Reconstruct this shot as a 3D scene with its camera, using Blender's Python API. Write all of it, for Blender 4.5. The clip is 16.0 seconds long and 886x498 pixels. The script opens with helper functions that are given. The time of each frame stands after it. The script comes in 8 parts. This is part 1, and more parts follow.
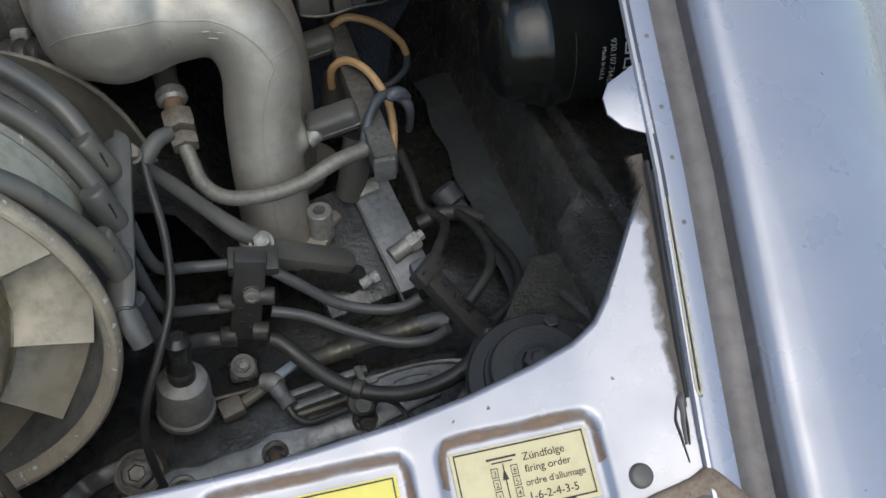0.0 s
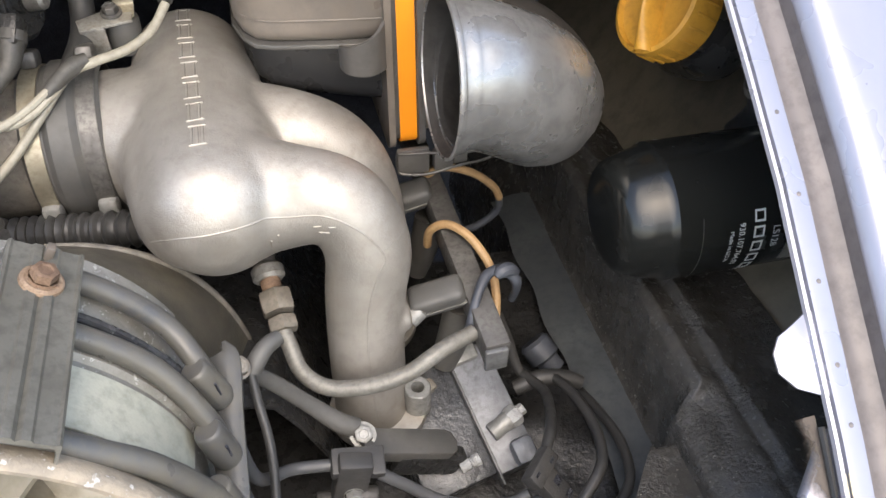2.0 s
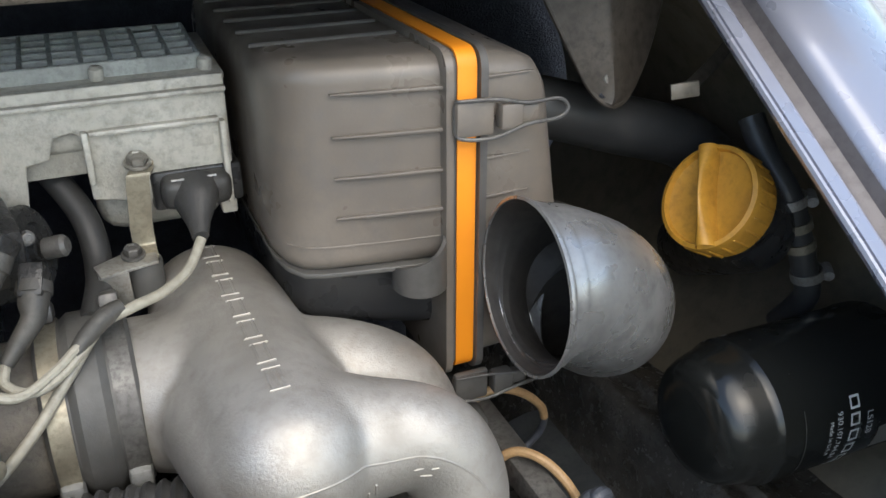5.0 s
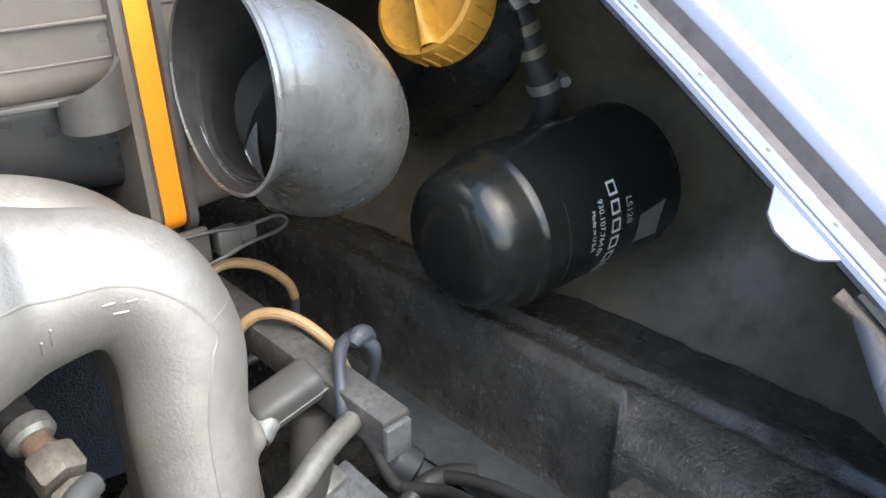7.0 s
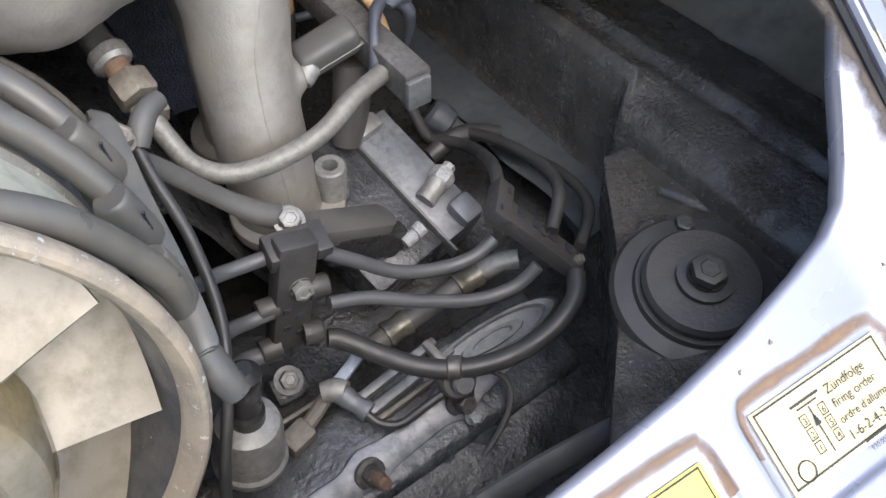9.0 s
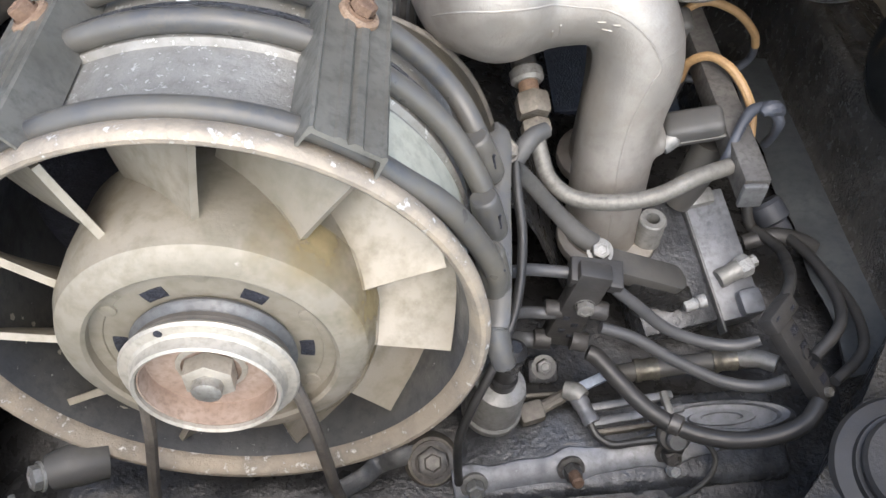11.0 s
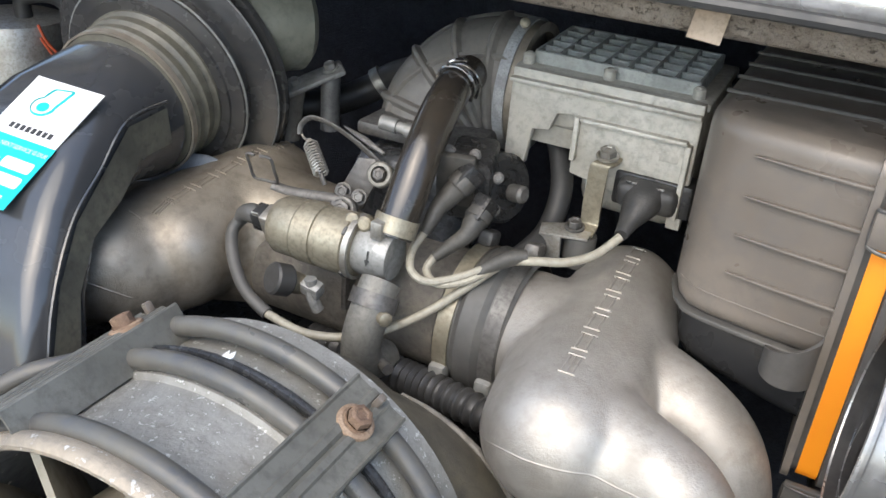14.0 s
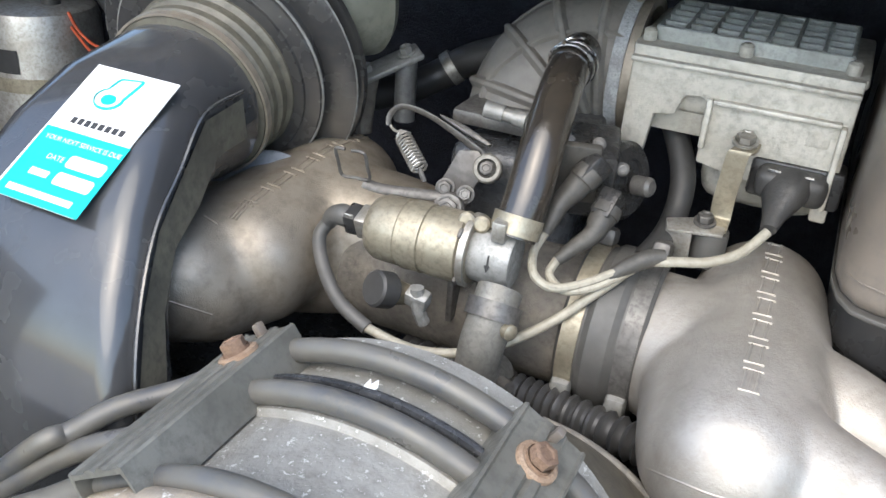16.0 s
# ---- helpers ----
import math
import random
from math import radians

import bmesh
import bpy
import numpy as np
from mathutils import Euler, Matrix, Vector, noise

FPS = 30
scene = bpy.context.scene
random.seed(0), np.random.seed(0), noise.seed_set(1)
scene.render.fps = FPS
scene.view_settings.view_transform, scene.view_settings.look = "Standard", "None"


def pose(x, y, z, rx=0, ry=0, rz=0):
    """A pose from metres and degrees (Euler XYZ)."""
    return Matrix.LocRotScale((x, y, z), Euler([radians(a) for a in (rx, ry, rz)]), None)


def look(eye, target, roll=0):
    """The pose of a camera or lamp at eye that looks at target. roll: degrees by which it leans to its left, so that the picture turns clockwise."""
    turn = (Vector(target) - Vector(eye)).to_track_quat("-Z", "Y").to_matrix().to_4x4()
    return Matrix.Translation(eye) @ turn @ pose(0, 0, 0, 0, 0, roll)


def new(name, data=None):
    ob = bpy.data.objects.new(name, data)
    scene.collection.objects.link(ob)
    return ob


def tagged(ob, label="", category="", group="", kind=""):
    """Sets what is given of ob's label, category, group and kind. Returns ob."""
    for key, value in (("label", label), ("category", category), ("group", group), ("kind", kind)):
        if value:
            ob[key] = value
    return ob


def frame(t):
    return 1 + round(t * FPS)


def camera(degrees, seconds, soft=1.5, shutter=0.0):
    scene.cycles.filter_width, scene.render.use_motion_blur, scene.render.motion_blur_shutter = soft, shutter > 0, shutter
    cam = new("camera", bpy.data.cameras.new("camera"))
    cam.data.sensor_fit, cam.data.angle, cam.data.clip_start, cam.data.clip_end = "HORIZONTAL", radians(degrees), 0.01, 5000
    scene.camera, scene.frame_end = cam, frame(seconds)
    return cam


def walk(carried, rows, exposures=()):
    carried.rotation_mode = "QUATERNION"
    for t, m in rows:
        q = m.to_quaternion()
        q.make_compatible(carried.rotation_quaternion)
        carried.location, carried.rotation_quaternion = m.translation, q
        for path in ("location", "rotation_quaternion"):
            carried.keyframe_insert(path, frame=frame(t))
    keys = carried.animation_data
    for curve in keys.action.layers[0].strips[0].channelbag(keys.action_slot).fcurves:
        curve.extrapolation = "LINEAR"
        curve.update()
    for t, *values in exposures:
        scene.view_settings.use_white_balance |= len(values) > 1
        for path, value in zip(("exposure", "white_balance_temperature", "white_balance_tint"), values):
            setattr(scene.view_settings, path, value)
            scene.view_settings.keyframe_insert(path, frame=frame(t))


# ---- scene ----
cam = camera(54.4, 16.0)
PATH = [
    (0, (0.05, 0.003, 1.138), (0.402, 1.461, -0.185), -0.9),
    (0.5, (0.017, 0.008, 1.157), (0.363, 1.421, -0.216), -0.4),
    (1, (0.013, 0.04, 1.168), (0.355, 1.436, -0.223), -0.3),
    (1.5, (0.022, 0.088, 1.181), (0.365, 1.486, -0.207), -0.1),
    (2, (0.01, 0.121, 1.204), (0.352, 1.58, -0.121), 0.0),
    (2.5, (0.001, 0.173, 1.205), (0.343, 1.704, -0.034), 0.5),
    (3, (-0.02, 0.191, 1.209), (0.318, 1.753, 0.007), 1.0),
    (5.5, (-0.095, 0.194, 1.147), (0.734, 1.802, 0.296), -1.2),
    (6, (-0.08, 0.198, 1.107), (0.853, 1.749, 0.257), -2.2),
    (6.5, (-0.061, 0.203, 1.064), (1.0, 1.674, 0.22), -2.7),
    (7, (-0.059, 0.2, 1.046), (1.103, 1.584, 0.189), -2.8),
    (7.5, (-0.045, 0.202, 1.026), (1.152, 1.521, 0.117), -3.5),
    (8, (-0.05, 0.171, 1.038), (1.023, 1.353, -0.166), -3.6),
    (8.5, (-0.049, 0.155, 1.06), (0.87, 1.286, -0.31), -2.8),
    (9, (-0.06, 0.138, 1.07), (0.658, 1.32, -0.375), -2.9),
    (9.5, (-0.081, 0.111, 1.081), (0.448, 1.341, -0.405), -2.2),
    (12, (-0.036, 0.095, 1.195), (-0.279, 1.466, -0.24), 2.2),
    (12.5, (0.006, 0.099, 1.202), (-0.399, 1.601, -0.055), 2.9),
    (13, (0.034, 0.102, 1.206), (-0.523, 1.686, 0.12), 3.7),
    (13.5, (0.05, 0.123, 1.208), (-0.627, 1.734, 0.234), 4.2),
    (14, (0.065, 0.157, 1.204), (-0.69, 1.756, 0.269), 4.9),
    (14.5, (0.037, 0.209, 1.206), (-0.758, 1.791, 0.275), 5.3),
    (15, (-0.013, 0.227, 1.211), (-0.825, 1.796, 0.273), 4.9),
    (15.5, (-0.031, 0.209, 1.199), (-0.815, 1.791, 0.26), 4.5),
    (16, (-0.034, 0.172, 1.174), (-0.737, 1.788, 0.229), 4.3),
]
EXPOSURES = [(0.0, 0.25, 6350, 2), (0.8, 0.4, 6350, 3), (1.5, 1.47, 6800, 10), (2.0, 1.45, 7000, 10), (3.0, 1.22, 6900, 9), (5.5, 1.0, 6450, 5), (6.0, 1.03, 6450, 6), (6.5, 1.38, 6450, 6), (7.2, 1.88, 6450, 6), (8.0, 1.85, 6500, 8), (9.5, 1.3, 6500, 10), (12.0, 1.62, 6600, 9), (13.5, 1.25, 6600, 8), (15.0, 1.25, 6500, 7), (16.0, 1.5, 6450, 7)]
walk(cam, [(t, look(eye, target, roll)) for t, eye, target, roll in PATH], EXPOSURES)

# ---- light ----
SUN_EL, SUN_ROT = 52.0, 180.0
world = bpy.data.worlds.new("world")
scene.world = world
world.use_nodes = True
wn = world.node_tree.nodes
sky = wn.new("ShaderNodeTexSky")
sky.sky_type, sky.sun_disc = "NISHITA", False
sky.sun_elevation, sky.sun_rotation = radians(SUN_EL), radians(SUN_ROT)
sky.air_density, sky.dust_density = 1.0, 1.8
wn["Background"].inputs["Strength"].default_value = 0.18
world.node_tree.links.new(sky.outputs[0], wn["Background"].inputs[0])
sun_data = bpy.data.lights.new("sun", "SUN")
sun_data.energy, sun_data.angle, sun_data.color = 1.1, radians(70), (1.0, 0.90, 0.76)
sun = new("sun", sun_data)
_a, _e = radians(SUN_ROT), radians(SUN_EL)
sun.matrix_world = look((10 * math.sin(_a) * math.cos(_e), 10 * math.cos(_a) * math.cos(_e), 10 * math.sin(_e)), (0, 0, 0))


# ---- materials ----
def mat(name, c, c2=None, rough=0.5, metal=0.0, scale=25, fine=500, bump=0.25, dist=0.0006, coat=0.0, speck=None, amount=0.0, mid=None, patchy=0.0):
    """A procedural surface: two colours in soft patches, fine grain in the relief, and specks of wear, on underseal and
    carpet painted glints.
    """
    m = bpy.data.materials.new(name)
    m.use_nodes = True
    n, l = m.node_tree.nodes, m.node_tree.links
    b = n["Principled BSDF"]
    geo = n.new("ShaderNodeNewGeometry")

    def noise_at(s, detail=3.0, rough_=0.55):
        t = n.new("ShaderNodeTexNoise")
        t.inputs["Scale"].default_value, t.inputs["Detail"].default_value, t.inputs["Roughness"].default_value = s, detail, rough_
        l.new(geo.outputs["Position"], t.inputs["Vector"])
        return t.outputs["Fac"]

    def ramp(fac, lo, hi):
        r = n.new("ShaderNodeMapRange")
        r.inputs["From Min"].default_value, r.inputs["From Max"].default_value = lo, hi
        l.new(fac, r.inputs["Value"])
        return r.outputs["Result"]

    def blend(fac, a, d):
        x = n.new("ShaderNodeMix")
        x.data_type = "RGBA"
        l.new(fac, x.inputs["Factor"])
        for sock, v in ((x.inputs["A"], a), (x.inputs["B"], d)):
            if isinstance(v, tuple):
                sock.default_value = (*v, 1)
            else:
                l.new(v, sock)
        return x.outputs["Result"]

    c2 = c2 or tuple(v * 0.7 for v in c)
    big, small = noise_at(scale), noise_at(fine, 4.0, 0.6)
    col = blend(ramp(big, 0.35, 0.68), c, c2)
    col = blend(ramp(noise_at(scale * 6, 4.0, 0.65), 0.45, 0.75), col, mid or tuple(v * 0.8 for v in c2))
    if speck:
        col = blend(ramp(noise_at(scale * 12, 5.0, 0.7), 0.72 - amount, 0.80 - amount), col, speck)
    l.new(col, b.inputs["Base Color"])
    rr = n.new("ShaderNodeMapRange")
    rr.inputs["To Min"].default_value, rr.inputs["To Max"].default_value = max(rough - 0.1, 0.03), min(rough + 0.14, 1)
    rr.inputs["From Min"].default_value, rr.inputs["From Max"].default_value = 0.3, 0.7
    l.new(noise_at(scale * 3), rr.inputs["Value"])
    l.new(rr.outputs["Result"], b.inputs["Roughness"])
    b.inputs["Metallic"].default_value = metal
    b.inputs["Coat Weight"].default_value = coat
    b.inputs["Coat Roughness"].default_value = 0.05
    if bump:
        bp = n.new("ShaderNodeBump")
        bp.inputs["Strength"].default_value, bp.inputs["Distance"].default_value = bump, dist
        if patchy:
            k = n.new("ShaderNodeMapRange")
            k.inputs["From Min"].default_value, k.inputs["From Max"].default_value = 0.40, 0.62
            k.inputs["To Min"].default_value, k.inputs["To Max"].default_value = bump * (1 - patchy), bump
            l.new(noise_at(scale * 0.8, 2.0), k.inputs["Value"])
            l.new(k.outputs["Result"], bp.inputs["Strength"])
        l.new(small, bp.inputs["Height"])
        l.new(bp.outputs["Normal"], b.inputs["Normal"])
    return m


ALU = mat("cast_aluminium", (0.455, 0.430, 0.392), (0.340, 0.318, 0.282), 0.50, 0.62, 14, 650, 0.5, 0.0006, speck=(0.28, 0.255, 0.22), amount=0.01, mid=(0.33, 0.305, 0.265))
ALU_BROWN = mat("browned_cast_aluminium", (0.36, 0.32, 0.26), (0.25, 0.22, 0.18), 0.42, 0.55, 14, 900, 0.5, 0.0005, speck=(0.17, 0.14, 0.105), amount=-0.02)
ALU_DULL = mat("dull_aluminium", (0.33, 0.33, 0.315), (0.21, 0.21, 0.20), 0.5, 0.4, 40, 600, 0.5, 0.0006, speck=(0.52, 0.52, 0.50), amount=0.06)
HOUSING = mat("patinated_housing", (0.33, 0.325, 0.30), (0.225, 0.22, 0.20), 0.5, 0.3, 22, 400, 0.6, 0.0009, speck=(0.60, 0.60, 0.58), amount=0.14, mid=(0.19, 0.185, 0.165))
PALE_PLATE = mat("pale_green_tone", (0.50, 0.505, 0.42), (0.40, 0.40, 0.33), 0.5, 0.2, 18, 500, 0.4, 0.0006, speck=(0.33, 0.29, 0.20), amount=0.02)
FAN_TAN = mat("dusty_fan_alloy", (0.335, 0.302, 0.245), (0.245, 0.222, 0.176), 0.52, 0.3, 15, 500, 0.3, 0.0005, speck=(0.5, 0.47, 0.43), amount=0.04, mid=(0.205, 0.187, 0.140))
FAN_LIP = mat("worn_lip", (0.41, 0.345, 0.262), (0.30, 0.265, 0.215), 0.5, 0.25, 11, 500, 0.7, 0.0008, speck=(0.66, 0.64, 0.60), amount=0.13, mid=(0.205, 0.185, 0.158))
METER_LID = mat("grey_green_grid_casting", (0.37, 0.385, 0.36), (0.27, 0.28, 0.262), 0.5, 0.2, 40, 420, 0.5, 0.0008, speck=(0.18, 0.175, 0.155), amount=0.03)
METER = mat("pale_grey_casting", (0.53, 0.51, 0.45), (0.40, 0.38, 0.325), 0.5, 0.25, 30, 420, 0.6, 0.0009, speck=(0.27, 0.25, 0.21), amount=0.03)
HORN = mat("silver_grey_sheet", (0.42, 0.415, 0.405), (0.29, 0.285, 0.275), 0.28, 0.7, 16, 500, 0.15, 0.0004, speck=(0.40, 0.40, 0.39), amount=0.0)
PIPE = mat("dull_pipe_steel", (0.225, 0.218, 0.195), (0.155, 0.148, 0.13), 0.5, 0.35, 60, 700, 0.5, 0.0005, speck=(0.34, 0.33, 0.30), amount=0.06)
ALLOY_DARK = mat("dark_grey_alloy", (0.165, 0.168, 0.168), (0.11, 0.112, 0.112), 0.48, 0.35, 40, 500, 0.5, 0.0006, speck=(0.32, 0.325, 0.325), amount=0.05)
STEEL = mat("zinc_steel", (0.46, 0.455, 0.43), (0.32, 0.30, 0.26), 0.42, 0.7, 60, 800, 0.25, 0.0004)
UNION = mat("browned_union_steel", (0.27, 0.245, 0.205), (0.17, 0.15, 0.125), 0.5, 0.4, 60, 700, 0.4, 0.0005)
STEEL_DARK = mat("dark_steel", (0.16, 0.155, 0.145), (0.09, 0.085, 0.08), 0.5, 0.5, 50, 700, 0.3, 0.0004)
BRASSY = mat("yellow_passivated_steel", (0.36, 0.33, 0.25), (0.25, 0.22, 0.165), 0.42, 0.55, 50, 800, 0.25, 0.0004)
CRIMP = mat("dull_brass_crimp", (0.20, 0.19, 0.155), (0.12, 0.113, 0.095), 0.4, 0.6, 80, 800, 0.3, 0.0004)
RUST_TAN = mat("tan_rusty_washer", (0.34, 0.25, 0.175), (0.22, 0.145, 0.095), 0.7, 0.2, 110, 900, 0.5, 0.0004)
RUST = mat("rusty_bolt", (0.25, 0.165, 0.11), (0.15, 0.095, 0.065), 0.75, 0.2, 120, 900, 0.6, 0.0005, speck=(0.42, 0.36, 0.3), amount=0.08)
CHROME = mat("bright_steel", (0.68, 0.68, 0.68), (0.6, 0.6, 0.6), 0.18, 1.0, 40, 900, 0.05, 0.0002)
RUBBER = mat("dusty_black_rubber", (0.060, 0.060, 0.058), (0.094, 0.091, 0.084), 0.52, 0.0, 35, 700, 0.3, 0.0004, speck=(0.165, 0.155, 0.135), amount=0.02)
RUBBER_BLACK = mat("black_rubber", (0.028, 0.0285, 0.029), (0.048, 0.047, 0.045), 0.42, 0.0, 40, 700, 0.2, 0.0004)
LEAD = mat("grey_ignition_lead", (0.066, 0.068, 0.071), (0.128, 0.120, 0.100), 0.36, 0.0, 30, 800, 0.2, 0.0003)
LEAD_DARK = mat("dark_blue_grey_lead", (0.060, 0.063, 0.068), (0.09, 0.091, 0.092), 0.42, 0.0, 30, 800, 0.2, 0.0003)
CLAMP = mat("oily_black_plastic", (0.034, 0.034, 0.034), (0.055, 0.053, 0.05), 0.45, 0.0, 60, 500, 0.5, 0.0006, speck=(0.13, 0.125, 0.11), amount=0.05)
PLASTIC = mat("dusty_black_plastic", (0.055, 0.054, 0.051), (0.10, 0.095, 0.085), 0.5, 0.0, 22, 600, 0.25, 0.0004)
PLASTIC_BLACK = mat("gloss_black_plastic", (0.02, 0.02, 0.021), (0.032, 0.032, 0.032), 0.28, 0.0, 18, 400, 0.12, 0.0005)
PLASTIC_GREY = mat("grey_brown_plastic", (0.184, 0.157, 0.130), (0.116, 0.098, 0.080), 0.33, 0.0, 10, 500, 0.25, 0.0004, speck=(0.32, 0.30, 0.275), amount=-0.02, mid=(0.13, 0.115, 0.10))
SHROUD = mat("olive_dust_on_sheet", (0.095, 0.083, 0.060), (0.036, 0.034, 0.030), 0.45, 0.0, 15, 420, 0.4, 0.0008, speck=(0.20, 0.17, 0.12), amount=0.02, mid=(0.052, 0.047, 0.038))
ELBOW = mat("grey_elbow_rubber", (0.195, 0.180, 0.156), (0.135, 0.126, 0.112), 0.45, 0.0, 14, 500, 0.2, 0.0004)
PLASTIC_DARKGREY = mat("dark_grey_plastic", (0.10, 0.095, 0.088), (0.075, 0.07, 0.064), 0.45, 0.0, 14, 500, 0.2, 0.0004)
PAINT = mat("silver_lilac_paint", (0.325, 0.33, 0.385), (0.29, 0.296, 0.35), 0.30, 0.35, 9, 1500, 0.02, 0.0002, coat=1.0, speck=(0.28, 0.25, 0.24), amount=-0.06, mid=(0.30, 0.305, 0.355))
# Body paint darkened to brown-grey: the gutter's shade is put into the colour.
PAINT_GUTTER = mat("shaded_gutter_paint", (0.165, 0.150, 0.150), (0.130, 0.118, 0.117), 0.42, 0.1, 20, 600, 0.2, 0.0004, speck=(0.22, 0.205, 0.20), amount=-0.02)
PULLEY = mat("dusty_zinc_pulley", (0.50, 0.47, 0.41), (0.40, 0.37, 0.31), 0.45, 0.4, 40, 800, 0.3, 0.0004, speck=(0.66, 0.64, 0.60), amount=0.05)
PULLEY_CUP = mat("rust_tinged_zinc", (0.42, 0.33, 0.27), (0.30, 0.22, 0.17), 0.6, 0.2, 50, 800, 0.3, 0.0004, speck=(0.55, 0.50, 0.45), amount=0.06)
BELT = mat("dusty_belt_rubber", (0.070, 0.064, 0.056), (0.14, 0.125, 0.105), 0.7, 0.0, 60, 700, 0.4, 0.0004)
INNER = mat("dark_fan_wall", (0.086, 0.086, 0.082), (0.052, 0.055, 0.060), 0.45, 0.15, 25, 420, 0.4, 0.0006, speck=(0.60, 0.60, 0.57), amount=0.06)
STRAP = mat("grey_green_strap", (0.185, 0.182, 0.16), (0.125, 0.122, 0.105), 0.40, 0.3, 25, 600, 0.3, 0.0004, speck=(0.32, 0.315, 0.28), amount=0.02)
SEALER = mat("cream_sealer", (0.52, 0.47, 0.36), (0.42, 0.37, 0.27), 0.5, 0.0, 60, 700, 0.2, 0.0003)
PRIMER = mat("brown_primer_edge", (0.23, 0.178, 0.135), (0.16, 0.115, 0.083), 0.7, 0.0, 80, 900, 0.4, 0.0005)
OILY_HOSE = mat("oily_hose_rubber", (0.024, 0.021, 0.018), (0.042, 0.035, 0.027), 0.17, 0.0, 30, 300, 0.3, 0.0006, coat=0.5)
OLIVE = mat("olive_grey_paint", (0.25, 0.25, 0.205), (0.18, 0.18, 0.145), 0.45, 0.2, 20, 600, 0.2, 0.0004)
BOOT = mat("weathered_boot_rubber", (0.070, 0.066, 0.058), (0.040, 0.038, 0.034), 0.5, 0.0, 40, 600, 0.3)
# Pale specks put the glints of the glossy grains into the colour.
BITUMEN = mat("glint_specked_underseal", (0.085, 0.080, 0.072), (0.050, 0.047, 0.042), 0.20, 0.0, 38, 430, 1.0, 0.0040, speck=(0.235, 0.222, 0.195), amount=0.11, patchy=0.9)
BAY = mat("dark_bay_paint", (0.215, 0.182, 0.130), (0.155, 0.13, 0.09), 0.46, 0.0, 9, 300, 0.3, 0.0007, speck=(0.27, 0.255, 0.22), amount=0.0)
SHIELD = mat("dusty_grey_sheet", (0.088, 0.097, 0.102), (0.058, 0.064, 0.069), 0.45, 0.1, 25, 500, 0.2, 0.0004)
# Carpet black, also fills holes in place of shade; blue-grey specks paint glints.
VOID = mat("carpet_and_shade_black", (0.016, 0.018, 0.025), (0.030, 0.032, 0.044), 0.6, 0.0, 60, 420, 1.0, 0.003, speck=(0.085, 0.09, 0.11), amount=0.06)
CASE = mat("oily_engine_case", (0.098, 0.103, 0.110), (0.040, 0.042, 0.046), 0.25, 0.25, 40, 260, 0.7, 0.0012, speck=(0.25, 0.255, 0.26), amount=0.09)
OILY = mat("black_oily_casting", (0.034, 0.034, 0.034), (0.018, 0.018, 0.018), 0.28, 0.0, 40, 260, 0.7, 0.0012, speck=(0.07, 0.067, 0.06), amount=0.04)
CASE_DUSTY = mat("dusty_brown_casting", (0.20, 0.18, 0.15), (0.12, 0.11, 0.095), 0.6, 0.15, 40, 500, 0.6, 0.0008, speck=(0.36, 0.34, 0.30), amount=0.08)
FLANGE = mat("blue_grey_flange_alloy", (0.235, 0.245, 0.262), (0.125, 0.131, 0.142), 0.40, 0.3, 34, 500, 0.3, 0.0006, speck=(0.36, 0.37, 0.39), amount=0.05)
WORN_WHITE = mat("corroded_white_steel", (0.40, 0.41, 0.41), (0.27, 0.275, 0.275), 0.6, 0.2, 120, 500, 0.9, 0.0012)
BLUE_ALU = mat("blue_painted_alloy", (0.30, 0.35, 0.43), (0.22, 0.26, 0.33), 0.5, 0.1, 60, 700, 0.4, 0.0005)
FILTER = mat("black_filter_enamel", (0.010, 0.011, 0.011), (0.014, 0.015, 0.014), 0.18, 0.0, 10, 300, 0.02, 0.0003)
YELLOW = mat("yellow_cap_plastic", (0.56, 0.285, 0.035), (0.43, 0.215, 0.03), 0.45, 0.0, 25, 700, 0.2, 0.0004, speck=(0.30, 0.16, 0.04), amount=-0.01)
# Much darker than HORN: the shade inside the horn is in this colour.
HORN_IN = mat("shade_dark_sheet", (0.034, 0.030, 0.026), (0.022, 0.020, 0.018), 0.75, 0.0, 20, 500, 0.15, 0.0004)
ORANGE = mat("orange_tape", (0.90, 0.30, 0.015), (0.86, 0.28, 0.012), 0.5, 0.0, 8, 500, 0.05, 0.0002, mid=(0.86, 0.28, 0.012))
WIRE_TAN = mat("tan_wire", (0.42, 0.27, 0.13), (0.34, 0.21, 0.10), 0.5, 0.0, 60, 700, 0.1, 0.0003)
WIRE_BLUE = mat("blue_black_tape", (0.036, 0.041, 0.052), (0.07, 0.078, 0.095), 0.5, 0.0, 60, 700, 0.3, 0.0004)
WIRE_CREAM = mat("cream_cable", (0.33, 0.31, 0.25), (0.26, 0.24, 0.19), 0.45, 0.0, 40, 700, 0.1, 0.0003)
WIRE_RED = mat("red_wire", (0.45, 0.08, 0.03), (0.35, 0.06, 0.02), 0.5, 0.0, 40, 700, 0.05, 0.0003)
WHITE = mat("white_print", (0.72, 0.72, 0.70), (0.66, 0.66, 0.64), 0.5, 0.0, 30, 600, 0.05, 0.0002, mid=(0.68, 0.68, 0.66))
TEAL = mat("teal_print", (0.0, 0.42, 0.42), (0.0, 0.39, 0.39), 0.5, 0.0, 30, 600, 0.02, 0.0002, mid=(0.0, 0.40, 0.40))
INK = mat("black_ink", (0.02, 0.02, 0.02), (0.03, 0.03, 0.03), 0.5, 0.0, 30, 600, 0.02, 0.0002)
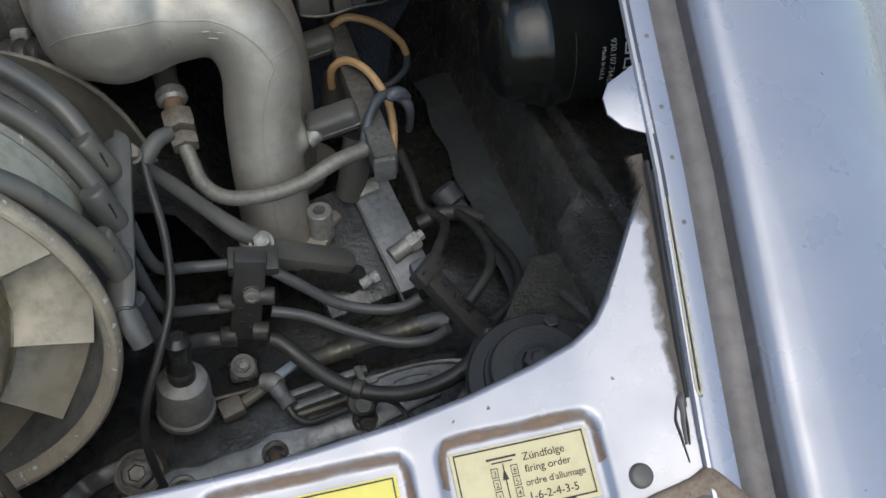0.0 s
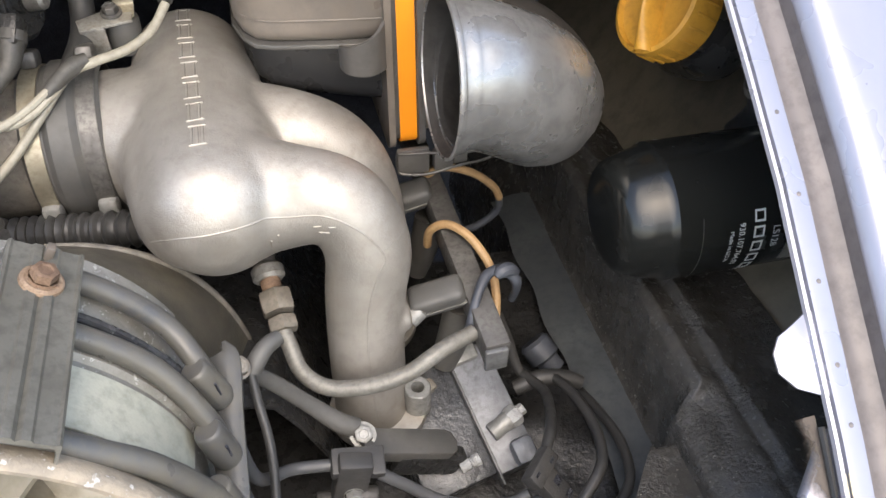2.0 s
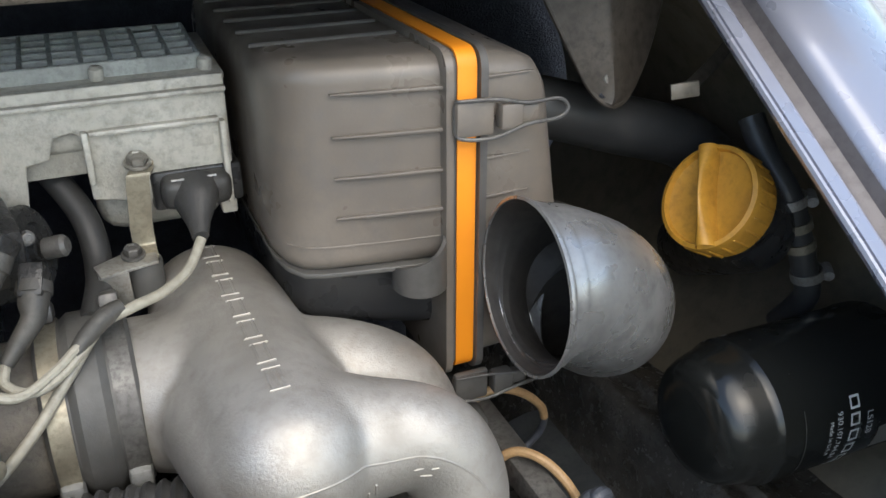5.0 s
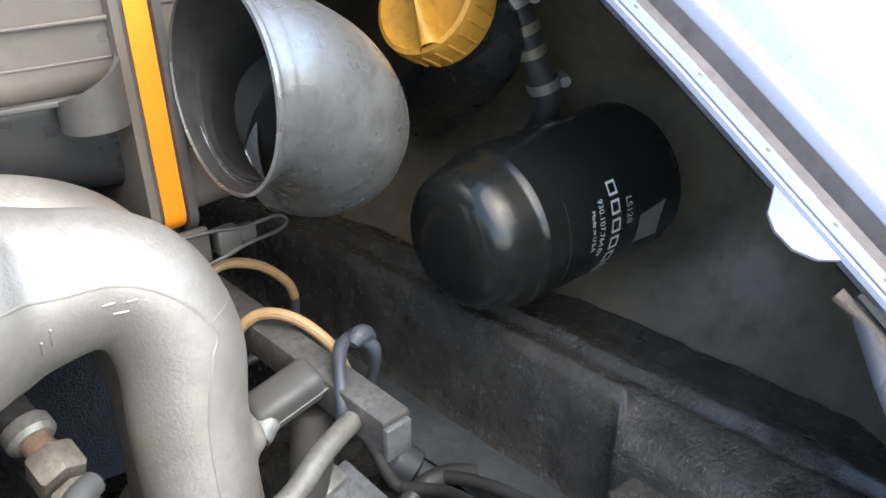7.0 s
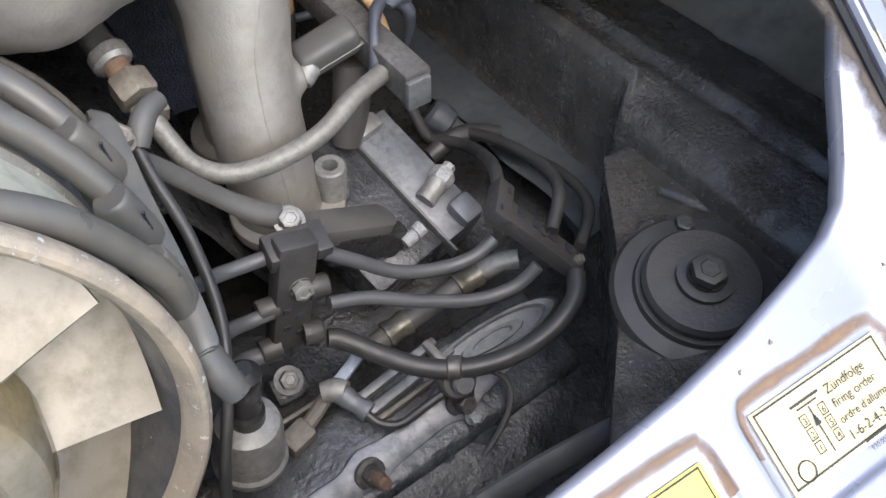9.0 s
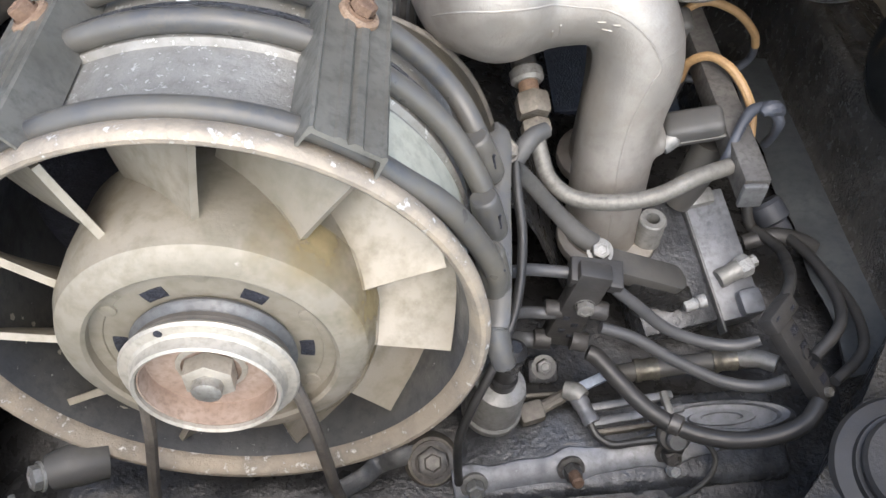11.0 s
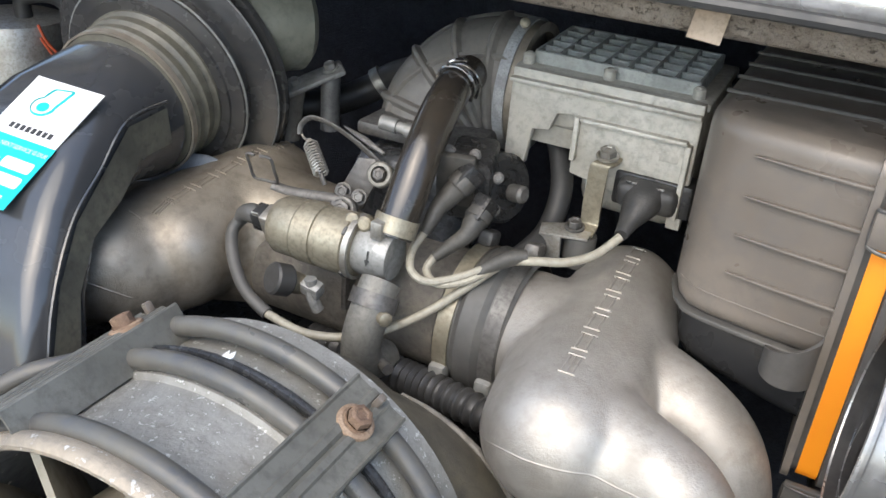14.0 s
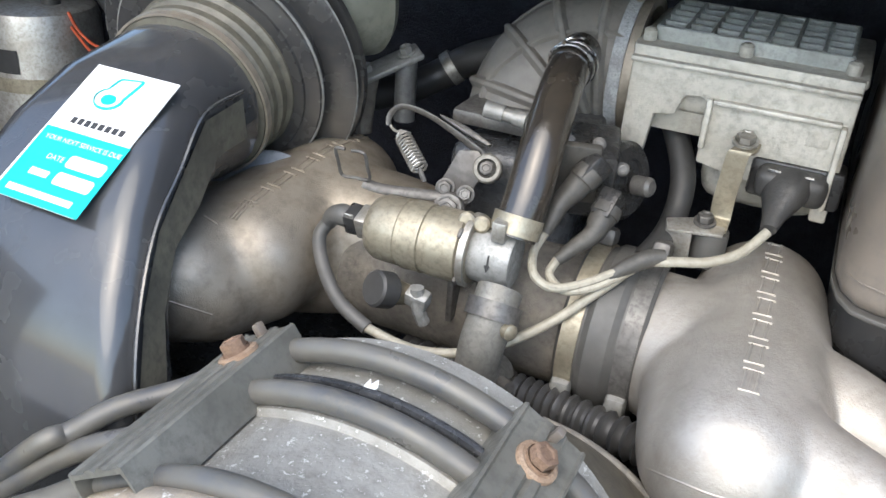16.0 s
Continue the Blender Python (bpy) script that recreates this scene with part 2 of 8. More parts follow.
LABEL_CREAM = mat("aged_cream_label", (0.62, 0.545, 0.33), (0.57, 0.49, 0.28), 0.4, 0.0, 25, 600, 0.05, 0.0002, mid=(0.55, 0.47, 0.27))
LABEL_YELLOW = mat("yellow_label", (0.74, 0.65, 0.13), (0.70, 0.60, 0.11), 0.4, 0.0, 25, 600, 0.05, 0.0002, mid=(0.68, 0.57, 0.12))
FOAM = mat("brown_seal_foam", (0.35, 0.298, 0.24), (0.235, 0.194, 0.153), 0.8, 0.0, 22, 260, 1.0, 0.0045, speck=(0.085, 0.068, 0.052), amount=0.16)
DUCT = mat("weathered_gloss_plastic", (0.034, 0.036, 0.040), (0.052, 0.053, 0.054), 0.19, 0.0, 10, 300, 0.1, 0.0005, coat=0.6, speck=(0.10, 0.10, 0.095), amount=0.0)
DUCT_SIDE = mat("dusty_olive_plastic", (0.125, 0.118, 0.090), (0.070, 0.066, 0.053), 0.45, 0.0, 25, 500, 0.3, 0.0005)
SCOOP = mat("brown_pressed_steel", (0.085, 0.072, 0.058), (0.05, 0.042, 0.034), 0.5, 0.3, 25, 500, 0.3, 0.0005)
ENAMEL = mat("chipped_black_enamel", (0.036, 0.036, 0.037), (0.062, 0.060, 0.056), 0.22, 0.0, 18, 500, 0.15, 0.0005, coat=0.4, speck=(0.40, 0.39, 0.36), amount=0.03)
TAPE = mat("tan_paper_tape", (0.60, 0.48, 0.36), (0.50, 0.38, 0.27), 0.6, 0.0, 60, 600, 0.2, 0.0004)
BLUE_BAG = mat("grey_blue_film", (0.20, 0.22, 0.25), (0.14, 0.15, 0.17), 0.35, 0.0, 30, 200, 0.4, 0.001)
ASPHALT = mat("pale_concrete", (0.50, 0.49, 0.465), (0.42, 0.41, 0.39), 0.8, 0.0, 1.5, 60, 0.3, 0.002)



def film(name, c, scale, lo, hi):
    """A thin stain: colour where the noise is high and the film's own across-coordinate lets it."""
    m = bpy.data.materials.new(name)
    m.use_nodes = True
    n, l = m.node_tree.nodes, m.node_tree.links
    b = n["Principled BSDF"]
    b.inputs["Base Color"].default_value, b.inputs["Roughness"].default_value = (*c, 1), 0.75
    geo, t, r, g, mul = n.new("ShaderNodeNewGeometry"), n.new("ShaderNodeTexNoise"), n.new("ShaderNodeMapRange"), n.new("ShaderNodeAttribute"), n.new("ShaderNodeMath")
    t.inputs["Scale"].default_value, t.inputs["Detail"].default_value, t.inputs["Roughness"].default_value = scale, 6.0, 0.65
    l.new(geo.outputs["Position"], t.inputs["Vector"])
    g.attribute_name = "fade"
    mul.operation = "ADD"
    l.new(t.outputs["Fac"], mul.inputs[0])
    l.new(g.outputs["Fac"], mul.inputs[1])
    r.inputs["From Min"].default_value, r.inputs["From Max"].default_value = lo, hi
    l.new(mul.outputs[0], r.inputs["Value"])
    l.new(r.outputs["Result"], b.inputs["Alpha"])
    return m


GRIME = film("brown_grime", (0.085, 0.070, 0.058), 90, 0.75, 1.15)
OIL_STAIN = film("yellow_oil_stain", (0.27, 0.212, 0.105), 40, 0.55, 1.10)
PRIMER_FILM = film("brown_primer_film", (0.21, 0.135, 0.085), 45, 0.55, 1.15)

# ---- builders ----
ORG = {}


def thing(name, loc, label, category, group="", kind=""):
    """A top-level thing: an Empty at its base that its parts hang under."""
    ob = new(name)
    ob.empty_display_size = 0.02
    ob.location = loc
    ORG[ob] = Vector(loc)
    return tagged(ob, label, category, group, kind)


def part(name, bm, material, parent, label="", angle=35):
    """Links a bmesh, built in world places, as one mesh under a thing or a part."""
    org = ORG[parent]
    bmesh.ops.translate(bm, verts=bm.verts, vec=-org)
    bmesh.ops.recalc_face_normals(bm, faces=bm.faces)
    me = bpy.data.meshes.new(name)
    bm.to_mesh(me)
    bm.free()
    me.materials.append(material)
    me.shade_smooth()
    me.set_sharp_from_angle(angle=radians(angle))
    ob = new(name, me)
    ob.parent = parent
    ORG[ob] = org
    return tagged(ob, label)


def single(name, bm, material, label, category, group="", kind="", angle=35):
    """A thing that is one mesh."""
    cs = [v.co for v in bm.verts]
    org = Vector(((min(c.x for c in cs) + max(c.x for c in cs)) / 2, (min(c.y for c in cs) + max(c.y for c in cs)) / 2, min(c.z for c in cs)))
    bmesh.ops.translate(bm, verts=bm.verts, vec=-org)
    bmesh.ops.recalc_face_normals(bm, faces=bm.faces)
    me = bpy.data.meshes.new(name)
    bm.to_mesh(me)
    bm.free()
    me.materials.append(material)
    me.shade_smooth()
    me.set_sharp_from_angle(angle=radians(angle))
    ob = new(name, me)
    ob.location = org
    ORG[ob] = org
    return tagged(ob, label, category, group, kind)


def basis(o, z, x=None):
    """Axes at o whose z axis points along z, and x axis about along x."""
    z = Vector(z).normalized()
    x = Vector(x) if x else (Vector((0, 0, 1)) if abs(z.z) < 0.9 else Vector((1, 0, 0)))
    y = z.cross(x).normalized()
    x = y.cross(z)
    m = Matrix((x, y, z)).transposed().to_4x4()
    m.translation = Vector(o)
    return m


def spline(pts, n=6, closed=False):
    """Points along a smooth curve through pts (rows may carry a radius as a fourth value)."""
    p = [np.array(q, float) for q in pts]
    k = len(p)
    out = []
    for i in range(k if closed else k - 1):
        a, b, c, d = (p[(i + j) % k] if closed else p[min(max(i + j, 0), k - 1)] for j in (-1, 0, 1, 2))
        for s in range(n):
            t = s / n
            out.append(0.5 * (2 * b + (c - a) * t + (2 * a - 5 * b + 4 * c - d) * t * t + (3 * b - a - 3 * c + d) * t ** 3))
    if not closed:
        out.append(p[-1])
    return out


def sweep(pts, r=0.005, seg=12, n=6, cap=True, closed=False, flat=1.0, bm=None, wave=0.0, waves=0):
    """A tube along a smooth curve. Rows of pts may carry their own radius. flat squeezes the section across."""
    rows = spline([tuple(q) if len(q) > 3 else (*q, r) for q in pts], n, closed)
    bm = bm or bmesh.new()
    pos = [Vector(q[:3]) for q in rows]
    tang = []
    for i in range(len(pos)):
        a = pos[i - 1] if i or closed else pos[0]
        b = pos[(i + 1) % len(pos)] if i + 1 < len(pos) or closed else pos[-1]
        tang.append((b - a).normalized())
    side = tang[0].orthogonal().normalized()
    rings = []
    for i, (q, tv) in enumerate(zip(pos, tang)):
        side = (side - tv * side.dot(tv)).normalized()
        other = tv.cross(side)
        rad = rows[i][3]
        if waves:
            rad += wave * math.cos(2 * math.pi * waves * i / max(len(pos) - 1, 1))
        rings.append([bm.verts.new(q + (side * math.cos(u) + other * flat * math.sin(u)) * rad) for u in (2 * math.pi * j / seg for j in range(seg))])
    m = len(rings)
    for i in range(m if closed else m - 1):
        a, b = rings[i], rings[(i + 1) % m]
        for j in range(seg):
            bm.faces.new((a[j], a[(j + 1) % seg], b[(j + 1) % seg], b[j]))
    if cap and not closed:
        bm.faces.new(rings[0][::-1])
        bm.faces.new(rings[-1])
    return bm


def lathe(profile, o, axis, seg=32, closed=False, bm=None):
    """Turns a profile of (radius, height) round the axis through o."""
    m = basis(o, axis)
    bm = bm or bmesh.new()
    rings = []
    for r, h in profile:
        if r < 1e-6:
            rings.append([bm.verts.new(m @ Vector((0, 0, h)))])
        else:
            rings.append([bm.verts.new(m @ Vector((r * math.cos(u), r * math.sin(u), h))) for u in (2 * math.pi * j / seg for j in range(seg))])
    pairs = list(zip(rings, rings[1:])) + ([(rings[-1], rings[0])] if closed else [])
    for a, b in pairs:
        for j in range(seg):
            k = (j + 1) % seg
            if len(a) == 1 and len(b) == 1:
                continue
            if len(a) == 1:
                bm.faces.new((a[0], b[k], b[j]))
            elif len(b) == 1:
                bm.faces.new((a[j], a[k], b[0]))
            else:
                bm.faces.new((a[j], a[k], b[k], b[j]))
    return bm


def rbox(size, m, bevel=0.002, segs=2, bm=None):
    """A box with rounded edges on the axes m."""
    own = bmesh.new()
    bmesh.ops.create_cube(own, size=1)
    bmesh.ops.scale(own, vec=size, verts=own.verts)
    if bevel:
        bmesh.ops.bevel(own, geom=own.edges[:], offset=min(bevel, min(size) * 0.45), segments=segs, affect="EDGES", profile=0.5)
    bmesh.ops.transform(own, matrix=m, verts=own.verts)
    return merge(own, bm)


def merge(own, bm=None):
    if bm is None:
        return own
    me = bpy.data.meshes.new("scratch")
    own.to_mesh(me)
    own.free()
    bm.from_mesh(me)
    bpy.data.meshes.remove(me)
    return bm


def prism(poly, depth, m, bevel=0.0, segs=2, bm=None):
    """A flat outline in x and y of the axes m, depth thick along its z."""
    own = bmesh.new()
    f = own.faces.new([own.verts.new((x, y, 0)) for x, y in poly])
    ext = bmesh.ops.extrude_face_region(own, geom=[f])
    bmesh.ops.translate(own, verts=[v for v in ext["geom"] if isinstance(v, bmesh.types.BMVert)], vec=(0, 0, depth))
    bmesh.ops.recalc_face_normals(own, faces=own.faces)
    if bevel:
        bmesh.ops.bevel(own, geom=own.edges[:], offset=bevel, segments=segs, affect="EDGES", profile=0.5)
    bmesh.ops.transform(own, matrix=m, verts=own.verts)
    return merge(own, bm)


def bolt(o, axis, r=0.006, h=0.006, washer=1.5, bm=None):
    """A hexagon head with a dished top, on a washer."""
    bm = lathe([(0, 0), (r * washer, 0), (r * washer, h * 0.22), (r * 1.1, h * 0.28)], o, axis, 20, bm=bm)
    bm = lathe([(r, h * 0.2), (r, h * 0.92), (r * 0.85, h), (r * 0.6, h), (r * 0.5, h * 0.9), (0, h * 0.9)], o, axis, 6, bm=bm)
    return bm


def grid(f, nu, nv, bm=None, thick=0.0):
    """A sheet through f(u, v), u and v from 0 to 1; thick gives it a second side below."""
    bm = bm or bmesh.new()
    vs = [[bm.verts.new(f(i / nu, j / nv)) for j in range(nv + 1)] for i in range(nu + 1)]
    fs = [bm.faces.new((vs[i][j], vs[i + 1][j], vs[i + 1][j + 1], vs[i][j + 1])) for i in range(nu) for j in range(nv)]
    if thick:
        bmesh.ops.recalc_face_normals(bm, faces=fs)
        bmesh.ops.solidify(bm, geom=fs, thickness=thick)
    return bm


def smooth01(a, b, x):
    t = min(max((x - a) / (b - a), 0), 1)
    return t * t * (3 - 2 * t)


def fused(ob, voxel=0.0025, rounds=6):
    """Melts the overlapping volumes of a casting into one skin with soft inner corners."""
    r = ob.modifiers.new("remesh", "REMESH")
    r.mode, r.voxel_size, r.use_smooth_shade = "VOXEL", voxel, True
    s = ob.modifiers.new("soften", "SMOOTH")
    s.factor, s.iterations = 0.5, rounds
    return ob


# ---- setting: ground, car body round the engine bay ----
def lip_z(y):
    return 0.834 + 0.665 * (y - 0.213)


LIP = [(0.0, -0.048), (0.10, -0.036), (0.20, -0.0245), (0.30, -0.010), (0.35, -0.005), (0.40, 0.0), (0.45, 0.002), (0.64, 0.006), (1.2, 0.006)]


def lip_dx(y):
    """How far the edge of the opening stands inward at y."""
    for (ya, a), (yb, b) in zip(LIP, LIP[1:]):
        if y <= yb:
            return a + (b - a) * (y - ya) / (yb - ya)
    return LIP[-1][1]


bm = bmesh.new()
bmesh.ops.create_grid(bm, x_segments=8, y_segments=8, size=400)
single("ground", bm, ASPHALT, "pale sunlit concrete ground under the car", "ground", kind="structure")

# rear sill of the bay with two label pockets
EDGE = [(-0.80, 0.226), (-0.10, 0.228), (0.02, 0.2305), (0.05, 0.2325), (0.085, 0.2355), (0.117, 0.240), (0.150, 0.2468), (0.170, 0.2520), (0.183, 0.2580), (0.192, 0.2670), (0.2015, 0.2790), (0.212, 0.293), (0.228, 0.3105), (0.24, 0.316)]


def edge_y(x):
    for (xa, ya), (xb, yb) in zip(EDGE, EDGE[1:]):
        if x <= xb:
            return ya + (yb - ya) * (x - xa) / (xb - xa)
    return EDGE[-1][1]


def pocket(x, y, x0, x1, y0, y1, r=0.006, wall=0.003):
    dx, dy = max(x0 + r - x, x - x1 + r, 0), max(y0 + r - y, y - y1 + r, 0)
    return 1 - smooth01(r - wall * 0.5, r + wall, math.hypot(dx, dy))


def sill_z(x, y):
    z = 0.8235 + 0.60 * (y - 0.216) + 0.010 * smooth01(0.165, 0.235, x)
    z -= 0.0035 * pocket(x, y, -0.002, 0.084, 0.160, 0.221) + 0.0035 * pocket(x, y, 0.099, 0.170, 0.186, 0.222)
    return z


def sill(u, v):
    x = -0.8 + 1.037 * (u ** 0.45)
    ye = edge_y(x)
    if v < 0.06:  # rolled inner edge
        a = (1 - v / 0.06) * math.pi * 0.75
        return Vector((x, ye - 0.004 + 0.005 * math.sin(a) - 0.0, sill_z(x, ye - 0.004) - 0.006 * (1 - math.cos(a))))
    y = ye - 0.004 - (v - 0.06) / 0.94 * (ye - 0.004 - 0.10)
    x = min(x, 0.241 + lip_dx(y))
    return Vector((x, y, sill_z(x, y)))


sill_mesh = grid(sill, 340, 150)
bmesh.ops.remove_doubles(sill_mesh, verts=sill_mesh.verts, dist=1e-6)
single("rear_panel", sill_mesh, PAINT, "silver lilac painted rear sill of the engine bay with scratches", "car body", kind="structure", angle=50)


def drop(u, v):
    x = -0.8 + 1.037 * u
    return Vector((x, 0.10 - 0.03 * v, sill_z(x, 0.10) - 0.35 * v))


single("rear_bumper_panel", grid(drop, 20, 4, thick=0.003), PAINT, "silver lilac painted rear panel", "car body", kind="structure")

# right gutter and fender: one section carried along the sloping opening
SECTION = [(0.2385, -0.0055), (0.2366, -0.002), (0.2374, 0.0), (0.2390, 0.0003), (0.2395, -0.0030), (0.2406, -0.0030), (0.2412, 0.0), (0.2490, 0.0), (0.2515, -0.0010), (0.2533, -0.0045), (0.2548, -0.0085), (0.2600, -0.0105), (0.2660, -0.0100), (0.2700, -0.0080), (0.2712, 0.0)]


def along(i_from, i_to, y0, y1, n=40):
    b = bmesh.new()
    rows = []
    for k in range(n + 1):
        y = y0 + (y1 - y0) * k / n
        rows.append([b.verts.new((x + lip_dx(y), y - dz * 0.55, lip_z(y) + dz * 0.83)) for x, dz in ((x_, 0.0 if i in (4, 5) and y < 0.2135 else z_) for i, (x_, z_) in enumerate(SECTION) if i_from <= i <= i_to)])
    for a, c in zip(rows, rows[1:]):
        for j in range(len(a) - 1):
            b.faces.new((a[j], a[j + 1], c[j + 1], c[j]))
    return b


single("gutter_flange", along(0, 9, 0.176, 0.66, 160), PAINT, "silver lilac painted flange with spot welds along the opening", "car body", kind="structure")
single("gutter_channel", along(9, 14, 0.10, 0.66, 90), PAINT_GUTTER, "rain gutter channel, lilac-grey darkened by painted shade", "car body", kind="structure")


def fender(u, v):
    y = 0.02 + 0.80 * u
    if v < 0.06:
        k = v / 0.06
        return Vector((0.2706 + lip_dx(y) + 0.0116 * k ** 2, y + 0.004 * (1 - k), lip_z(y) - 0.009 + 0.019 * math.sin(k * math.pi / 2)))
    w = (v - 0.06) / 0.94 * 0.24
    return Vector((0.2822 + lip_dx(y) + w, y, lip_z(y) + 0.010 + 0.08 * w - 4.0 * w * w))


single("fender", grid(fender, 50, 60, thick=0.0), PAINT, "glossy silver lilac rear fender", "car body", kind="structure", angle=60)

# tab hanging from the flange
t_tab = thing("flange_tab", (0.228, 0.335, 0.89), "silver lilac painted rounded sheet metal tab", "tab")
part("plate", prism([(-0.0195, -0.004), (-0.0185, 0.004), (-0.013, 0.016), (-0.005, 0.0225), (0.004, 0.0225), (0.011, 0.018), (0.015, 0.010), (0.0195, 0.002), (0.0195, -0.004)], 0.0016,
     basis((0.2345, 0.3350, lip_z(0.3350) - 0.004), (0, -0.55, 0.83), (0, 0.83, 0.55)), 0.0004), PAINT, t_tab)

# inner right wall of the bay, undercut below the flange
def wall_right(u, v):
    y = 0.19 + 0.78 * u
    top = lip_z(min(y, 0.64)) - 0.010
    z = top + (0.66 - top) * v
    bulge = math.sin(math.pi * min(v / 0.85, 1)) ** 0.8
    d = math.hypot((y - 0.514) / 0.075, (z - 0.852) / 0.075)
    x = 0.241 + lip_dx(y) * (1 - bulge) + 0.10 * bulge * smooth01(0.26, 0.42, y) + 0.05 * bulge + 0.022 * smooth01(1.0, 0.6, d)
    return Vector((x, y, z))


single("wall_right", grid(wall_right, 60, 50, thick=0.0), BAY, "dark brown-black painted inner fender wall", "car body", kind="structure", angle=60)

# black underseal rail along the right of the bay
def rail(u, v):
    y = 0.240 + 0.665 * u
    wob = 0.0018 * noise.noise(Vector((y * 18, v * 3, 0))) + 0.0012 * noise.noise(Vector((y * 70, v * 9, 5)))
    sec = [(0.330, 0.768), (0.300, 0.772), (0.276, 0.784), (0.268, 0.787), (0.262, 0.781), (0.254, 0.784), (0.246, 0.7875), (0.240, 0.782), (0.237, 0.770), (0.236, 0.745), (0.234, 0.715), (0.225, 0.70), (0.21, 0.675), (0.20, 0.60)]
    k = v * (len(sec) - 1)
    i = min(int(k), len(sec) - 2)
    f = k - i
    wob -= 0.0135 * smooth01(0.424, 0.412, y) * smooth01(0.34, 0.50, v)
    return Vector((sec[i][0] * (1 - f) + sec[i + 1][0] * f + wob, y, sec[i][1] * (1 - f) + sec[i + 1][1] * f + wob - 0.01 * smooth01(0.6, 0.9, y)))


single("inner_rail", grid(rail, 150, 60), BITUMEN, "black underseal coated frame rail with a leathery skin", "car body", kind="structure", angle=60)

# mount console with the round engine mount
def ridge(p, a, b, w, h):
    """A soft fold from a to b, w wide and h high."""
    a, b = Vector(a), Vector(b)
    d = b - a
    t = min(max((Vector((p.x, p.y)) - a).dot(d) / d.length_squared, 0), 1)
    return h * math.exp(-((Vector((p.x, p.y)) - a - d * t).length / w) ** 2)


def console(u, v):
    a = Vector((0.085, 0.255, 0.755)).lerp(Vector((0.209, 0.404, 0.757)), u)
    b = Vector((0.265, 0.20, 0.757)).lerp(Vector((0.250, 0.406, 0.760)), u)
    a.x += 0.008 * math.sin(math.pi * min(u * 0.9 + 0.05, 1)) ** 2
    p = a.lerp(b, v)
    p.z += 0.0012 * noise.noise(p * 40) - 0.004 * smooth01(0.97, 1.0, u)
    p.z += ridge(p, (0.150, 0.335), (0.188, 0.345), 0.005, 0.003) + ridge(p, (0.188, 0.345), (0.215, 0.332), 0.005, 0.003) - ridge(p, (0.213, 0.362), (0.222, 0.338), 0.002, 0.002)
    if v < 0.08:
        k = 1 - v / 0.08
        p = a + Vector((0.004 * k, 0.0, 0)) + Vector((0, 0, -0.10 * k ** 1.5))
    return p


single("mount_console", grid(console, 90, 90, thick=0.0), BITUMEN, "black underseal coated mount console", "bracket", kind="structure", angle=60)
MN = Vector((-0.10, -0.22, 0.97)).normalized()
MC = Vector((0.176, 0.300, 0.757))
t_mount = thing("engine_mount", MC, "dusty black round rubber engine mount with centre bolt", "engine mount")
part("base_plate", lathe([(0, 0), (0.040, 0), (0.041, 0.003), (0.039, 0.006), (0.031, 0.007), (0.030, 0.010), (0, 0.010)], MC, MN, 48), RUBBER_BLACK, t_mount)
part("cover_disc", lathe([(0.0, 0.008), (0.0275, 0.008), (0.028, 0.014), (0.0262, 0.0165), (0.013, 0.0172), (0, 0.0172)], MC, MN, 48), CLAMP, t_mount)
part("washer", lathe([(0, 0.017), (0.0135, 0.017), (0.0135, 0.020), (0.009, 0.0205), (0, 0.0205)], MC, MN, 32), RUBBER_BLACK, t_mount)
part("bolt", bolt(MC + MN * 0.0205, MN, 0.0085, 0.007, 1.05), CLAMP, t_mount)
part("bolt", bolt(MC + Vector((0.017, 0.028, 0.014)), MN, 0.0048, 0.004, 1.0), RUBBER_BLACK, t_mount)

# front wall, floor and far sides of the bay
for size, o in (((1.6, 0.02, 1.2), (-0.15, 0.99, 0.75)), ((0.02, 1.0, 1.0), (-0.76, 0.5, 0.62)), ((1.6, 1.1, 0.02), (-0.15, 0.5, 0.44))):
    single("wall_front" if size[1] == 0.02 else ("wall_left" if size[0] == 0.02 else "floor_pan"), rbox(size, Matrix.Translation(o), 0), VOID, "black carpeted bay wall" if size[2] > 0.1 else "dark floor of the engine bay", "bay wall", kind="structure")

# edge of the opening above: foam seal, bright lip and shelf
def front_y(x):
    return 0.617 - 0.10 * smooth01(0.10, 0.26, x) * 0.5 - 0.3 * max(-0.45 - x, 0)


single("lid_seal", sweep([(x, front_y(x), 1.118, 0.0155) for x in (-0.75, -0.5, -0.3, -0.1, 0.08, 0.18)], seg=10, n=14, flat=0.75), FOAM, "brown-grey crumbling foam seal along the lid opening", "seal", kind="structure", angle=60)
single("lid_lip", sweep([(x, front_y(x) - 0.040, 1.137, 0.011) for x in (-0.75, -0.5, -0.3, -0.1, 0.08, 0.2)], seg=14, n=8, flat=1.0), HORN, "bright metal rolled lip over the seal", "trim", kind="structure")


single("lid_lip_seal", sweep([(x, front_y(x) - 0.049, 1.1285, 0.0036) for x in (-0.75, -0.5, -0.3, -0.1, 0.08, 0.2)], seg=8, n=8), RUBBER_BLACK, "thin black rubber strip under the metal lip", "seal", kind="structure")


def shelf(u, v):
    x = -0.78 + 1.2 * u
    return Vector((x, front_y(x) - 0.03 + 0.5 * v, 1.142 + 0.18 * v))


single("rear_shelf", grid(shelf, 16, 6, thick=0.004), PAINT, "silver lilac body panel above the lid opening", "car body", kind="structure")
lid_ = thing("engine_lid", (-0.2, 0.66, 1.16), "dark lined engine lid standing open above the bay", "car lid", kind="structure")
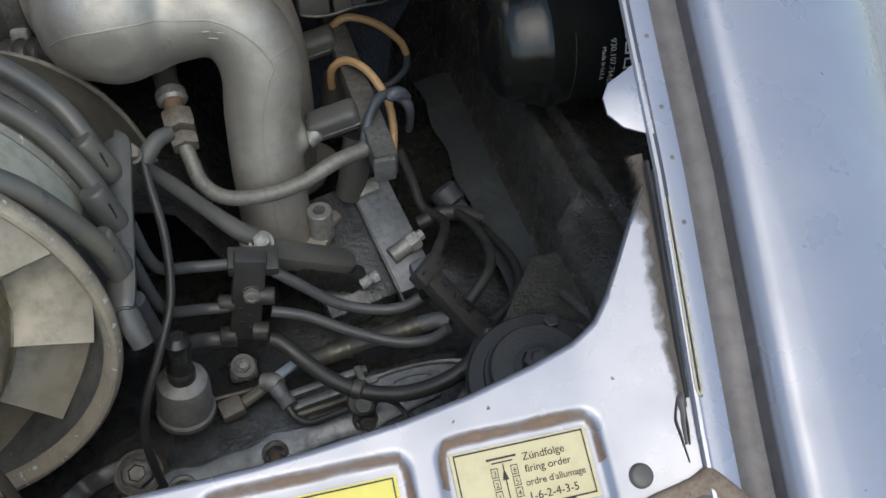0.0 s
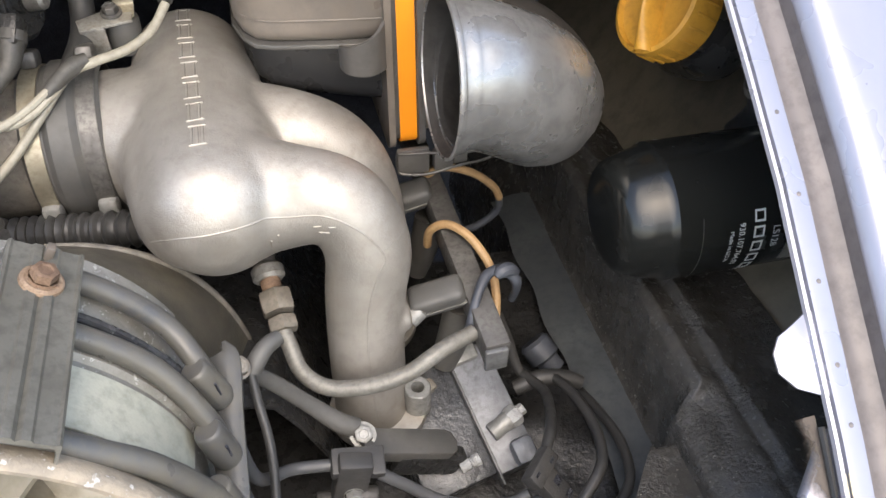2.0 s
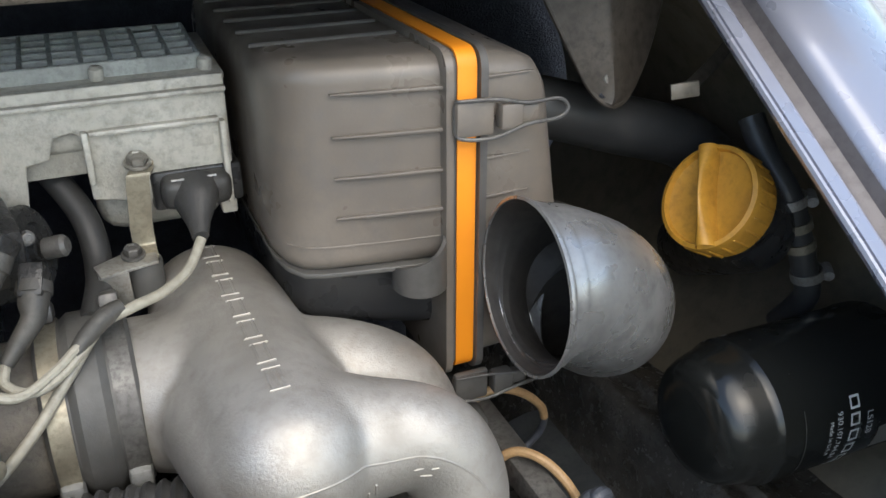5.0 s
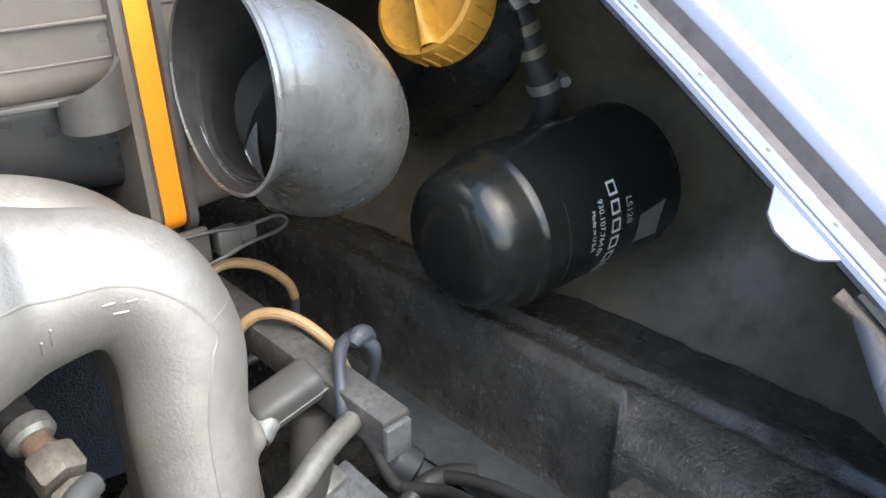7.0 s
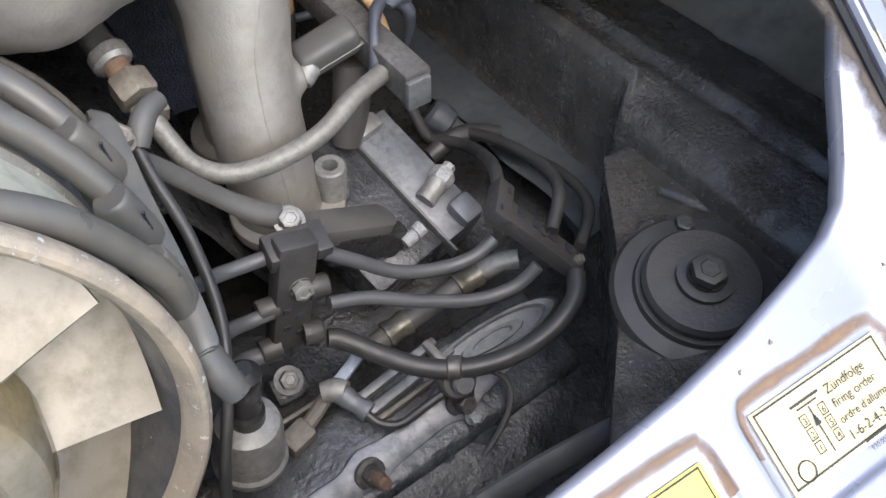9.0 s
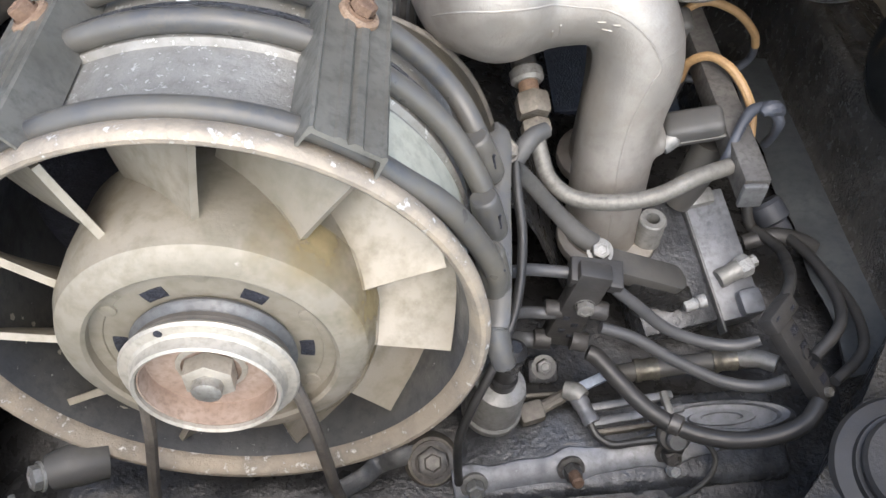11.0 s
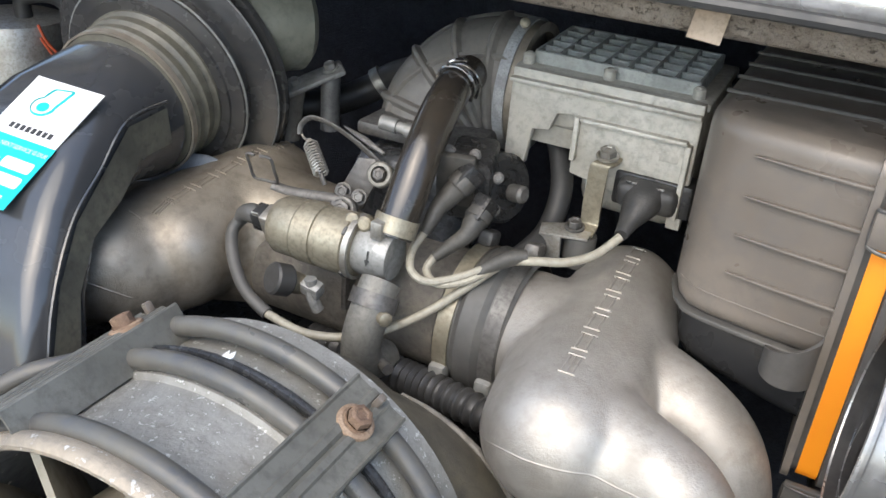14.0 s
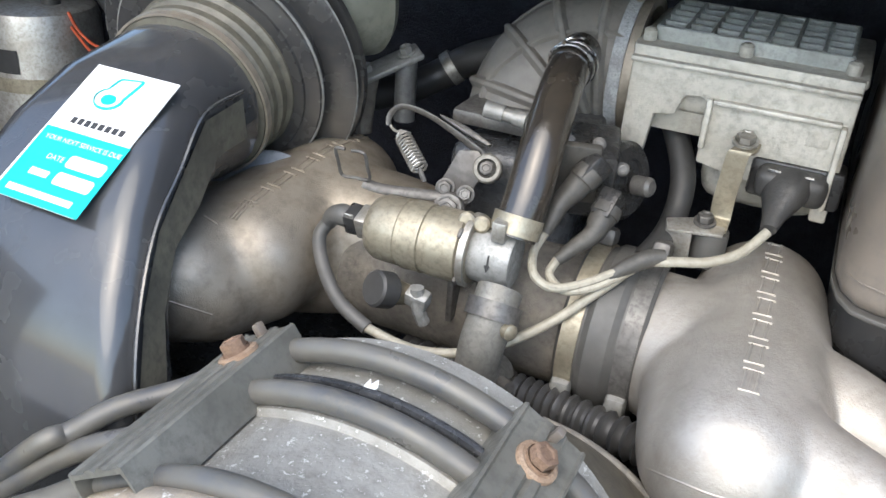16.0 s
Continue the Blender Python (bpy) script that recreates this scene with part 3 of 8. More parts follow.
part("panel", rbox((1.05, 0.70, 0.020), Matrix.Translation((-0.20, 0.79, 1.50)) @ pose(0, 0, 0, 66, 0, 0), 0.006), PLASTIC, lid_, "dark lined underside")
for x in (-0.178, -0.012):
    t = thing("paper_tab", (x, 0.60, 1.10), "tan paper tape tab on the foam seal", "tape", group="tape tabs on the seal")
    part("strip", rbox((0.017, 0.0015, 0.019), Matrix.Translation((x + 0.002, 0.5995, 1.1135)) @ pose(0, 0, 0, -28, 6, 4), 0.0005), TAPE, t)

# ---- cooling fan ----
FC = Vector((-0.167, 0.337, 0.828))
REAR = Vector((0, -1, 0))


def round_fan(theta, r, y):
    a = radians(theta)
    return (FC.x + r * math.sin(a), y, FC.z + r * math.cos(a))


fan = thing("cooling_fan", (FC.x, FC.y, FC.z - 0.13), "dusty cast alloy cooling fan in a ring housing with belt pulley", "fan")
part("housing", lathe([(0.1195, -0.13), (0.1195, -0.078), (0.1215, -0.076), (0.1215, -0.066), (0.1185, -0.064), (0.1185, -0.022), (0.121, -0.018), (0.122, -0.011), (0.1175, -0.011), (0.115, -0.02), (0.1135, -0.04), (0.1135, -0.13)], FC, REAR, 96, closed=True), HOUSING, fan, "patinated alloy ring housing")
part("lip", lathe([(0.1215, -0.013), (0.1250, -0.0095), (0.1274, -0.0050), (0.1280, -0.0015), (0.1272, 0.0015), (0.1252, 0.0032), (0.1232, 0.0031), (0.1216, 0.0018), (0.1203, -0.0004), (0.1190, -0.0030), (0.1180, -0.0060), (0.1200, -0.0130)], FC, REAR, 96, closed=True), FAN_LIP, fan, "worn tan lip")
part("inner_wall", lathe([(0.1184, -0.0052), (0.1176, -0.0070), (0.1164, -0.0110), (0.1146, -0.017), (0.1132, -0.026), (0.1126, -0.04), (0.1126, -0.10)], FC, REAR, 96), INNER, fan, "dark speckled inner wall")
rnd = random.Random(12)
flake = bmesh.new()
for _ in range(110):
    th, y = rnd.uniform(-150, 60), FC.y + 0.004 + 0.036 * rnd.random() ** 1.4
    rr = 0.1206 - 0.30 * (y - FC.y - 0.003) if y < FC.y + 0.024 else 0.1134 - 0.02 * (y - FC.y - 0.024)
    o, sz, turn = Vector(round_fan(th, rr - 0.0010, y)), 0.0004 + 0.0013 * rnd.random() ** 2, rnd.uniform(0, 3)
    m = basis(o, o - Vector((FC.x, o.y, FC.z)), (0, 1, 0))
    ring = [m @ Vector((sz * (0.5 + rnd.random()) * math.cos(turn + 1.05 * k), 1.5 * sz * (0.4 + rnd.random()) * math.sin(turn + 1.05 * k), 0)) for k in range(6)]
    flake.faces.new([flake.verts.new(p) for p in ring])
tagged(part("flakes", flake, PULLEY, fan, "pale corrosion flakes"), kind="stuff")
# Black disc stands for the shade deep behind the blades.
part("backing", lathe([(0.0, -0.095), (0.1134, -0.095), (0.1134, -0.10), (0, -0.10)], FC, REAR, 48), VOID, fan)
# Sector of the housing in a paler green than the rest.
part("pale_sector", grid(lambda u, v: Vector(round_fan(36 + 40 * u, 0.1206, 0.363 + 0.033 * v)), 24, 4, thick=0.0012), PALE_PLATE, fan, "pale green sheet over a sector of the housing")
part("edge_ridge", sweep([round_fan(th, 0.1192, 0.4165) for th in range(-60, 76, 8)], 0.0020, 8, 3), PULLEY, fan)
HC = FC + REAR * 0.0155
hub = part("hub", lathe([(0.060, -0.08), (0.0715, -0.07), (0.0740, -0.040), (0.0737, -0.022), (0.0705, -0.012), (0.0645, -0.0075), (0.0580, -0.0062), (0.0562, -0.0075), (0.0557, -0.0120), (0.0545, -0.0126), (0.050, -0.0126), (0.0495, -0.0132), (0.030, -0.0135), (0, -0.0135)], HC, REAR, 96), FAN_TAN, fan)
for k in range(6):
    a = radians(-27 + 60 * k)
    pts = [(0.0425 * math.sin(a + d), 0.0425 * math.cos(a + d)) for d in (-0.13, -0.05, 0.05, 0.13)]
    # Flat black patches stand for the dark inside the slots.
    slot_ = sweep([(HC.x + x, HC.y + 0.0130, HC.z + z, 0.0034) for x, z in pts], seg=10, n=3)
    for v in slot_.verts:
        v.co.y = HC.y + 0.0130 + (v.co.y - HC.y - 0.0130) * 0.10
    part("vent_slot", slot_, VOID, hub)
    a += radians(30)
    part("boss", lathe([(0, -0.0133), (0.0040, -0.0133), (0.0037, -0.0122), (0.0025, -0.0118), (0, -0.0118)], HC + Vector((0.0500 * math.sin(a), 0, 0.0500 * math.cos(a))), REAR, 16), FAN_TAN, hub)
BLADES, TWIST = 11, -30.0


def blade(k):
    th = 3.9 + 360 * k / BLADES

    def f(u, v):
        r = 0.070 + 0.0430 * u
        bend = TWIST * (v ** 1.15) * (0.9 + 0.2 * (1 - u))
        return Vector(round_fan(th + bend + 1.5 * u, r, FC.y + 0.008 + 0.004 * u + 0.040 * v))
    return grid(f, 8, 10, thick=0.0036)


for k in range(BLADES):
    part("blade", blade(k), FAN_TAN, fan)
b_ = bmesh.new()
lay = b_.verts.layers.float.new("fade")
cols = []
for k in range(67):
    th = 15 + 125 * k / 66
    near = max(math.exp(-(((th - 6 - 3.9 - 360 * i / BLADES) / 9) ** 2)) for i in range(5))
    col = []
    for i, (r, h) in enumerate(((0.0600, 0.0064), (0.0655, 0.0076), (0.0713, 0.0120), (0.0745, 0.0220), (0.0748, 0.0300), (0.0749, 0.0380))):
        vert = b_.verts.new(round_fan(th, r + 0.0004, HC.y + h - 0.0005))
        vert[lay] = (0.0, 0.14, 0.30, 0.42, 0.46, 0.48)[i] * (0.35 + 0.65 * near) * smooth01(0, 5, min(k, 66 - k))
        col.append(vert)
    cols.append(col)
for a, c in zip(cols, cols[1:]):
    for k in range(5):
        b_.faces.new((a[k], a[k + 1], c[k + 1], c[k]))
part("oil_stain", b_, OIL_STAIN, fan, "yellow-brown oil stain round the blade roots")
pulley = part("pulley", lathe([(0.030, 0.012), (0.031, 0.0125), (0.0395, 0.0175), (0.0402, 0.0190), (0.0392, 0.0205), (0.0352, 0.0212), (0.0340, 0.0225), (0.0335, 0.0278), (0.0325, 0.0288), (0.0312, 0.0278), (0.0308, 0.0135), (0.012, 0.0115), (0, 0.0115)], FC, REAR, 72), PULLEY, fan, "zinc plated belt pulley")
part("rear_flange", lathe([(0, 0.0025), (0.0372, 0.0035), (0.0382, 0.0055), (0.0376, 0.0072), (0.0312, 0.0120), (0.0305, 0.0125), (0, 0.0125)], FC, REAR, 72), ALLOY_DARK, pulley, "blue-grey rear pulley flange")
part("cup", lathe([(0.0306, 0.0262), (0.0300, 0.0262), (0.0297, 0.0145), (0.0, 0.0125)], FC, REAR, 48), PULLEY_CUP, pulley, "rust-tinged pulley bowl")
part("nut", bolt(FC + REAR * 0.012, REAR, 0.0125, 0.012, 1.3), PULLEY, pulley)
part("stud", lathe([(0, 0.02), (0.0068, 0.02), (0.0068, 0.0285), (0.005, 0.0295), (0, 0.0295)], FC, REAR, 20), STEEL, pulley)
for a in (-0.42, 2.7):
    part("rivet_hole", lathe([(0, 0.0), (0.0020, 0.0), (0.0020, 0.0006), (0, 0.0006)], FC + Vector((0.0372 * math.sin(a), -0.0206, 0.0372 * math.cos(a))), REAR, 12), VOID, pulley)
belt = []
for k in range(17):
    a = radians(-100 + 200 * k / 16)
    belt.append((FC.x + 0.0335 * math.sin(a), FC.y - 0.0125, FC.z + 0.0335 * math.cos(a)))
belt += [(FC.x + dx, FC.y - 0.0125, FC.z + dz) for dx, dz in ((0.040, -0.05), (0.046, -0.12), (0.050, -0.22), (-0.060, -0.22), (-0.042, -0.06))]
single("fan_belt", sweep(belt, 0.0034, 8, 3, closed=True), BELT, "dusty brown-black rubber V-belt over the fan pulley", "belt")

# ---- lead holders over the fan ----
def strap(sign, label):
    th = 30.0 * sign + (0.4 if sign > 0 else -1.0)
    nrm = Vector((math.sin(radians(th)), 0, math.cos(radians(th))))
    tan = Vector((math.cos(radians(th)), 0, -math.sin(radians(th))))
    c = Vector(round_fan(th, 0.1365, 0.394))
    t = thing("lead_holder", c - nrm * 0.012, label, "bracket", group="lead holders over the fan")
    pr = [(-0.0178, -0.018), (-0.0166, -0.004), (-0.0162, 0.0012), (-0.0150, 0.0022), (-0.0138, 0.0010), (-0.0062, 0.0010), (-0.0050, 0.0022), (-0.0018, 0.0022), (0.0, 0.0004), (0.0018, 0.0022), (0.0050, 0.0022), (0.0062, 0.0010), (0.0138, 0.0010), (0.0150, 0.0022), (0.0162, 0.0012), (0.0166, -0.004), (0.0178, -0.018), (0.0166, -0.018), (0.0152, -0.004), (0.0142, -0.0012), (-0.0142, -0.0012), (-0.0152, -0.004), (-0.0166, -0.018)]
    part("channel", prism(pr, 0.108, basis(c + Vector((0, 0.052, 0)), (0, -1, 0), tan)), STRAP, t, angle=25)
    p = c + Vector((0, 0.029, 0)) + nrm * 0.001
    part("bolt", bolt(p + nrm * 0.002, nrm, 0.0058, 0.006, 1.1), RUST, t)
    part("washer", lathe([(0, 0.0), (0.0096, 0.0), (0.0093, 0.0016), (0.0078, 0.0024), (0.006, 0.0020), (0, 0.0020)], p, nrm, 28), RUST_TAN, t)
    part("clip_tooth", rbox((0.004, 0.005, 0.012), basis(c + Vector((0, 0.046, 0)) + nrm * 0.002 + tan * 0.001, nrm, tan), 0.001), PLASTIC_GREY, t)


strap(1, "grey channel bracket with rusty bolt over ignition leads")
strap(-1, "grey channel bracket with rusty bolt holding leads on the fan")

# ignition leads over the housing, right side ends at the comb
for k, (y, y2, rr, ex) in enumerate(((0.3505, 0.360, 0.1255, 84), (0.408, 0.389, 0.1262, 80), (0.4395, 0.414, 0.1285, 74))):
    pts = [round_fan(th, rr, y) for th in (-33, -15, 0, 15, 30, 45)]
    pts += [round_fan(58, rr + 0.003, y * 0.8 + y2 * 0.2), round_fan(ex - 7, rr + 0.006, y * 0.3 + y2 * 0.7), round_fan(ex + 3, rr + 0.006, y2)]
    left = (((-0.252, 0.3470, 0.9250), (-0.2707, 0.3425, 0.9125), (-0.297, 0.336, 0.895), (-0.335, 0.328, 0.855), (-0.375, 0.32, 0.80)),
            ((-0.2690, 0.4010, 0.9055), (-0.3028, 0.3900, 0.8895), (-0.3320, 0.380, 0.869), (-0.365, 0.370, 0.838), (-0.40, 0.36, 0.79)),
            ((-0.2745, 0.4310, 0.9090), (-0.2986, 0.4080, 0.9027), (-0.3153, 0.3920, 0.8918), (-0.3310, 0.3800, 0.8826), (-0.420, 0.365, 0.79)))[k]
    single("ignition_lead", sweep(list(left[::-1]) + pts, 0.0056, 14, 6), LEAD, "grey-black rubber ignition lead over the fan housing", "cable", group="ignition leads over the fan")
# thin conduit between the rear leads
single("lead_conduit", sweep([round_fan(th, 0.1215, 0.4235) for th in (-60, -40, -20, 0, 20, 40, 60, 72)], 0.0068, 12, 6, flat=0.45), CASE, "flat dark conduit over the fan housing", "cable")


wp = thing("white_chip", round_fan(-2, 0.1252, 0.425), "white paint splash on the fan housing", "paint wear", kind="structure")
part("chip", prism([(-0.003, -0.004), (0.002, -0.0045), (0.003, 0.001), (0.0012, 0.0048), (-0.0004, 0.001), (-0.0022, 0.004)], 0.0008, basis(round_fan(-2, 0.1256, 0.424), (math.sin(radians(-2)), -0.1, math.cos(radians(-2))), (1, 0, 0)), 0), WHITE, wp)
# ---- intake manifolds ----
def on_skin(ob, p):
    """The place on a part's finished skin closest to p, and the normal there."""
    dg = bpy.context.evaluated_depsgraph_get()
    ok, q, nrm, _ = ob.evaluated_get(dg).closest_point_on_mesh(Vector(p) - ORG[ob])
    return q + ORG[ob], nrm


def manifold(side):
    """side 1: the right casting; -1: its mirror on the left."""
    cx = -0.168 if side > 0 else -0.192
    metal = ALU if side > 0 else ALU_BROWN

    def q(x, y, z, r=None):
        x = cx + (x - cx) * side
        return (x, y, z) if r is None else (x, y, z, r)

    t = thing("intake_manifold", q(-0.03, 0.55, 0.85), "satin silver cast aluminium intake manifold with raised marks" if side > 0 else "browned cast aluminium intake manifold with raised marks", "manifold", group="intake manifolds")
    b = bmesh.new()
    # plenum
    sweep([q(-0.028, 0.482, 0.899, 0.012), q(-0.028, 0.488, 0.8995, 0.024), q(-0.028, 0.498, 0.900, 0.0335), q(-0.028, 0.513, 0.901, 0.0400), q(-0.029, 0.535, 0.900, 0.0425), q(-0.031, 0.57, 0.8985, 0.0445), q(-0.034, 0.61, 0.899, 0.0445), q(-0.036, 0.65, 0.903, 0.0420), q(-0.038, 0.685, 0.908, 0.037), q(-0.038, 0.702, 0.912, 0.026), q(-0.038, 0.708, 0.913, 0.012)], seg=32, n=6, bm=b)
    sweep([q(-0.036, 0.492, 0.896, 0.012), q(-0.037, 0.500, 0.896, 0.025), q(-0.038, 0.516, 0.896, 0.034), q(-0.040, 0.545, 0.894, 0.0385), q(-0.044, 0.58, 0.892, 0.040), q(-0.05, 0.60, 0.89, 0.03)], seg=28, n=5, bm=b)
    # neck towards the throttle
    sweep([q(-0.030, 0.600, 0.892, 0.048), q(-0.06, 0.612, 0.890, 0.046), q(-0.085, 0.622, 0.889, 0.0435), q(-0.098, 0.624, 0.889, 0.042)], seg=28, n=6, bm=b)
    # front runner, across and down
    sweep([q(-0.028, 0.530, 0.897, 0.020), q(-0.015, 0.527, 0.899, 0.032), q(0.004, 0.523, 0.901, 0.0285), q(0.028, 0.518, 0.900, 0.0268), q(0.046, 0.513, 0.889, 0.0264), q(0.0545, 0.508, 0.862, 0.0264), q(0.050, 0.502, 0.830, 0.0250), q(0.0475, 0.495, 0.79, 0.0245), q(0.047, 0.488, 0.735, 0.0245)], seg=28, n=7, bm=b)
    if side < 0:
        sweep([q(-0.030, 0.530, 0.893, 0.030), q(-0.014, 0.529, 0.893, 0.0445), q(0.004, 0.526, 0.892, 0.0425), q(0.024, 0.521, 0.889, 0.037), q(0.040, 0.516, 0.881, 0.0335), q(0.053, 0.510, 0.867, 0.0295), q(0.060, 0.504, 0.845, 0.024)], seg=28, n=6, bm=b)
    # rear runner
    sweep([q(-0.030, 0.60, 0.892, 0.020), q(-0.010, 0.600, 0.892, 0.034), q(0.020, 0.590, 0.893, 0.031), q(0.046, 0.583, 0.882, 0.028), q(0.060, 0.577, 0.855, 0.0265), q(0.064, 0.568, 0.81, 0.025), q(0.060, 0.565, 0.735, 0.025)], seg=28, n=7, bm=b)
    # swell under the front runner's root
    sweep([q(-0.024, 0.520, 0.888, 0.014), q(-0.014, 0.516, 0.887, 0.022), q(-0.004, 0.517, 0.891, 0.020), q(0.004, 0.518, 0.894, 0.014)], seg=20, n=5, bm=b)
    sweep([q(-0.034, 0.532, 0.900, 0.039), q(-0.022, 0.530, 0.9015, 0.0385), q(-0.008, 0.527, 0.9025, 0.0340), q(0.008, 0.523, 0.9015, 0.030), q(0.028, 0.518, 0.900, 0.0268)], seg=28, n=6, bm=b)
    sweep([q(-0.040, 0.5235, 0.896, 0.033), q(-0.030, 0.522, 0.897, 0.0365), q(-0.012, 0.5215, 0.8985, 0.0330), q(0.008, 0.520, 0.899, 0.0295), q(0.028, 0.517, 0.899, 0.0262)], seg=28, n=6, bm=b)
    if side > 0:  # boss for the injector holder
        sweep([q(0.052, 0.497, 0.812, 0.012), q(0.066, 0.494, 0.813, 0.0095), q(0.077, 0.494, 0.8135, 0.0085)], seg=18, n=4, bm=b)
    if side < 0:
        sweep([(-0.330, 0.615, 0.903, 0.044), (-0.305, 0.628, 0.903, 0.0455), (-0.275, 0.636, 0.900, 0.0445), (-0.245, 0.637, 0.895, 0.043), (-0.215, 0.630, 0.890, 0.042)], seg=28, n=6, bm=b)
        sweep([(-0.345, 0.525, 0.895, 0.030), (-0.345, 0.540, 0.896, 0.0415), (-0.344, 0.60, 0.899, 0.0440), (-0.343, 0.66, 0.904, 0.0430)], seg=28, n=6, bm=b)
        sweep([(-0.334, 0.535, 0.898, 0.030), (-0.333, 0.552, 0.901, 0.0420), (-0.332, 0.60, 0.906, 0.0435), (-0.330, 0.65, 0.911, 0.0435), (-0.329, 0.69, 0.914, 0.034)], seg=28, n=6, bm=b)
    body = fused(part("body", b, metal, t), 0.0022, 13 if side > 0 else 45)
    # casting seam round the bulb and down the front runner
    sm = []
    dg = bpy.context.evaluated_depsgraph_get()
    skin = body.evaluated_get(dg)
    for p in spline([q(-0.0644, 0, 0.8963), q(-0.0555, 0, 0.904), q(-0.0444, 0, 0.9090), q(-0.0255, 0, 0.9115), q(-0.0082, 0, 0.9105), q(0.0095, 0, 0.907), q(0.0284, 0, 0.905), q(0.0422, 0, 0.8988), q(0.0542, 0, 0.8873), q(0.0610, 0, 0.8735), q(0.0566, 0, 0.8641), q(0.0490, 0, 0.840), q(0.0460, 0, 0.810), q(0.0463, 0, 0.785), q(0.0473, 0, 0.752)], 6):
        ok, c, nrm, _ = skin.ray_cast(Vector((p[0], 0.40, p[2])) - ORG[body], Vector((0, 1, 0)))
        if ok:
            sm.append((*(c + ORG[body] - nrm * 0.0005), 0.0009))
    part("seam", sweep(sm, seg=8, n=2), metal, body)
    rg, rc, rd = [], Vector(q(0.0535, 0.5085, 0.8715)), Vector((0.30 * side, -0.20, -0.93))
    rm = basis(rc, rd, (1, 0, 0))
    for k in range(12):
        a = radians(72 - 145 * k / 11) if side > 0 else radians(108 + 145 * k / 11)
        o = rm @ Vector((0.06 * math.cos(a), 0.06 * math.sin(a), 0))
        ok, c, nrm, _ = skin.ray_cast(o - ORG[body], (rc - o).normalized())
        if ok:
            rg.append((*(c + ORG[body] - nrm * 0.0005), 0.0008))
    part("seam", sweep(rg, seg=8, n=2), metal, body)
    # flange and its ears
    for (fx, fy) in ((0.051, 0.486), (0.060, 0.565)):
        ol = [(fx + 0.033 * math.cos(a) + (0.010 if math.cos(a) > 0.3 and math.sin(a) > 0.0 else 0.0), 0.031 * math.sin(a)) for a in (2 * math.pi * k / 28 for k in range(28))]
        part("flange", prism([((x - fx), y) for x, y in ol], 0.008, basis(q(fx, fy, 0.735), (0, -0.12, 1), (1, 0, 0)), 0.0015), metal, t)
    part("stud_sleeve", lathe([(0.0045, 0.016), (0.0045, 0.024), (0.0080, 0.024), (0.0088, 0.023), (0.0092, 0.0), (0.0045, 0.0)], q(0.0765, 0.480, 0.740), (0, -0.12, 1), 24, closed=True), ALU_DULL, t)
    # raised ladder-like marks on the crest
    for k in range(7):
        y = 0.521 + k * 0.0236
        for dx, dy, sx, sy in ((-0.0034, 0.0085, 0.0013, 0.0165), (0.0034, 0.0085, 0.0013, 0.0165), (0, 0.0, 0.0098, 0.0012), (0, 0.0172, 0.0098, 0.0012)) + (((0, 0.0085, 0.0013, 0.0165),) if k == 0 else ()):
            c, nrm = on_skin(body, q(-0.0305 - (y - 0.52) * 0.04 + dx, y + dy, 0.95) if side > 0 else (-0.3305 + (y - 0.52) * 0.07 + dx, y + dy + 0.008, 0.972))
            part("raised_mark", rbox((sx, sy, 0.0015), basis(c, nrm, (1, 0, 0)), 0.0003, 1), metal, body)
    if side > 0:
        # cast dashes on the runner's flank
        for x, z, w, h in ((0.000, 0.891, 0.0012, 0.006), (0.004, 0.894, 0.0012, 0.007), (0.0255, 0.8985, 0.005, 0.0011), (0.0335, 0.8975, 0.004, 0.0011), (0.029, 0.894, 0.006, 0.0010)):
            ok, c, nrm, _ = skin.ray_cast(Vector((x, 0.40, z)) - ORG[body], Vector((0, 1, 0)))
            if ok:
                part("cast_mark", rbox((w, h, 0.0012), basis(c + ORG[body], nrm, (1, 0, 0)), 0.0003, 1), metal, body)
    return t


manifold(1)
manifold(-1)

# rubber boots with clamps and the throttle pipe between
for side in (1,):
    def bx(x):
        return -0.168 + (x + 0.168) * side
    t = thing("intake_boot", (bx(-0.110), 0.624, 0.84), "grey-black rubber intake boot with two steel band clamps", "hose", group="intake boots")
    part("sleeve", lathe([(0.0465, -0.024), (0.0485, -0.022), (0.0485, -0.010), (0.0515, -0.006), (0.0515, 0.006), (0.0485, 0.010), (0.0485, 0.022), (0.0465, 0.024)], (bx(-0.1125), 0.624, 0.889), (side, 0, 0), 56), RUBBER, t)
    for dx in (-0.0165, 0.0165):
        band = part("clamp_band", lathe([(0.0488, -0.0052), (0.0500, -0.0052), (0.0500, 0.0052), (0.0488, 0.0052)], (bx(-0.1125 + dx), 0.624, 0.889), (side, 0, 0), 56, closed=True), BRASSY if dx < 0 else STEEL_DARK, t)
        part("clamp_screw", rbox((0.011, 0.018, 0.011), Matrix.Translation((bx(-0.1125 + dx), 0.640, 0.941)) @ pose(0, 0, 0, -20, 0, 0), 0.003), STEEL_DARK, band)
        part("clamp_ear", rbox((0.012, 0.012, 0.016), Matrix.Translation((bx(-0.1125 + dx), 0.577, 0.868)), 0.003), ALU_DULL, band)
t = thing("throttle_housing", (-0.168, 0.63, 0.85), "brown dusty cast throttle housing between the manifolds", "throttle body")
part("pipe", lathe([(0, -0.12), (0.042, -0.12), (0.043, -0.02), (0.043, 0.03), (0.042, 0.036), (0, 0.036)], (-0.168, 0.624, 0.888), (1, 0, 0), 48), CASE_DUSTY, t)
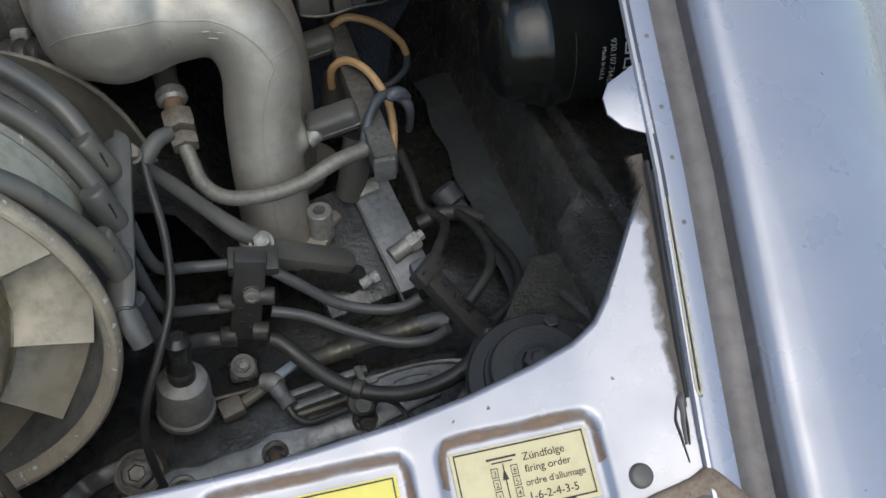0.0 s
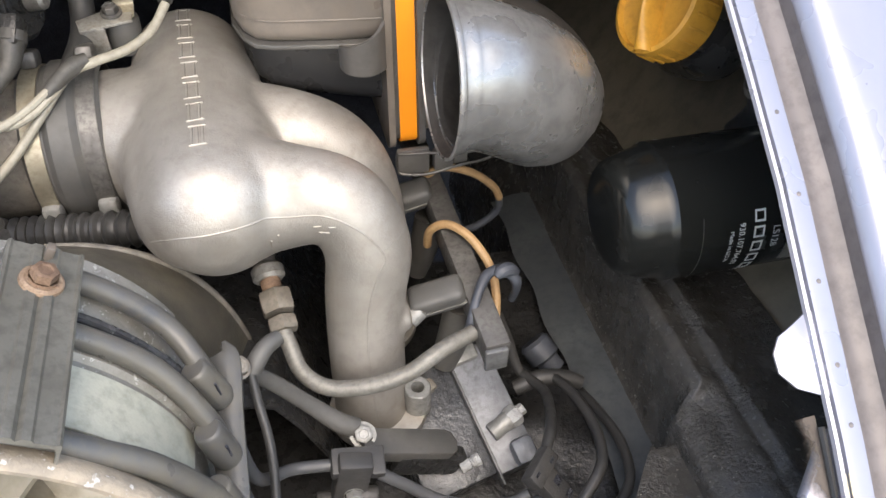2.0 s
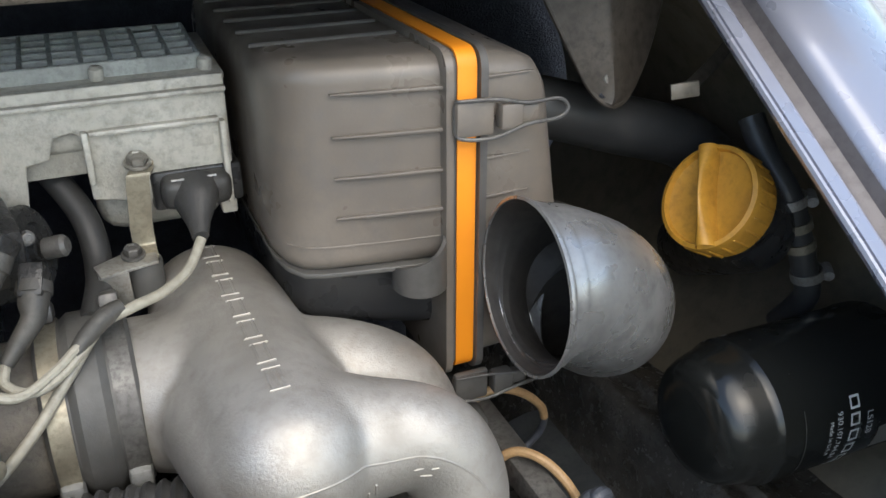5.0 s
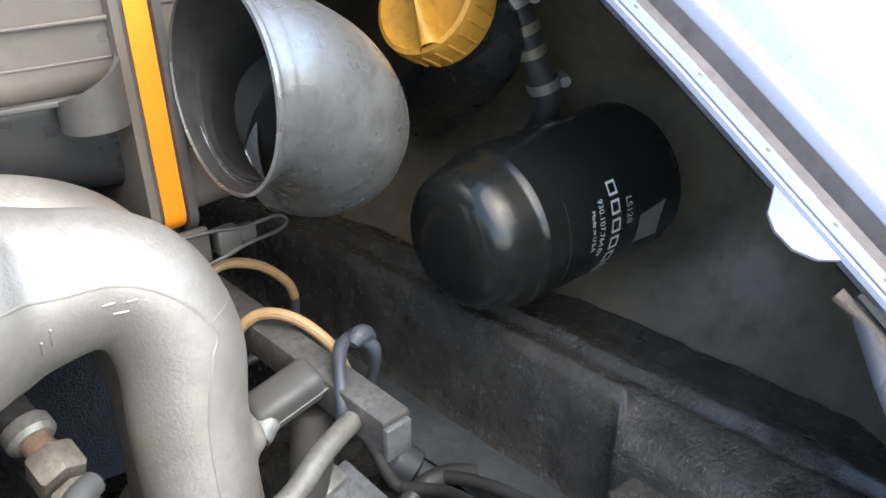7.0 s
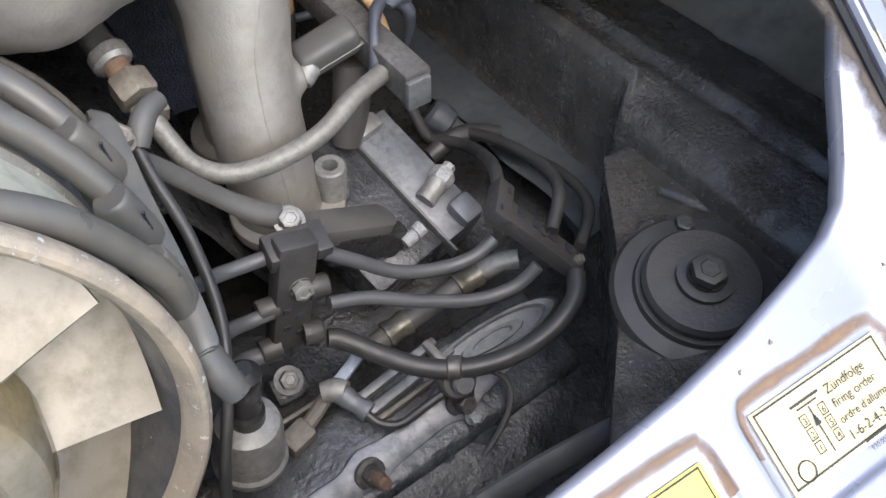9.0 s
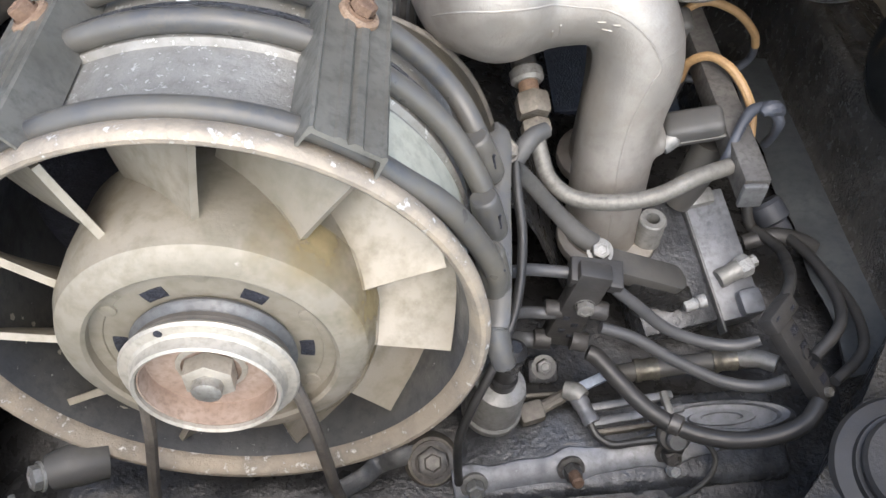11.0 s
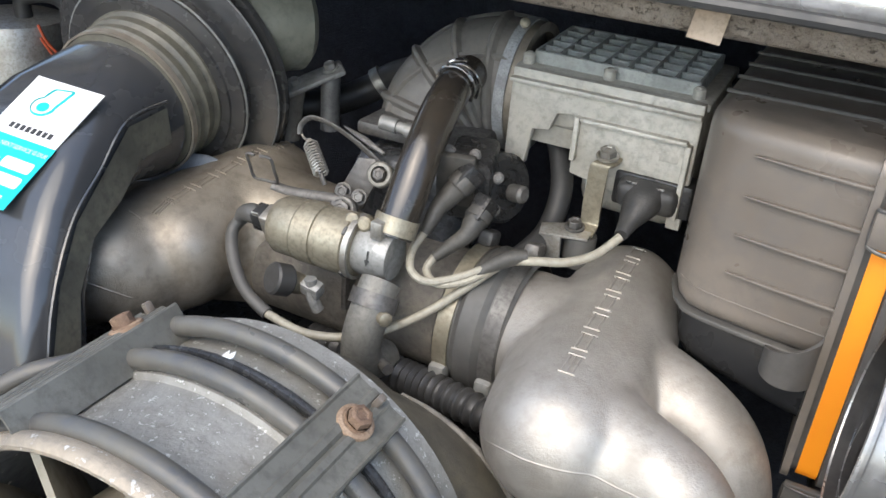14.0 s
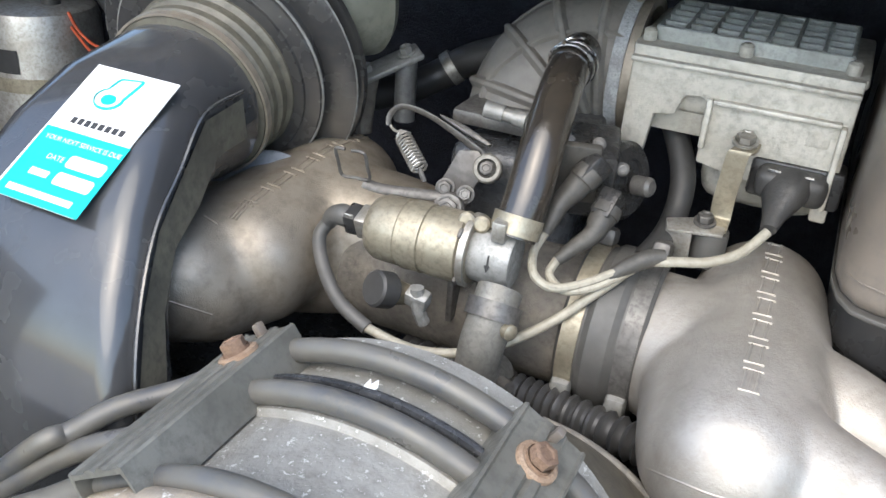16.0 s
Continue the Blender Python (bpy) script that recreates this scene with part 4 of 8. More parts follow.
part("upper_body", rbox((0.085, 0.075, 0.07), Matrix.Translation((-0.195, 0.672, 0.945)), 0.010, 3), CASE, t)
part("flange_plate", rbox((0.088, 0.07, 0.010), Matrix.Translation((-0.198, 0.682, 0.992)), 0.003), STEEL_DARK, t)

# ---- air flow meter ----
afm = thing("air_flow_meter", (-0.078, 0.73, 0.965), "dull grey cast air flow meter with a ribbed grid lid", "air flow meter")
part("body", rbox((0.127, 0.085, 0.034), Matrix.Translation((-0.078, 0.7305, 1.027)), 0.004, 3), METER, afm)
AF = basis((-0.1415, 0.6865, 1.0485), (0, -1, 0), (1, 0, 0))
part("front_skirt", prism([(0, 0), (0.127, 0), (0.127, -0.085), (0.118, -0.085), (0.117, -0.076), (0.048, -0.064), (0.048, -0.028), (0.044, -0.024), (0.034, -0.026), (0.030, -0.038), (0.018, -0.040), (0.015, -0.066), (0.0, -0.064)], 0.007, AF, 0.0012), METER, afm)
part("inner_wall", rbox((0.080, 0.004, 0.044), Matrix.Translation((-0.090, 0.6935, 1.018)), 0.001), METER, afm)
part("bay_ledge", rbox((0.070, 0.006, 0.003), Matrix.Translation((-0.055, 0.6775, 1.0235)), 0.001), METER, afm)
part("bay_wall", rbox((0.0035, 0.006, 0.030), Matrix.Translation((-0.092, 0.6775, 1.010)), 0.001), METER, afm)
part("bay_wall", rbox((0.0035, 0.008, 0.050), Matrix.Translation((-0.0185, 0.677, 0.998)), 0.001), METER, afm)
part("front_ledge", rbox((0.127, 0.006, 0.003), Matrix.Translation((-0.078, 0.677, 1.041)), 0.001), METER, afm)
part("rim", rbox((0.131, 0.088, 0.006), Matrix.Translation((-0.078, 0.7305, 1.0475)) @ pose(0, 0, 0, 3, 0, 0), 0.002), METER, afm)
part("flap_case", rbox((0.075, 0.06, 0.075), Matrix.Translation((-0.055, 0.728, 0.99)), 0.014, 3), METER, afm)
part("nub_block", rbox((0.014, 0.008, 0.022), Matrix.Translation((-0.030, 0.683, 1.018)), 0.002), METER, afm)
lid_ = part("grid_lid", rbox((0.112, 0.072, 0.003), Matrix.Translation((-0.0785, 0.7315, 1.0495)) @ pose(0, 0, 0, 3, 0, 0), 0.001), METER_LID, afm, "ribbed grid lid")
GX0, GX1, GY0, GY1 = -0.133, -0.024, 0.697, 0.766
for i in range(8):
    x = GX0 + (GX1 - GX0) * i / 7
    part("slat", rbox((0.0026, GY1 - GY0, 0.0105), Matrix.Translation((x, (GY0 + GY1) / 2, 1.0540)) @ pose(0, 0, 0, 3, 0, 0), 0.0007, 1), METER_LID, lid_)
for j in range(6):
    y = GY0 + (GY1 - GY0) * j / 5
    part("slat", rbox((GX1 - GX0 + 0.002, 0.0026, 0.0100), Matrix.Translation(((GX0 + GX1) / 2, y, 1.0540 + (j - 2.5) * 0.0007)), 0.0007, 1), METER_LID, lid_)
for x in (-0.136, -0.080, -0.022):
    part("lid_clip", lathe([(0, 0), (0.004, 0), (0.004, 0.006), (0.002, 0.0075), (0, 0.0075)], (x, 0.692, 1.049), (0, -0.1, 1), 14), METER, afm)
part("outlet_ring", lathe([(0.040, 0), (0.047, 0), (0.047, 0.010), (0.040, 0.010)], (-0.1425, 0.733, 1.02), (-1, 0, 0), 40, closed=True), ALU_BROWN, afm)

# corrugated elbow to the throttle
elb = thing("intake_elbow", (-0.19, 0.71, 0.99), "grey-brown ribbed rubber intake elbow", "hose")
EP = [(-0.150, 0.733, 1.020, 0.0460), (-0.170, 0.732, 1.020, 0.0465), (-0.192, 0.727, 1.012, 0.046), (-0.208, 0.717, 0.996, 0.044), (-0.212, 0.708, 0.975, 0.042)]
part("body", sweep(EP, seg=36, n=8), ELBOW, elb)
for k, th in enumerate((0.22, 0.44, 0.66, 0.86)):
    rows = spline(EP, 8)
    i = int(th * (len(rows) - 1))
    tv = Vector(rows[i + 1][:3]) - Vector(rows[i - 1][:3])
    part("rib", lathe([(rows[i][3] - 0.001, -0.0048), (rows[i][3] + 0.0014, -0.0030), (rows[i][3] + 0.0034, -0.0014), (rows[i][3] + 0.0038, 0.0), (rows[i][3] + 0.0034, 0.0014), (rows[i][3] + 0.0014, 0.0030), (rows[i][3] - 0.001, 0.0048)], rows[i][:3], tv, 40), ELBOW, elb)
rows = spline(EP, 8)
for th_ in (35, 100):
    ln = []
    for i in range(2, len(rows) - 1):
        tv = (Vector(rows[i + 1][:3]) - Vector(rows[i - 1][:3])).normalized()
        fw = Vector((0, -1, 0)) - tv * tv.dot(Vector((0, -1, 0)))
        fw.normalize()
        up = tv.cross(fw)
        up = up if up.z > 0 else -up
        ln.append((*(Vector(rows[i][:3]) + (fw * math.cos(radians(th_)) + up * math.sin(radians(th_))) * rows[i][3]), 0.0026))
    part("rib", sweep(ln, seg=6, n=2), ELBOW, elb)
part("clamp_band", lathe([(0.0475, -0.004), (0.0488, -0.004), (0.0488, 0.004), (0.0475, 0.004)], (-0.1525, 0.733, 1.02), (-1, 0, 0), 48, closed=True), WORN_WHITE, elb, "pale corroded clamp band")
part("clamp_screw", lathe([(0, -0.007), (0.0036, -0.007), (0.0036, 0.005), (0.002, 0.006), (0, 0.006)], (-0.151, 0.716, 1.068), (0.3, -1, 0.4), 12), BRASSY, elb)

# ---- air filter box ----
def loft(secs, bm=None, caps=True):
    bm = bm or bmesh.new()
    rings = [[bm.verts.new(p) for p in s] for s in secs]
    m = len(rings[0])
    for a, b in zip(rings, rings[1:]):
        for j in range(m):
            bm.faces.new((a[j], a[(j + 1) % m], b[(j + 1) % m], b[j]))
    if caps:
        bm.faces.new(rings[0][::-1])
        bm.faces.new(rings[-1])
    return bm


def box_x(x, ya, yb, za, zb, r, n=6):
    """A rounded section across the box at a given x."""
    pts = []
    for cy, cz, a0 in ((yb - r, zb - r, 0), (ya + r, zb - r, 90), (ya + r, za + r, 180), (yb - r, za + r, 270)):
        for k in range(n + 1):
            a = radians(a0 + 90 * k / n)
            pts.append((x, cy + r * math.cos(a), cz + r * math.sin(a)))
    return pts


air = thing("air_filter_box", (0.06, 0.70, 0.90), "grey-brown dusty plastic air filter box with orange band", "air filter")
STATIONS = ((-0.0050, 0.652, 0.014), (-0.0035, 0.636, 0.006), (0.0015, 0.6235, 0.002), (0.009, 0.6152, 0.0), (0.019, 0.6108, 0.0), (0.032, 0.6082, 0.0), (0.058, 0.6036, 0.0), (0.085, 0.600, 0.0))
part("body", loft([box_x(x, y, 0.85, 0.9455 + d * 1.2, 1.066 - d, 0.012 - d * 0.3) for x, y, d in STATIONS]), PLASTIC_GREY, air, angle=50)
part("pan_lip", loft([box_x(x - 0.0015, y - 0.0012, 0.85, 0.9445 + d, 0.9475 + d, 0.0009) for x, y, d in STATIONS[1:]]), PLASTIC, air, "dark glossy lower lip", angle=50)
part("crease", loft([box_x(x - 0.0004, y - 0.0006, 0.85, 0.9625, 0.9637, 0.0004) for x, y, d in STATIONS[2:]]), PLASTIC_GREY, air, angle=50)
part("lower_pan", loft([box_x(x + 0.004, y + 0.014, 0.845, 0.905 - 0.15 * x + d, 0.952, 0.014) for x, y, d in STATIONS]), PLASTIC_BLACK, air, angle=50)
for dx, mt in ((0.0865, PLASTIC_GREY), (0.1065, PLASTIC_DARKGREY)):
    part("rim_flange", loft([box_x(dx - 0.0022, 0.592, 0.862, 0.868, 1.070, 0.012), box_x(dx + 0.0022, 0.592, 0.862, 0.868, 1.070, 0.012)]), mt, air, angle=50)
part("seal_core", loft([box_x(0.088, 0.5965, 0.860, 0.872, 1.068, 0.010), box_x(0.106, 0.5965, 0.860, 0.872, 1.068, 0.010)]), PLASTIC_DARKGREY, air, angle=50)
lid_bm = loft([box_x(0.108, 0.597, 0.86, 0.876, 1.066, 0.012), box_x(0.130, 0.597, 0.86, 0.878, 1.063, 0.012), box_x(0.143, 0.600, 0.85, 0.884, 1.058, 0.012), box_x(0.149, 0.606, 0.84, 0.892, 1.050, 0.012)])
for v in lid_bm.verts:
    v.co.x += max(v.co.x - 0.110, 0) / 0.04 * (1.052 - v.co.z) * 0.15
part("lid", lid_bm, PLASTIC_GREY, air, angle=50)
orange = part("orange_band", loft([box_x(0.0922, 0.5955, 0.8605, 0.8705, 1.0692, 0.010), box_x(0.1035, 0.5955, 0.8605, 0.8705, 1.0692, 0.010)]), ORANGE, air, "bright orange band", angle=50)
for z in (1.050, 1.027, 1.004, 0.981):
    rib = loft([box_x(0.026, 0.6065, 0.6085, z - 0.0004, z + 0.0004, 0.0003, 2), box_x(0.050, 0.6015, 0.606, z - 0.0009, z + 0.0009, 0.0006, 2), box_x(0.085, 0.5965, 0.602, z - 0.0012, z + 0.0012, 0.0008, 2)])
    part("rib", rib, PLASTIC_GREY, air)
    part("rib", loft([box_x(0.110, 0.5945, 0.598, z + 0.0025, z + 0.0045, 0.0008, 2), box_x(0.138, 0.5965, 0.599, z + 0.003, z + 0.004, 0.0004, 2)]), PLASTIC_GREY, air)
for k in range(5):
    part("rib", rbox((0.085, 0.0025, 0.0025), Matrix.Translation((0.040, 0.66 + 0.035 * k, 1.0665)), 0.0007, 1), PLASTIC_DARKGREY, air)
ear = part("clip_ear", grid(lambda u, v: Vector((0.0725 + 0.0135 * math.cos(math.pi * (1.15 - 1.1 * u)), 0.604 - 0.0165 * math.sin(math.pi * (1.15 - 1.1 * u)), 0.9310 + 0.003 * u + (0.014 + 0.021 * u ** 1.5) * v)), 22, 6, thick=0.0022), PLASTIC_DARKGREY, air)
part("ear_floor", prism([(0.013 * math.cos(math.pi * k / 10), -0.016 * math.sin(math.pi * k / 10)) for k in range(11)], 0.004, Matrix.Translation((0.0725, 0.604, 0.933)), 0), PLASTIC, ear)
part("clip_bolt", bolt((0.0700, 0.5955, 0.9375), (-0.1, -0.4, 0.9), 0.0034, 0.008, 1.5), ALU_DULL, air)


def clip(z, dz, mt):
    y = 0.590
    c = part("wire_clip", sweep([(0.0885, y, z + dz * 0.008), (0.091, y - 0.004, z + dz * 0.0105), (0.110, y - 0.006, z + dz * 0.010), (0.128, y - 0.007, z + dz * 0.0065), (0.148, y - 0.005, z + dz * 0.006), (0.154, y - 0.005, z), (0.148, y - 0.005, z - dz * 0.005), (0.128, y - 0.008, z - dz * 0.005), (0.108, y - 0.007, z - dz * 0.0105), (0.091, y - 0.004, z - dz * 0.010), (0.0885, y, z - dz * 0.006)], 0.0011, 8, 6, closed=True), STEEL_DARK, air)
    part("clip_block", rbox((0.013, 0.009, 0.014), Matrix.Translation((0.119, y - 0.003, z)), 0.0015), mt, c)
    part("clip_hinge", rbox((0.010, 0.006, 0.009), Matrix.Translation((0.131, y - 0.002, z)), 0.001), mt, c)
    part("clip_seat", rbox((0.022, 0.005, 0.020), Matrix.Translation((0.099, y - 0.001, z)), 0.0015), mt, c)


clip(1.034, 1.0, PLASTIC_GREY)
clip(0.863, 0.8, PLASTIC_DARKGREY)

# ---- intake horn ----
horn = thing("intake_horn", (0.16, 0.56, 0.89), "grey metallic sheet steel intake horn with an open bell mouth", "intake")
HP = [(0.1073, 0.542, 0.9536, 0.0480), (0.1105, 0.542, 0.9534, 0.0470), (0.116, 0.542, 0.953, 0.0452), (0.124, 0.5425, 0.9515, 0.0438), (0.136, 0.5445, 0.9465, 0.0430), (0.152, 0.550, 0.9365, 0.0433), (0.166, 0.559, 0.924, 0.0436), (0.176, 0.571, 0.911, 0.0432), (0.177, 0.588, 0.902, 0.0415), (0.168, 0.605, 0.900, 0.039)]
part("shell", sweep(HP, seg=56, n=8, cap=False), HORN, horn, angle=60)
# Inner copy of the shell, its shade painted dark.
part("liner", sweep([(x, y, z, r - 0.0012) for x, y, z, r in HP], seg=56, n=8, cap=False), HORN_IN, horn, "inner wall darkened for shade", angle=60)
# Black disc added where the throat lies in shade.
part("throat", lathe([(0, 0), (0.037, 0), (0.037, 0.002), (0, 0.002)], HP[-1][:3], Vector(HP[-1][:3]) - Vector(HP[-2][:3]), 40), VOID, horn, "black disc for the shade in the horn throat")
part("rim", lathe([(0.0470, -0.0006), (0.0486, -0.001), (0.0488, 0.0006), (0.0472, 0.0010)], HP[0][:3], Vector(HP[0][:3]) - Vector(HP[1][:3]), 64, closed=True), HORN, horn, "bare metal rim")
part("scratch", sweep([(0.136, 0.5012, 0.942, 0.0003), (0.146, 0.5058, 0.9395, 0.0005), (0.157, 0.5125, 0.9365, 0.0003)], seg=5, n=4), HORN_IN, horn)
part("lid_joint", sweep([(0.140, 0.640, 0.925, 0.038), (0.156, 0.628, 0.920, 0.042), (0.170, 0.612, 0.914, 0.0445), (0.178, 0.594, 0.908, 0.0450), (0.178, 0.582, 0.905, 0.0435)], seg=36, n=6), HORN_IN, horn, "dark plastic collar joining the filter box")

# ---- oil filler ----
CC = Vector((0.2555, 0.573, 0.966))
CN = Vector((-0.86, -0.10, 0.50)).normalized()
HD = Vector((0.52, 0.57, 0.63))
HD = (HD - CN * HD.dot(CN)).normalized()
filler = thing("oil_filler", CC - CN * 0.09, "black oil filler neck with a yellow plastic screw cap", "oil filler")
skirt = part("cap", lathe([(0.030, -0.016), (0.0325, -0.015), (0.0338, 0.004), (0.0332, 0.0075), (0.0305, 0.0085), (0.0295, 0.0045), (0.023, 0.0025), (0, 0.0015), (0, -0.016)], CC, CN, 64), YELLOW, filler, "yellow plastic screw cap")
for k in range(24):
    a = 2 * math.pi * k / 24
    m = basis(CC, CN) @ pose(0, 0, 0, 0, 0, math.degrees(a)) @ Matrix.Translation((0.0332, 0, -0.004))
    part("rib", rbox((0.0022, 0.0016, 0.016), m, 0.0005, 1), YELLOW, skirt)
gb = basis(CC, CN, HD)
grip = grid(lambda u, v: gb @ Vector((0.0325 * (2 * u - 1), (0.0026 + 0.0042 * (1 - math.sin(math.pi * u))) * math.cos(math.pi * v) * (1 if True else 0), 0.0015 + (0.0125 + 0.004 * math.sin(math.pi * u)) * math.sin(math.pi * v) ** 0.6)), 24, 12)
part("grip", grip, YELLOW, skirt)
part("neck", sweep([CC - CN * 0.010, CC - CN * 0.03, CC - CN * 0.055 + Vector((0, 0.01, -0.01)), CC + Vector((0.09, 0.12, -0.10))], 0.027, 28, 6), PLASTIC_BLACK, filler)
# breather hose with clamps by the cap
ho2 = thing("breather_hose", (0.31, 0.56, 0.90), "black breather hose with steel worm clamps", "hose")
NP = [(0.300, 0.60, 1.005), (0.302, 0.585, 0.985), (0.308, 0.566, 0.963), (0.316, 0.560, 0.938), (0.324, 0.556, 0.912), (0.330, 0.556, 0.89), (0.330, 0.575, 0.86)]
part("hose", sweep(NP, 0.0085, 18, 6), RUBBER_BLACK, ho2)
for (o, ax, rr, mt) in (((0.309, 0.5645, 0.960), (0.3, -0.1, -1), 0.0105, STEEL), ((0.3145, 0.561, 0.944), (0.3, -0.1, -1), 0.0100, BRASSY), ((0.3185, 0.559, 0.930), (0.3, -0.1, -1), 0.0100, BRASSY), ((0.327, 0.556, 0.908), (0.3, -0.1, -1), 0.0108, STEEL)):
    cl = part("worm_clamp", lathe([(rr - 0.001, -0.0032), (rr, -0.0032), (rr, 0.0032), (rr - 0.001, 0.0032)], o, ax, 28, closed=True), mt, ho2)
    if mt is STEEL:
        part("screw", lathe([(0, -0.006), (0.0036, -0.006), (0.0036, 0.006), (0, 0.006)], Vector(o) + Vector((0.011, -0.006, 0.002)), (0.4, 0.6, 0.1), 12), STEEL, cl)

# ---- oil filter ----
of = thing("oil_filter", (0.28, 0.514, 0.806), "gloss black spin-on oil filter canister with white print", "oil filter")
OC = Vector((0.19, 0.514, 0.852))
can = part("canister", lathe([(0, 0.0160), (0.016, 0.0163), (0.026, 0.0172), (0.0330, 0.0195), (0.0370, 0.0235), (0.0395, 0.0290), (0.0415, 0.0370), (0.0430, 0.0440), (0.0440, 0.0470), (0.0455, 0.0490), (0.0455, 0.060), (0.0452, 0.062), (0.0455, 0.064), (0.0455, 0.150), (0.0462, 0.153), (0.0462, 0.160), (0.043, 0.163), (0, 0.163)], OC, (1, 0, 0), 96), FILTER, of)


def on_can(x, ang, lift=0.0003):
    """A place on the canister's skin; ang in degrees from the rearward side, upward positive."""
    a = radians(ang)
    return Vector((x, OC.y - (0.0455 + lift) * math.cos(a), OC.z + (0.0455 + lift) * math.sin(a)))


def can_patch(name, x0, x1, a0, a1, material, parent):
    part(name, grid(lambda u, v: on_can(x0 + (x1 - x0) * u, a0 + (a1 - a0) * v), 4, max(2, int(abs(a1 - a0) / 4)), thick=0.0), material, parent)


def can_word(text, size, x, a_top, squeeze=1.0):
    """Letters wrapped round the canister, reading down the skin."""
    cu = bpy.data.curves.new("scratch", "FONT")
    cu.body, cu.size = text, size
    ob = new("scratch", cu)
    dg = bpy.context.evaluated_depsgraph_get()
    me = bpy.data.meshes.new_from_object(ob.evaluated_get(dg))
    bpy.data.objects.remove(ob)
    b = bmesh.new()
    b.from_mesh(me)
    bpy.data.meshes.remove(me)
    for v in b.verts:
        v.co = on_can(x + v.co.y, a_top - math.degrees(v.co.x * squeeze / 0.0455), 0.0004)
    part("print", b, WHITE, can, "white printed writing")


can_word("930.107.764.01", 0.0056, 0.2775, 22)
can_word("Made in U.S.A", 0.0042, 0.2715, 16)
can_word("LS128", 0.0065, 0.3005, 16)
# wide block mark beside the numbers: plain bars
for k in range(6):
    a0 = 31 - k * 13.5
    for x0, x1, da, db in ((0.2875, 0.2887, 0, 10), (0.2935, 0.2947, 0, 10), (0.2875, 0.2947, 0, 1.8), (0.2875, 0.2947, 8.4, 10.2)):
        can_patch("print_bar", x0, x1, a0 - da, a0 - db, WHITE, can)
part("print_patch", grid(lambda u, v: on_can(0.312 + 0.024 * u * (1 - 0.15 * math.sin(math.pi * v)), 2 - 31 * v * (0.75 + 0.25 * u) - 4 * (1 - u)), 8, 8), ALU, can, "silver printed patch")
part("print_line", grid(lambda u, v: on_can(0.2535 + 0.0004 * u, 30 - 70 * v), 1, 20), STEEL_DARK, can)
# ---- idle valve and its hoses ----
icv = thing("idle_valve", (-0.21, 0.571, 0.92), "yellowish zinc plated idle air valve cylinder", "valve")
vb = part("cylinder", lathe([(0, 0), (0.012, 0), (0.0165, 0.0025), (0.0195, 0.008), (0.0198, 0.022), (0.0192, 0.0225), (0.0192, 0.025), (0.0205, 0.0255), (0.0205, 0.037), (0.0193, 0.0375), (0.0193, 0.041), (0.0205, 0.0415), (0.0205, 0.060), (0.019, 0.061), (0.019, 0.066), (0, 0.066)], (-0.254, 0.5705, 0.9445), (1, 0.03, 0), 56), BRASSY, icv)
part("rim", lathe([(0.0192, 0.062), (0.0215, 0.062), (0.0215, 0.066), (0.0192, 0.066)], (-0.254, 0.5705, 0.9445), (1, 0.03, 0), 56, closed=True), STEEL, vb)
for k in range(4):
    part("crimp", rbox((0.003, 0.006, 0.0025), basis((-0.1925, 0.572, 0.9445), (1, 0, 0)) @ pose(0, 0, 0, 0, 0, 90 * k + 40) @ Matrix.Translation((0.0205, 0, 0)), 0.0006, 1), STEEL_DARK, vb)
part("outlet", lathe([(0, 0.066), (0.0155, 0.066), (0.0165, 0.068), (0.0165, 0.086), (0.0150, 0.090), (0, 0.090)], (-0.254, 0.5705, 0.9445), (1, 0.03, 0), 40), ALU_DULL, icv)
part("arrow", prism([(0, 0.005), (-0.0005, 0.005), (-0.0005, -0.001), (-0.0016, -0.001), (0.0, -0.005), (0.0016, -0.001), (0.0005, -0.001), (0.0005, 0.005)], 0.0006, basis((-0.1745, 0.5565, 0.9475), (0.1, -1, 0.25), (1, 0, 0)), 0), INK, icv)
part("flat_nut", rbox((0.008, 0.010, 0.012), Matrix.Translation((-0.172, 0.566, 0.965)), 0.001), STEEL, icv)
part("flat_nut", rbox((0.009, 0.010, 0.009), Matrix.Translation((-0.170, 0.560, 0.928)), 0.001), STEEL, icv)
part("plug", rbox((0.0075, 0.0155, 0.0155), Matrix.Translation((-0.2580, 0.5702, 0.9445)) @ pose(0, 0, 0, 20, 0, 0), 0.0015), STEEL, icv)
part("connector", rbox((0.0085, 0.0140, 0.0140), Matrix.Translation((-0.2655, 0.5702, 0.9445)) @ pose(0, 0, 0, 20, 0, 0), 0.0015), PLASTIC_BLACK, icv)
part("latch_wire", rbox((0.0055, 0.0012, 0.0085), Matrix.Translation((-0.2648, 0.5628, 0.9475)) @ pose(0, 0, 0, 20, 0, 0), 0.0004, 1), STEEL, icv)
part("plug_boot", sweep([(-0.2690, 0.570, 0.9445, 0.0066), (-0.274, 0.570, 0.945, 0.0068), (-0.280, 0.570, 0.943, 0.0056), (-0.284, 0.571, 0.937, 0.0048)], seg=16, n=5), RUBBER, icv)

bh = thing("idle_hose", (-0.168, 0.63, 0.95), "glossy black bent rubber hose between valve and elbow", "hose")
part("hose", sweep([(-0.168, 0.575, 0.958), (-0.166, 0.587, 0.980), (-0.167, 0.607, 1.005), (-0.170, 0.635, 1.025), (-0.173, 0.662, 1.034), (-0.174, 0.682, 1.036)], 0.0128, 28, 8), OILY_HOSE, bh)
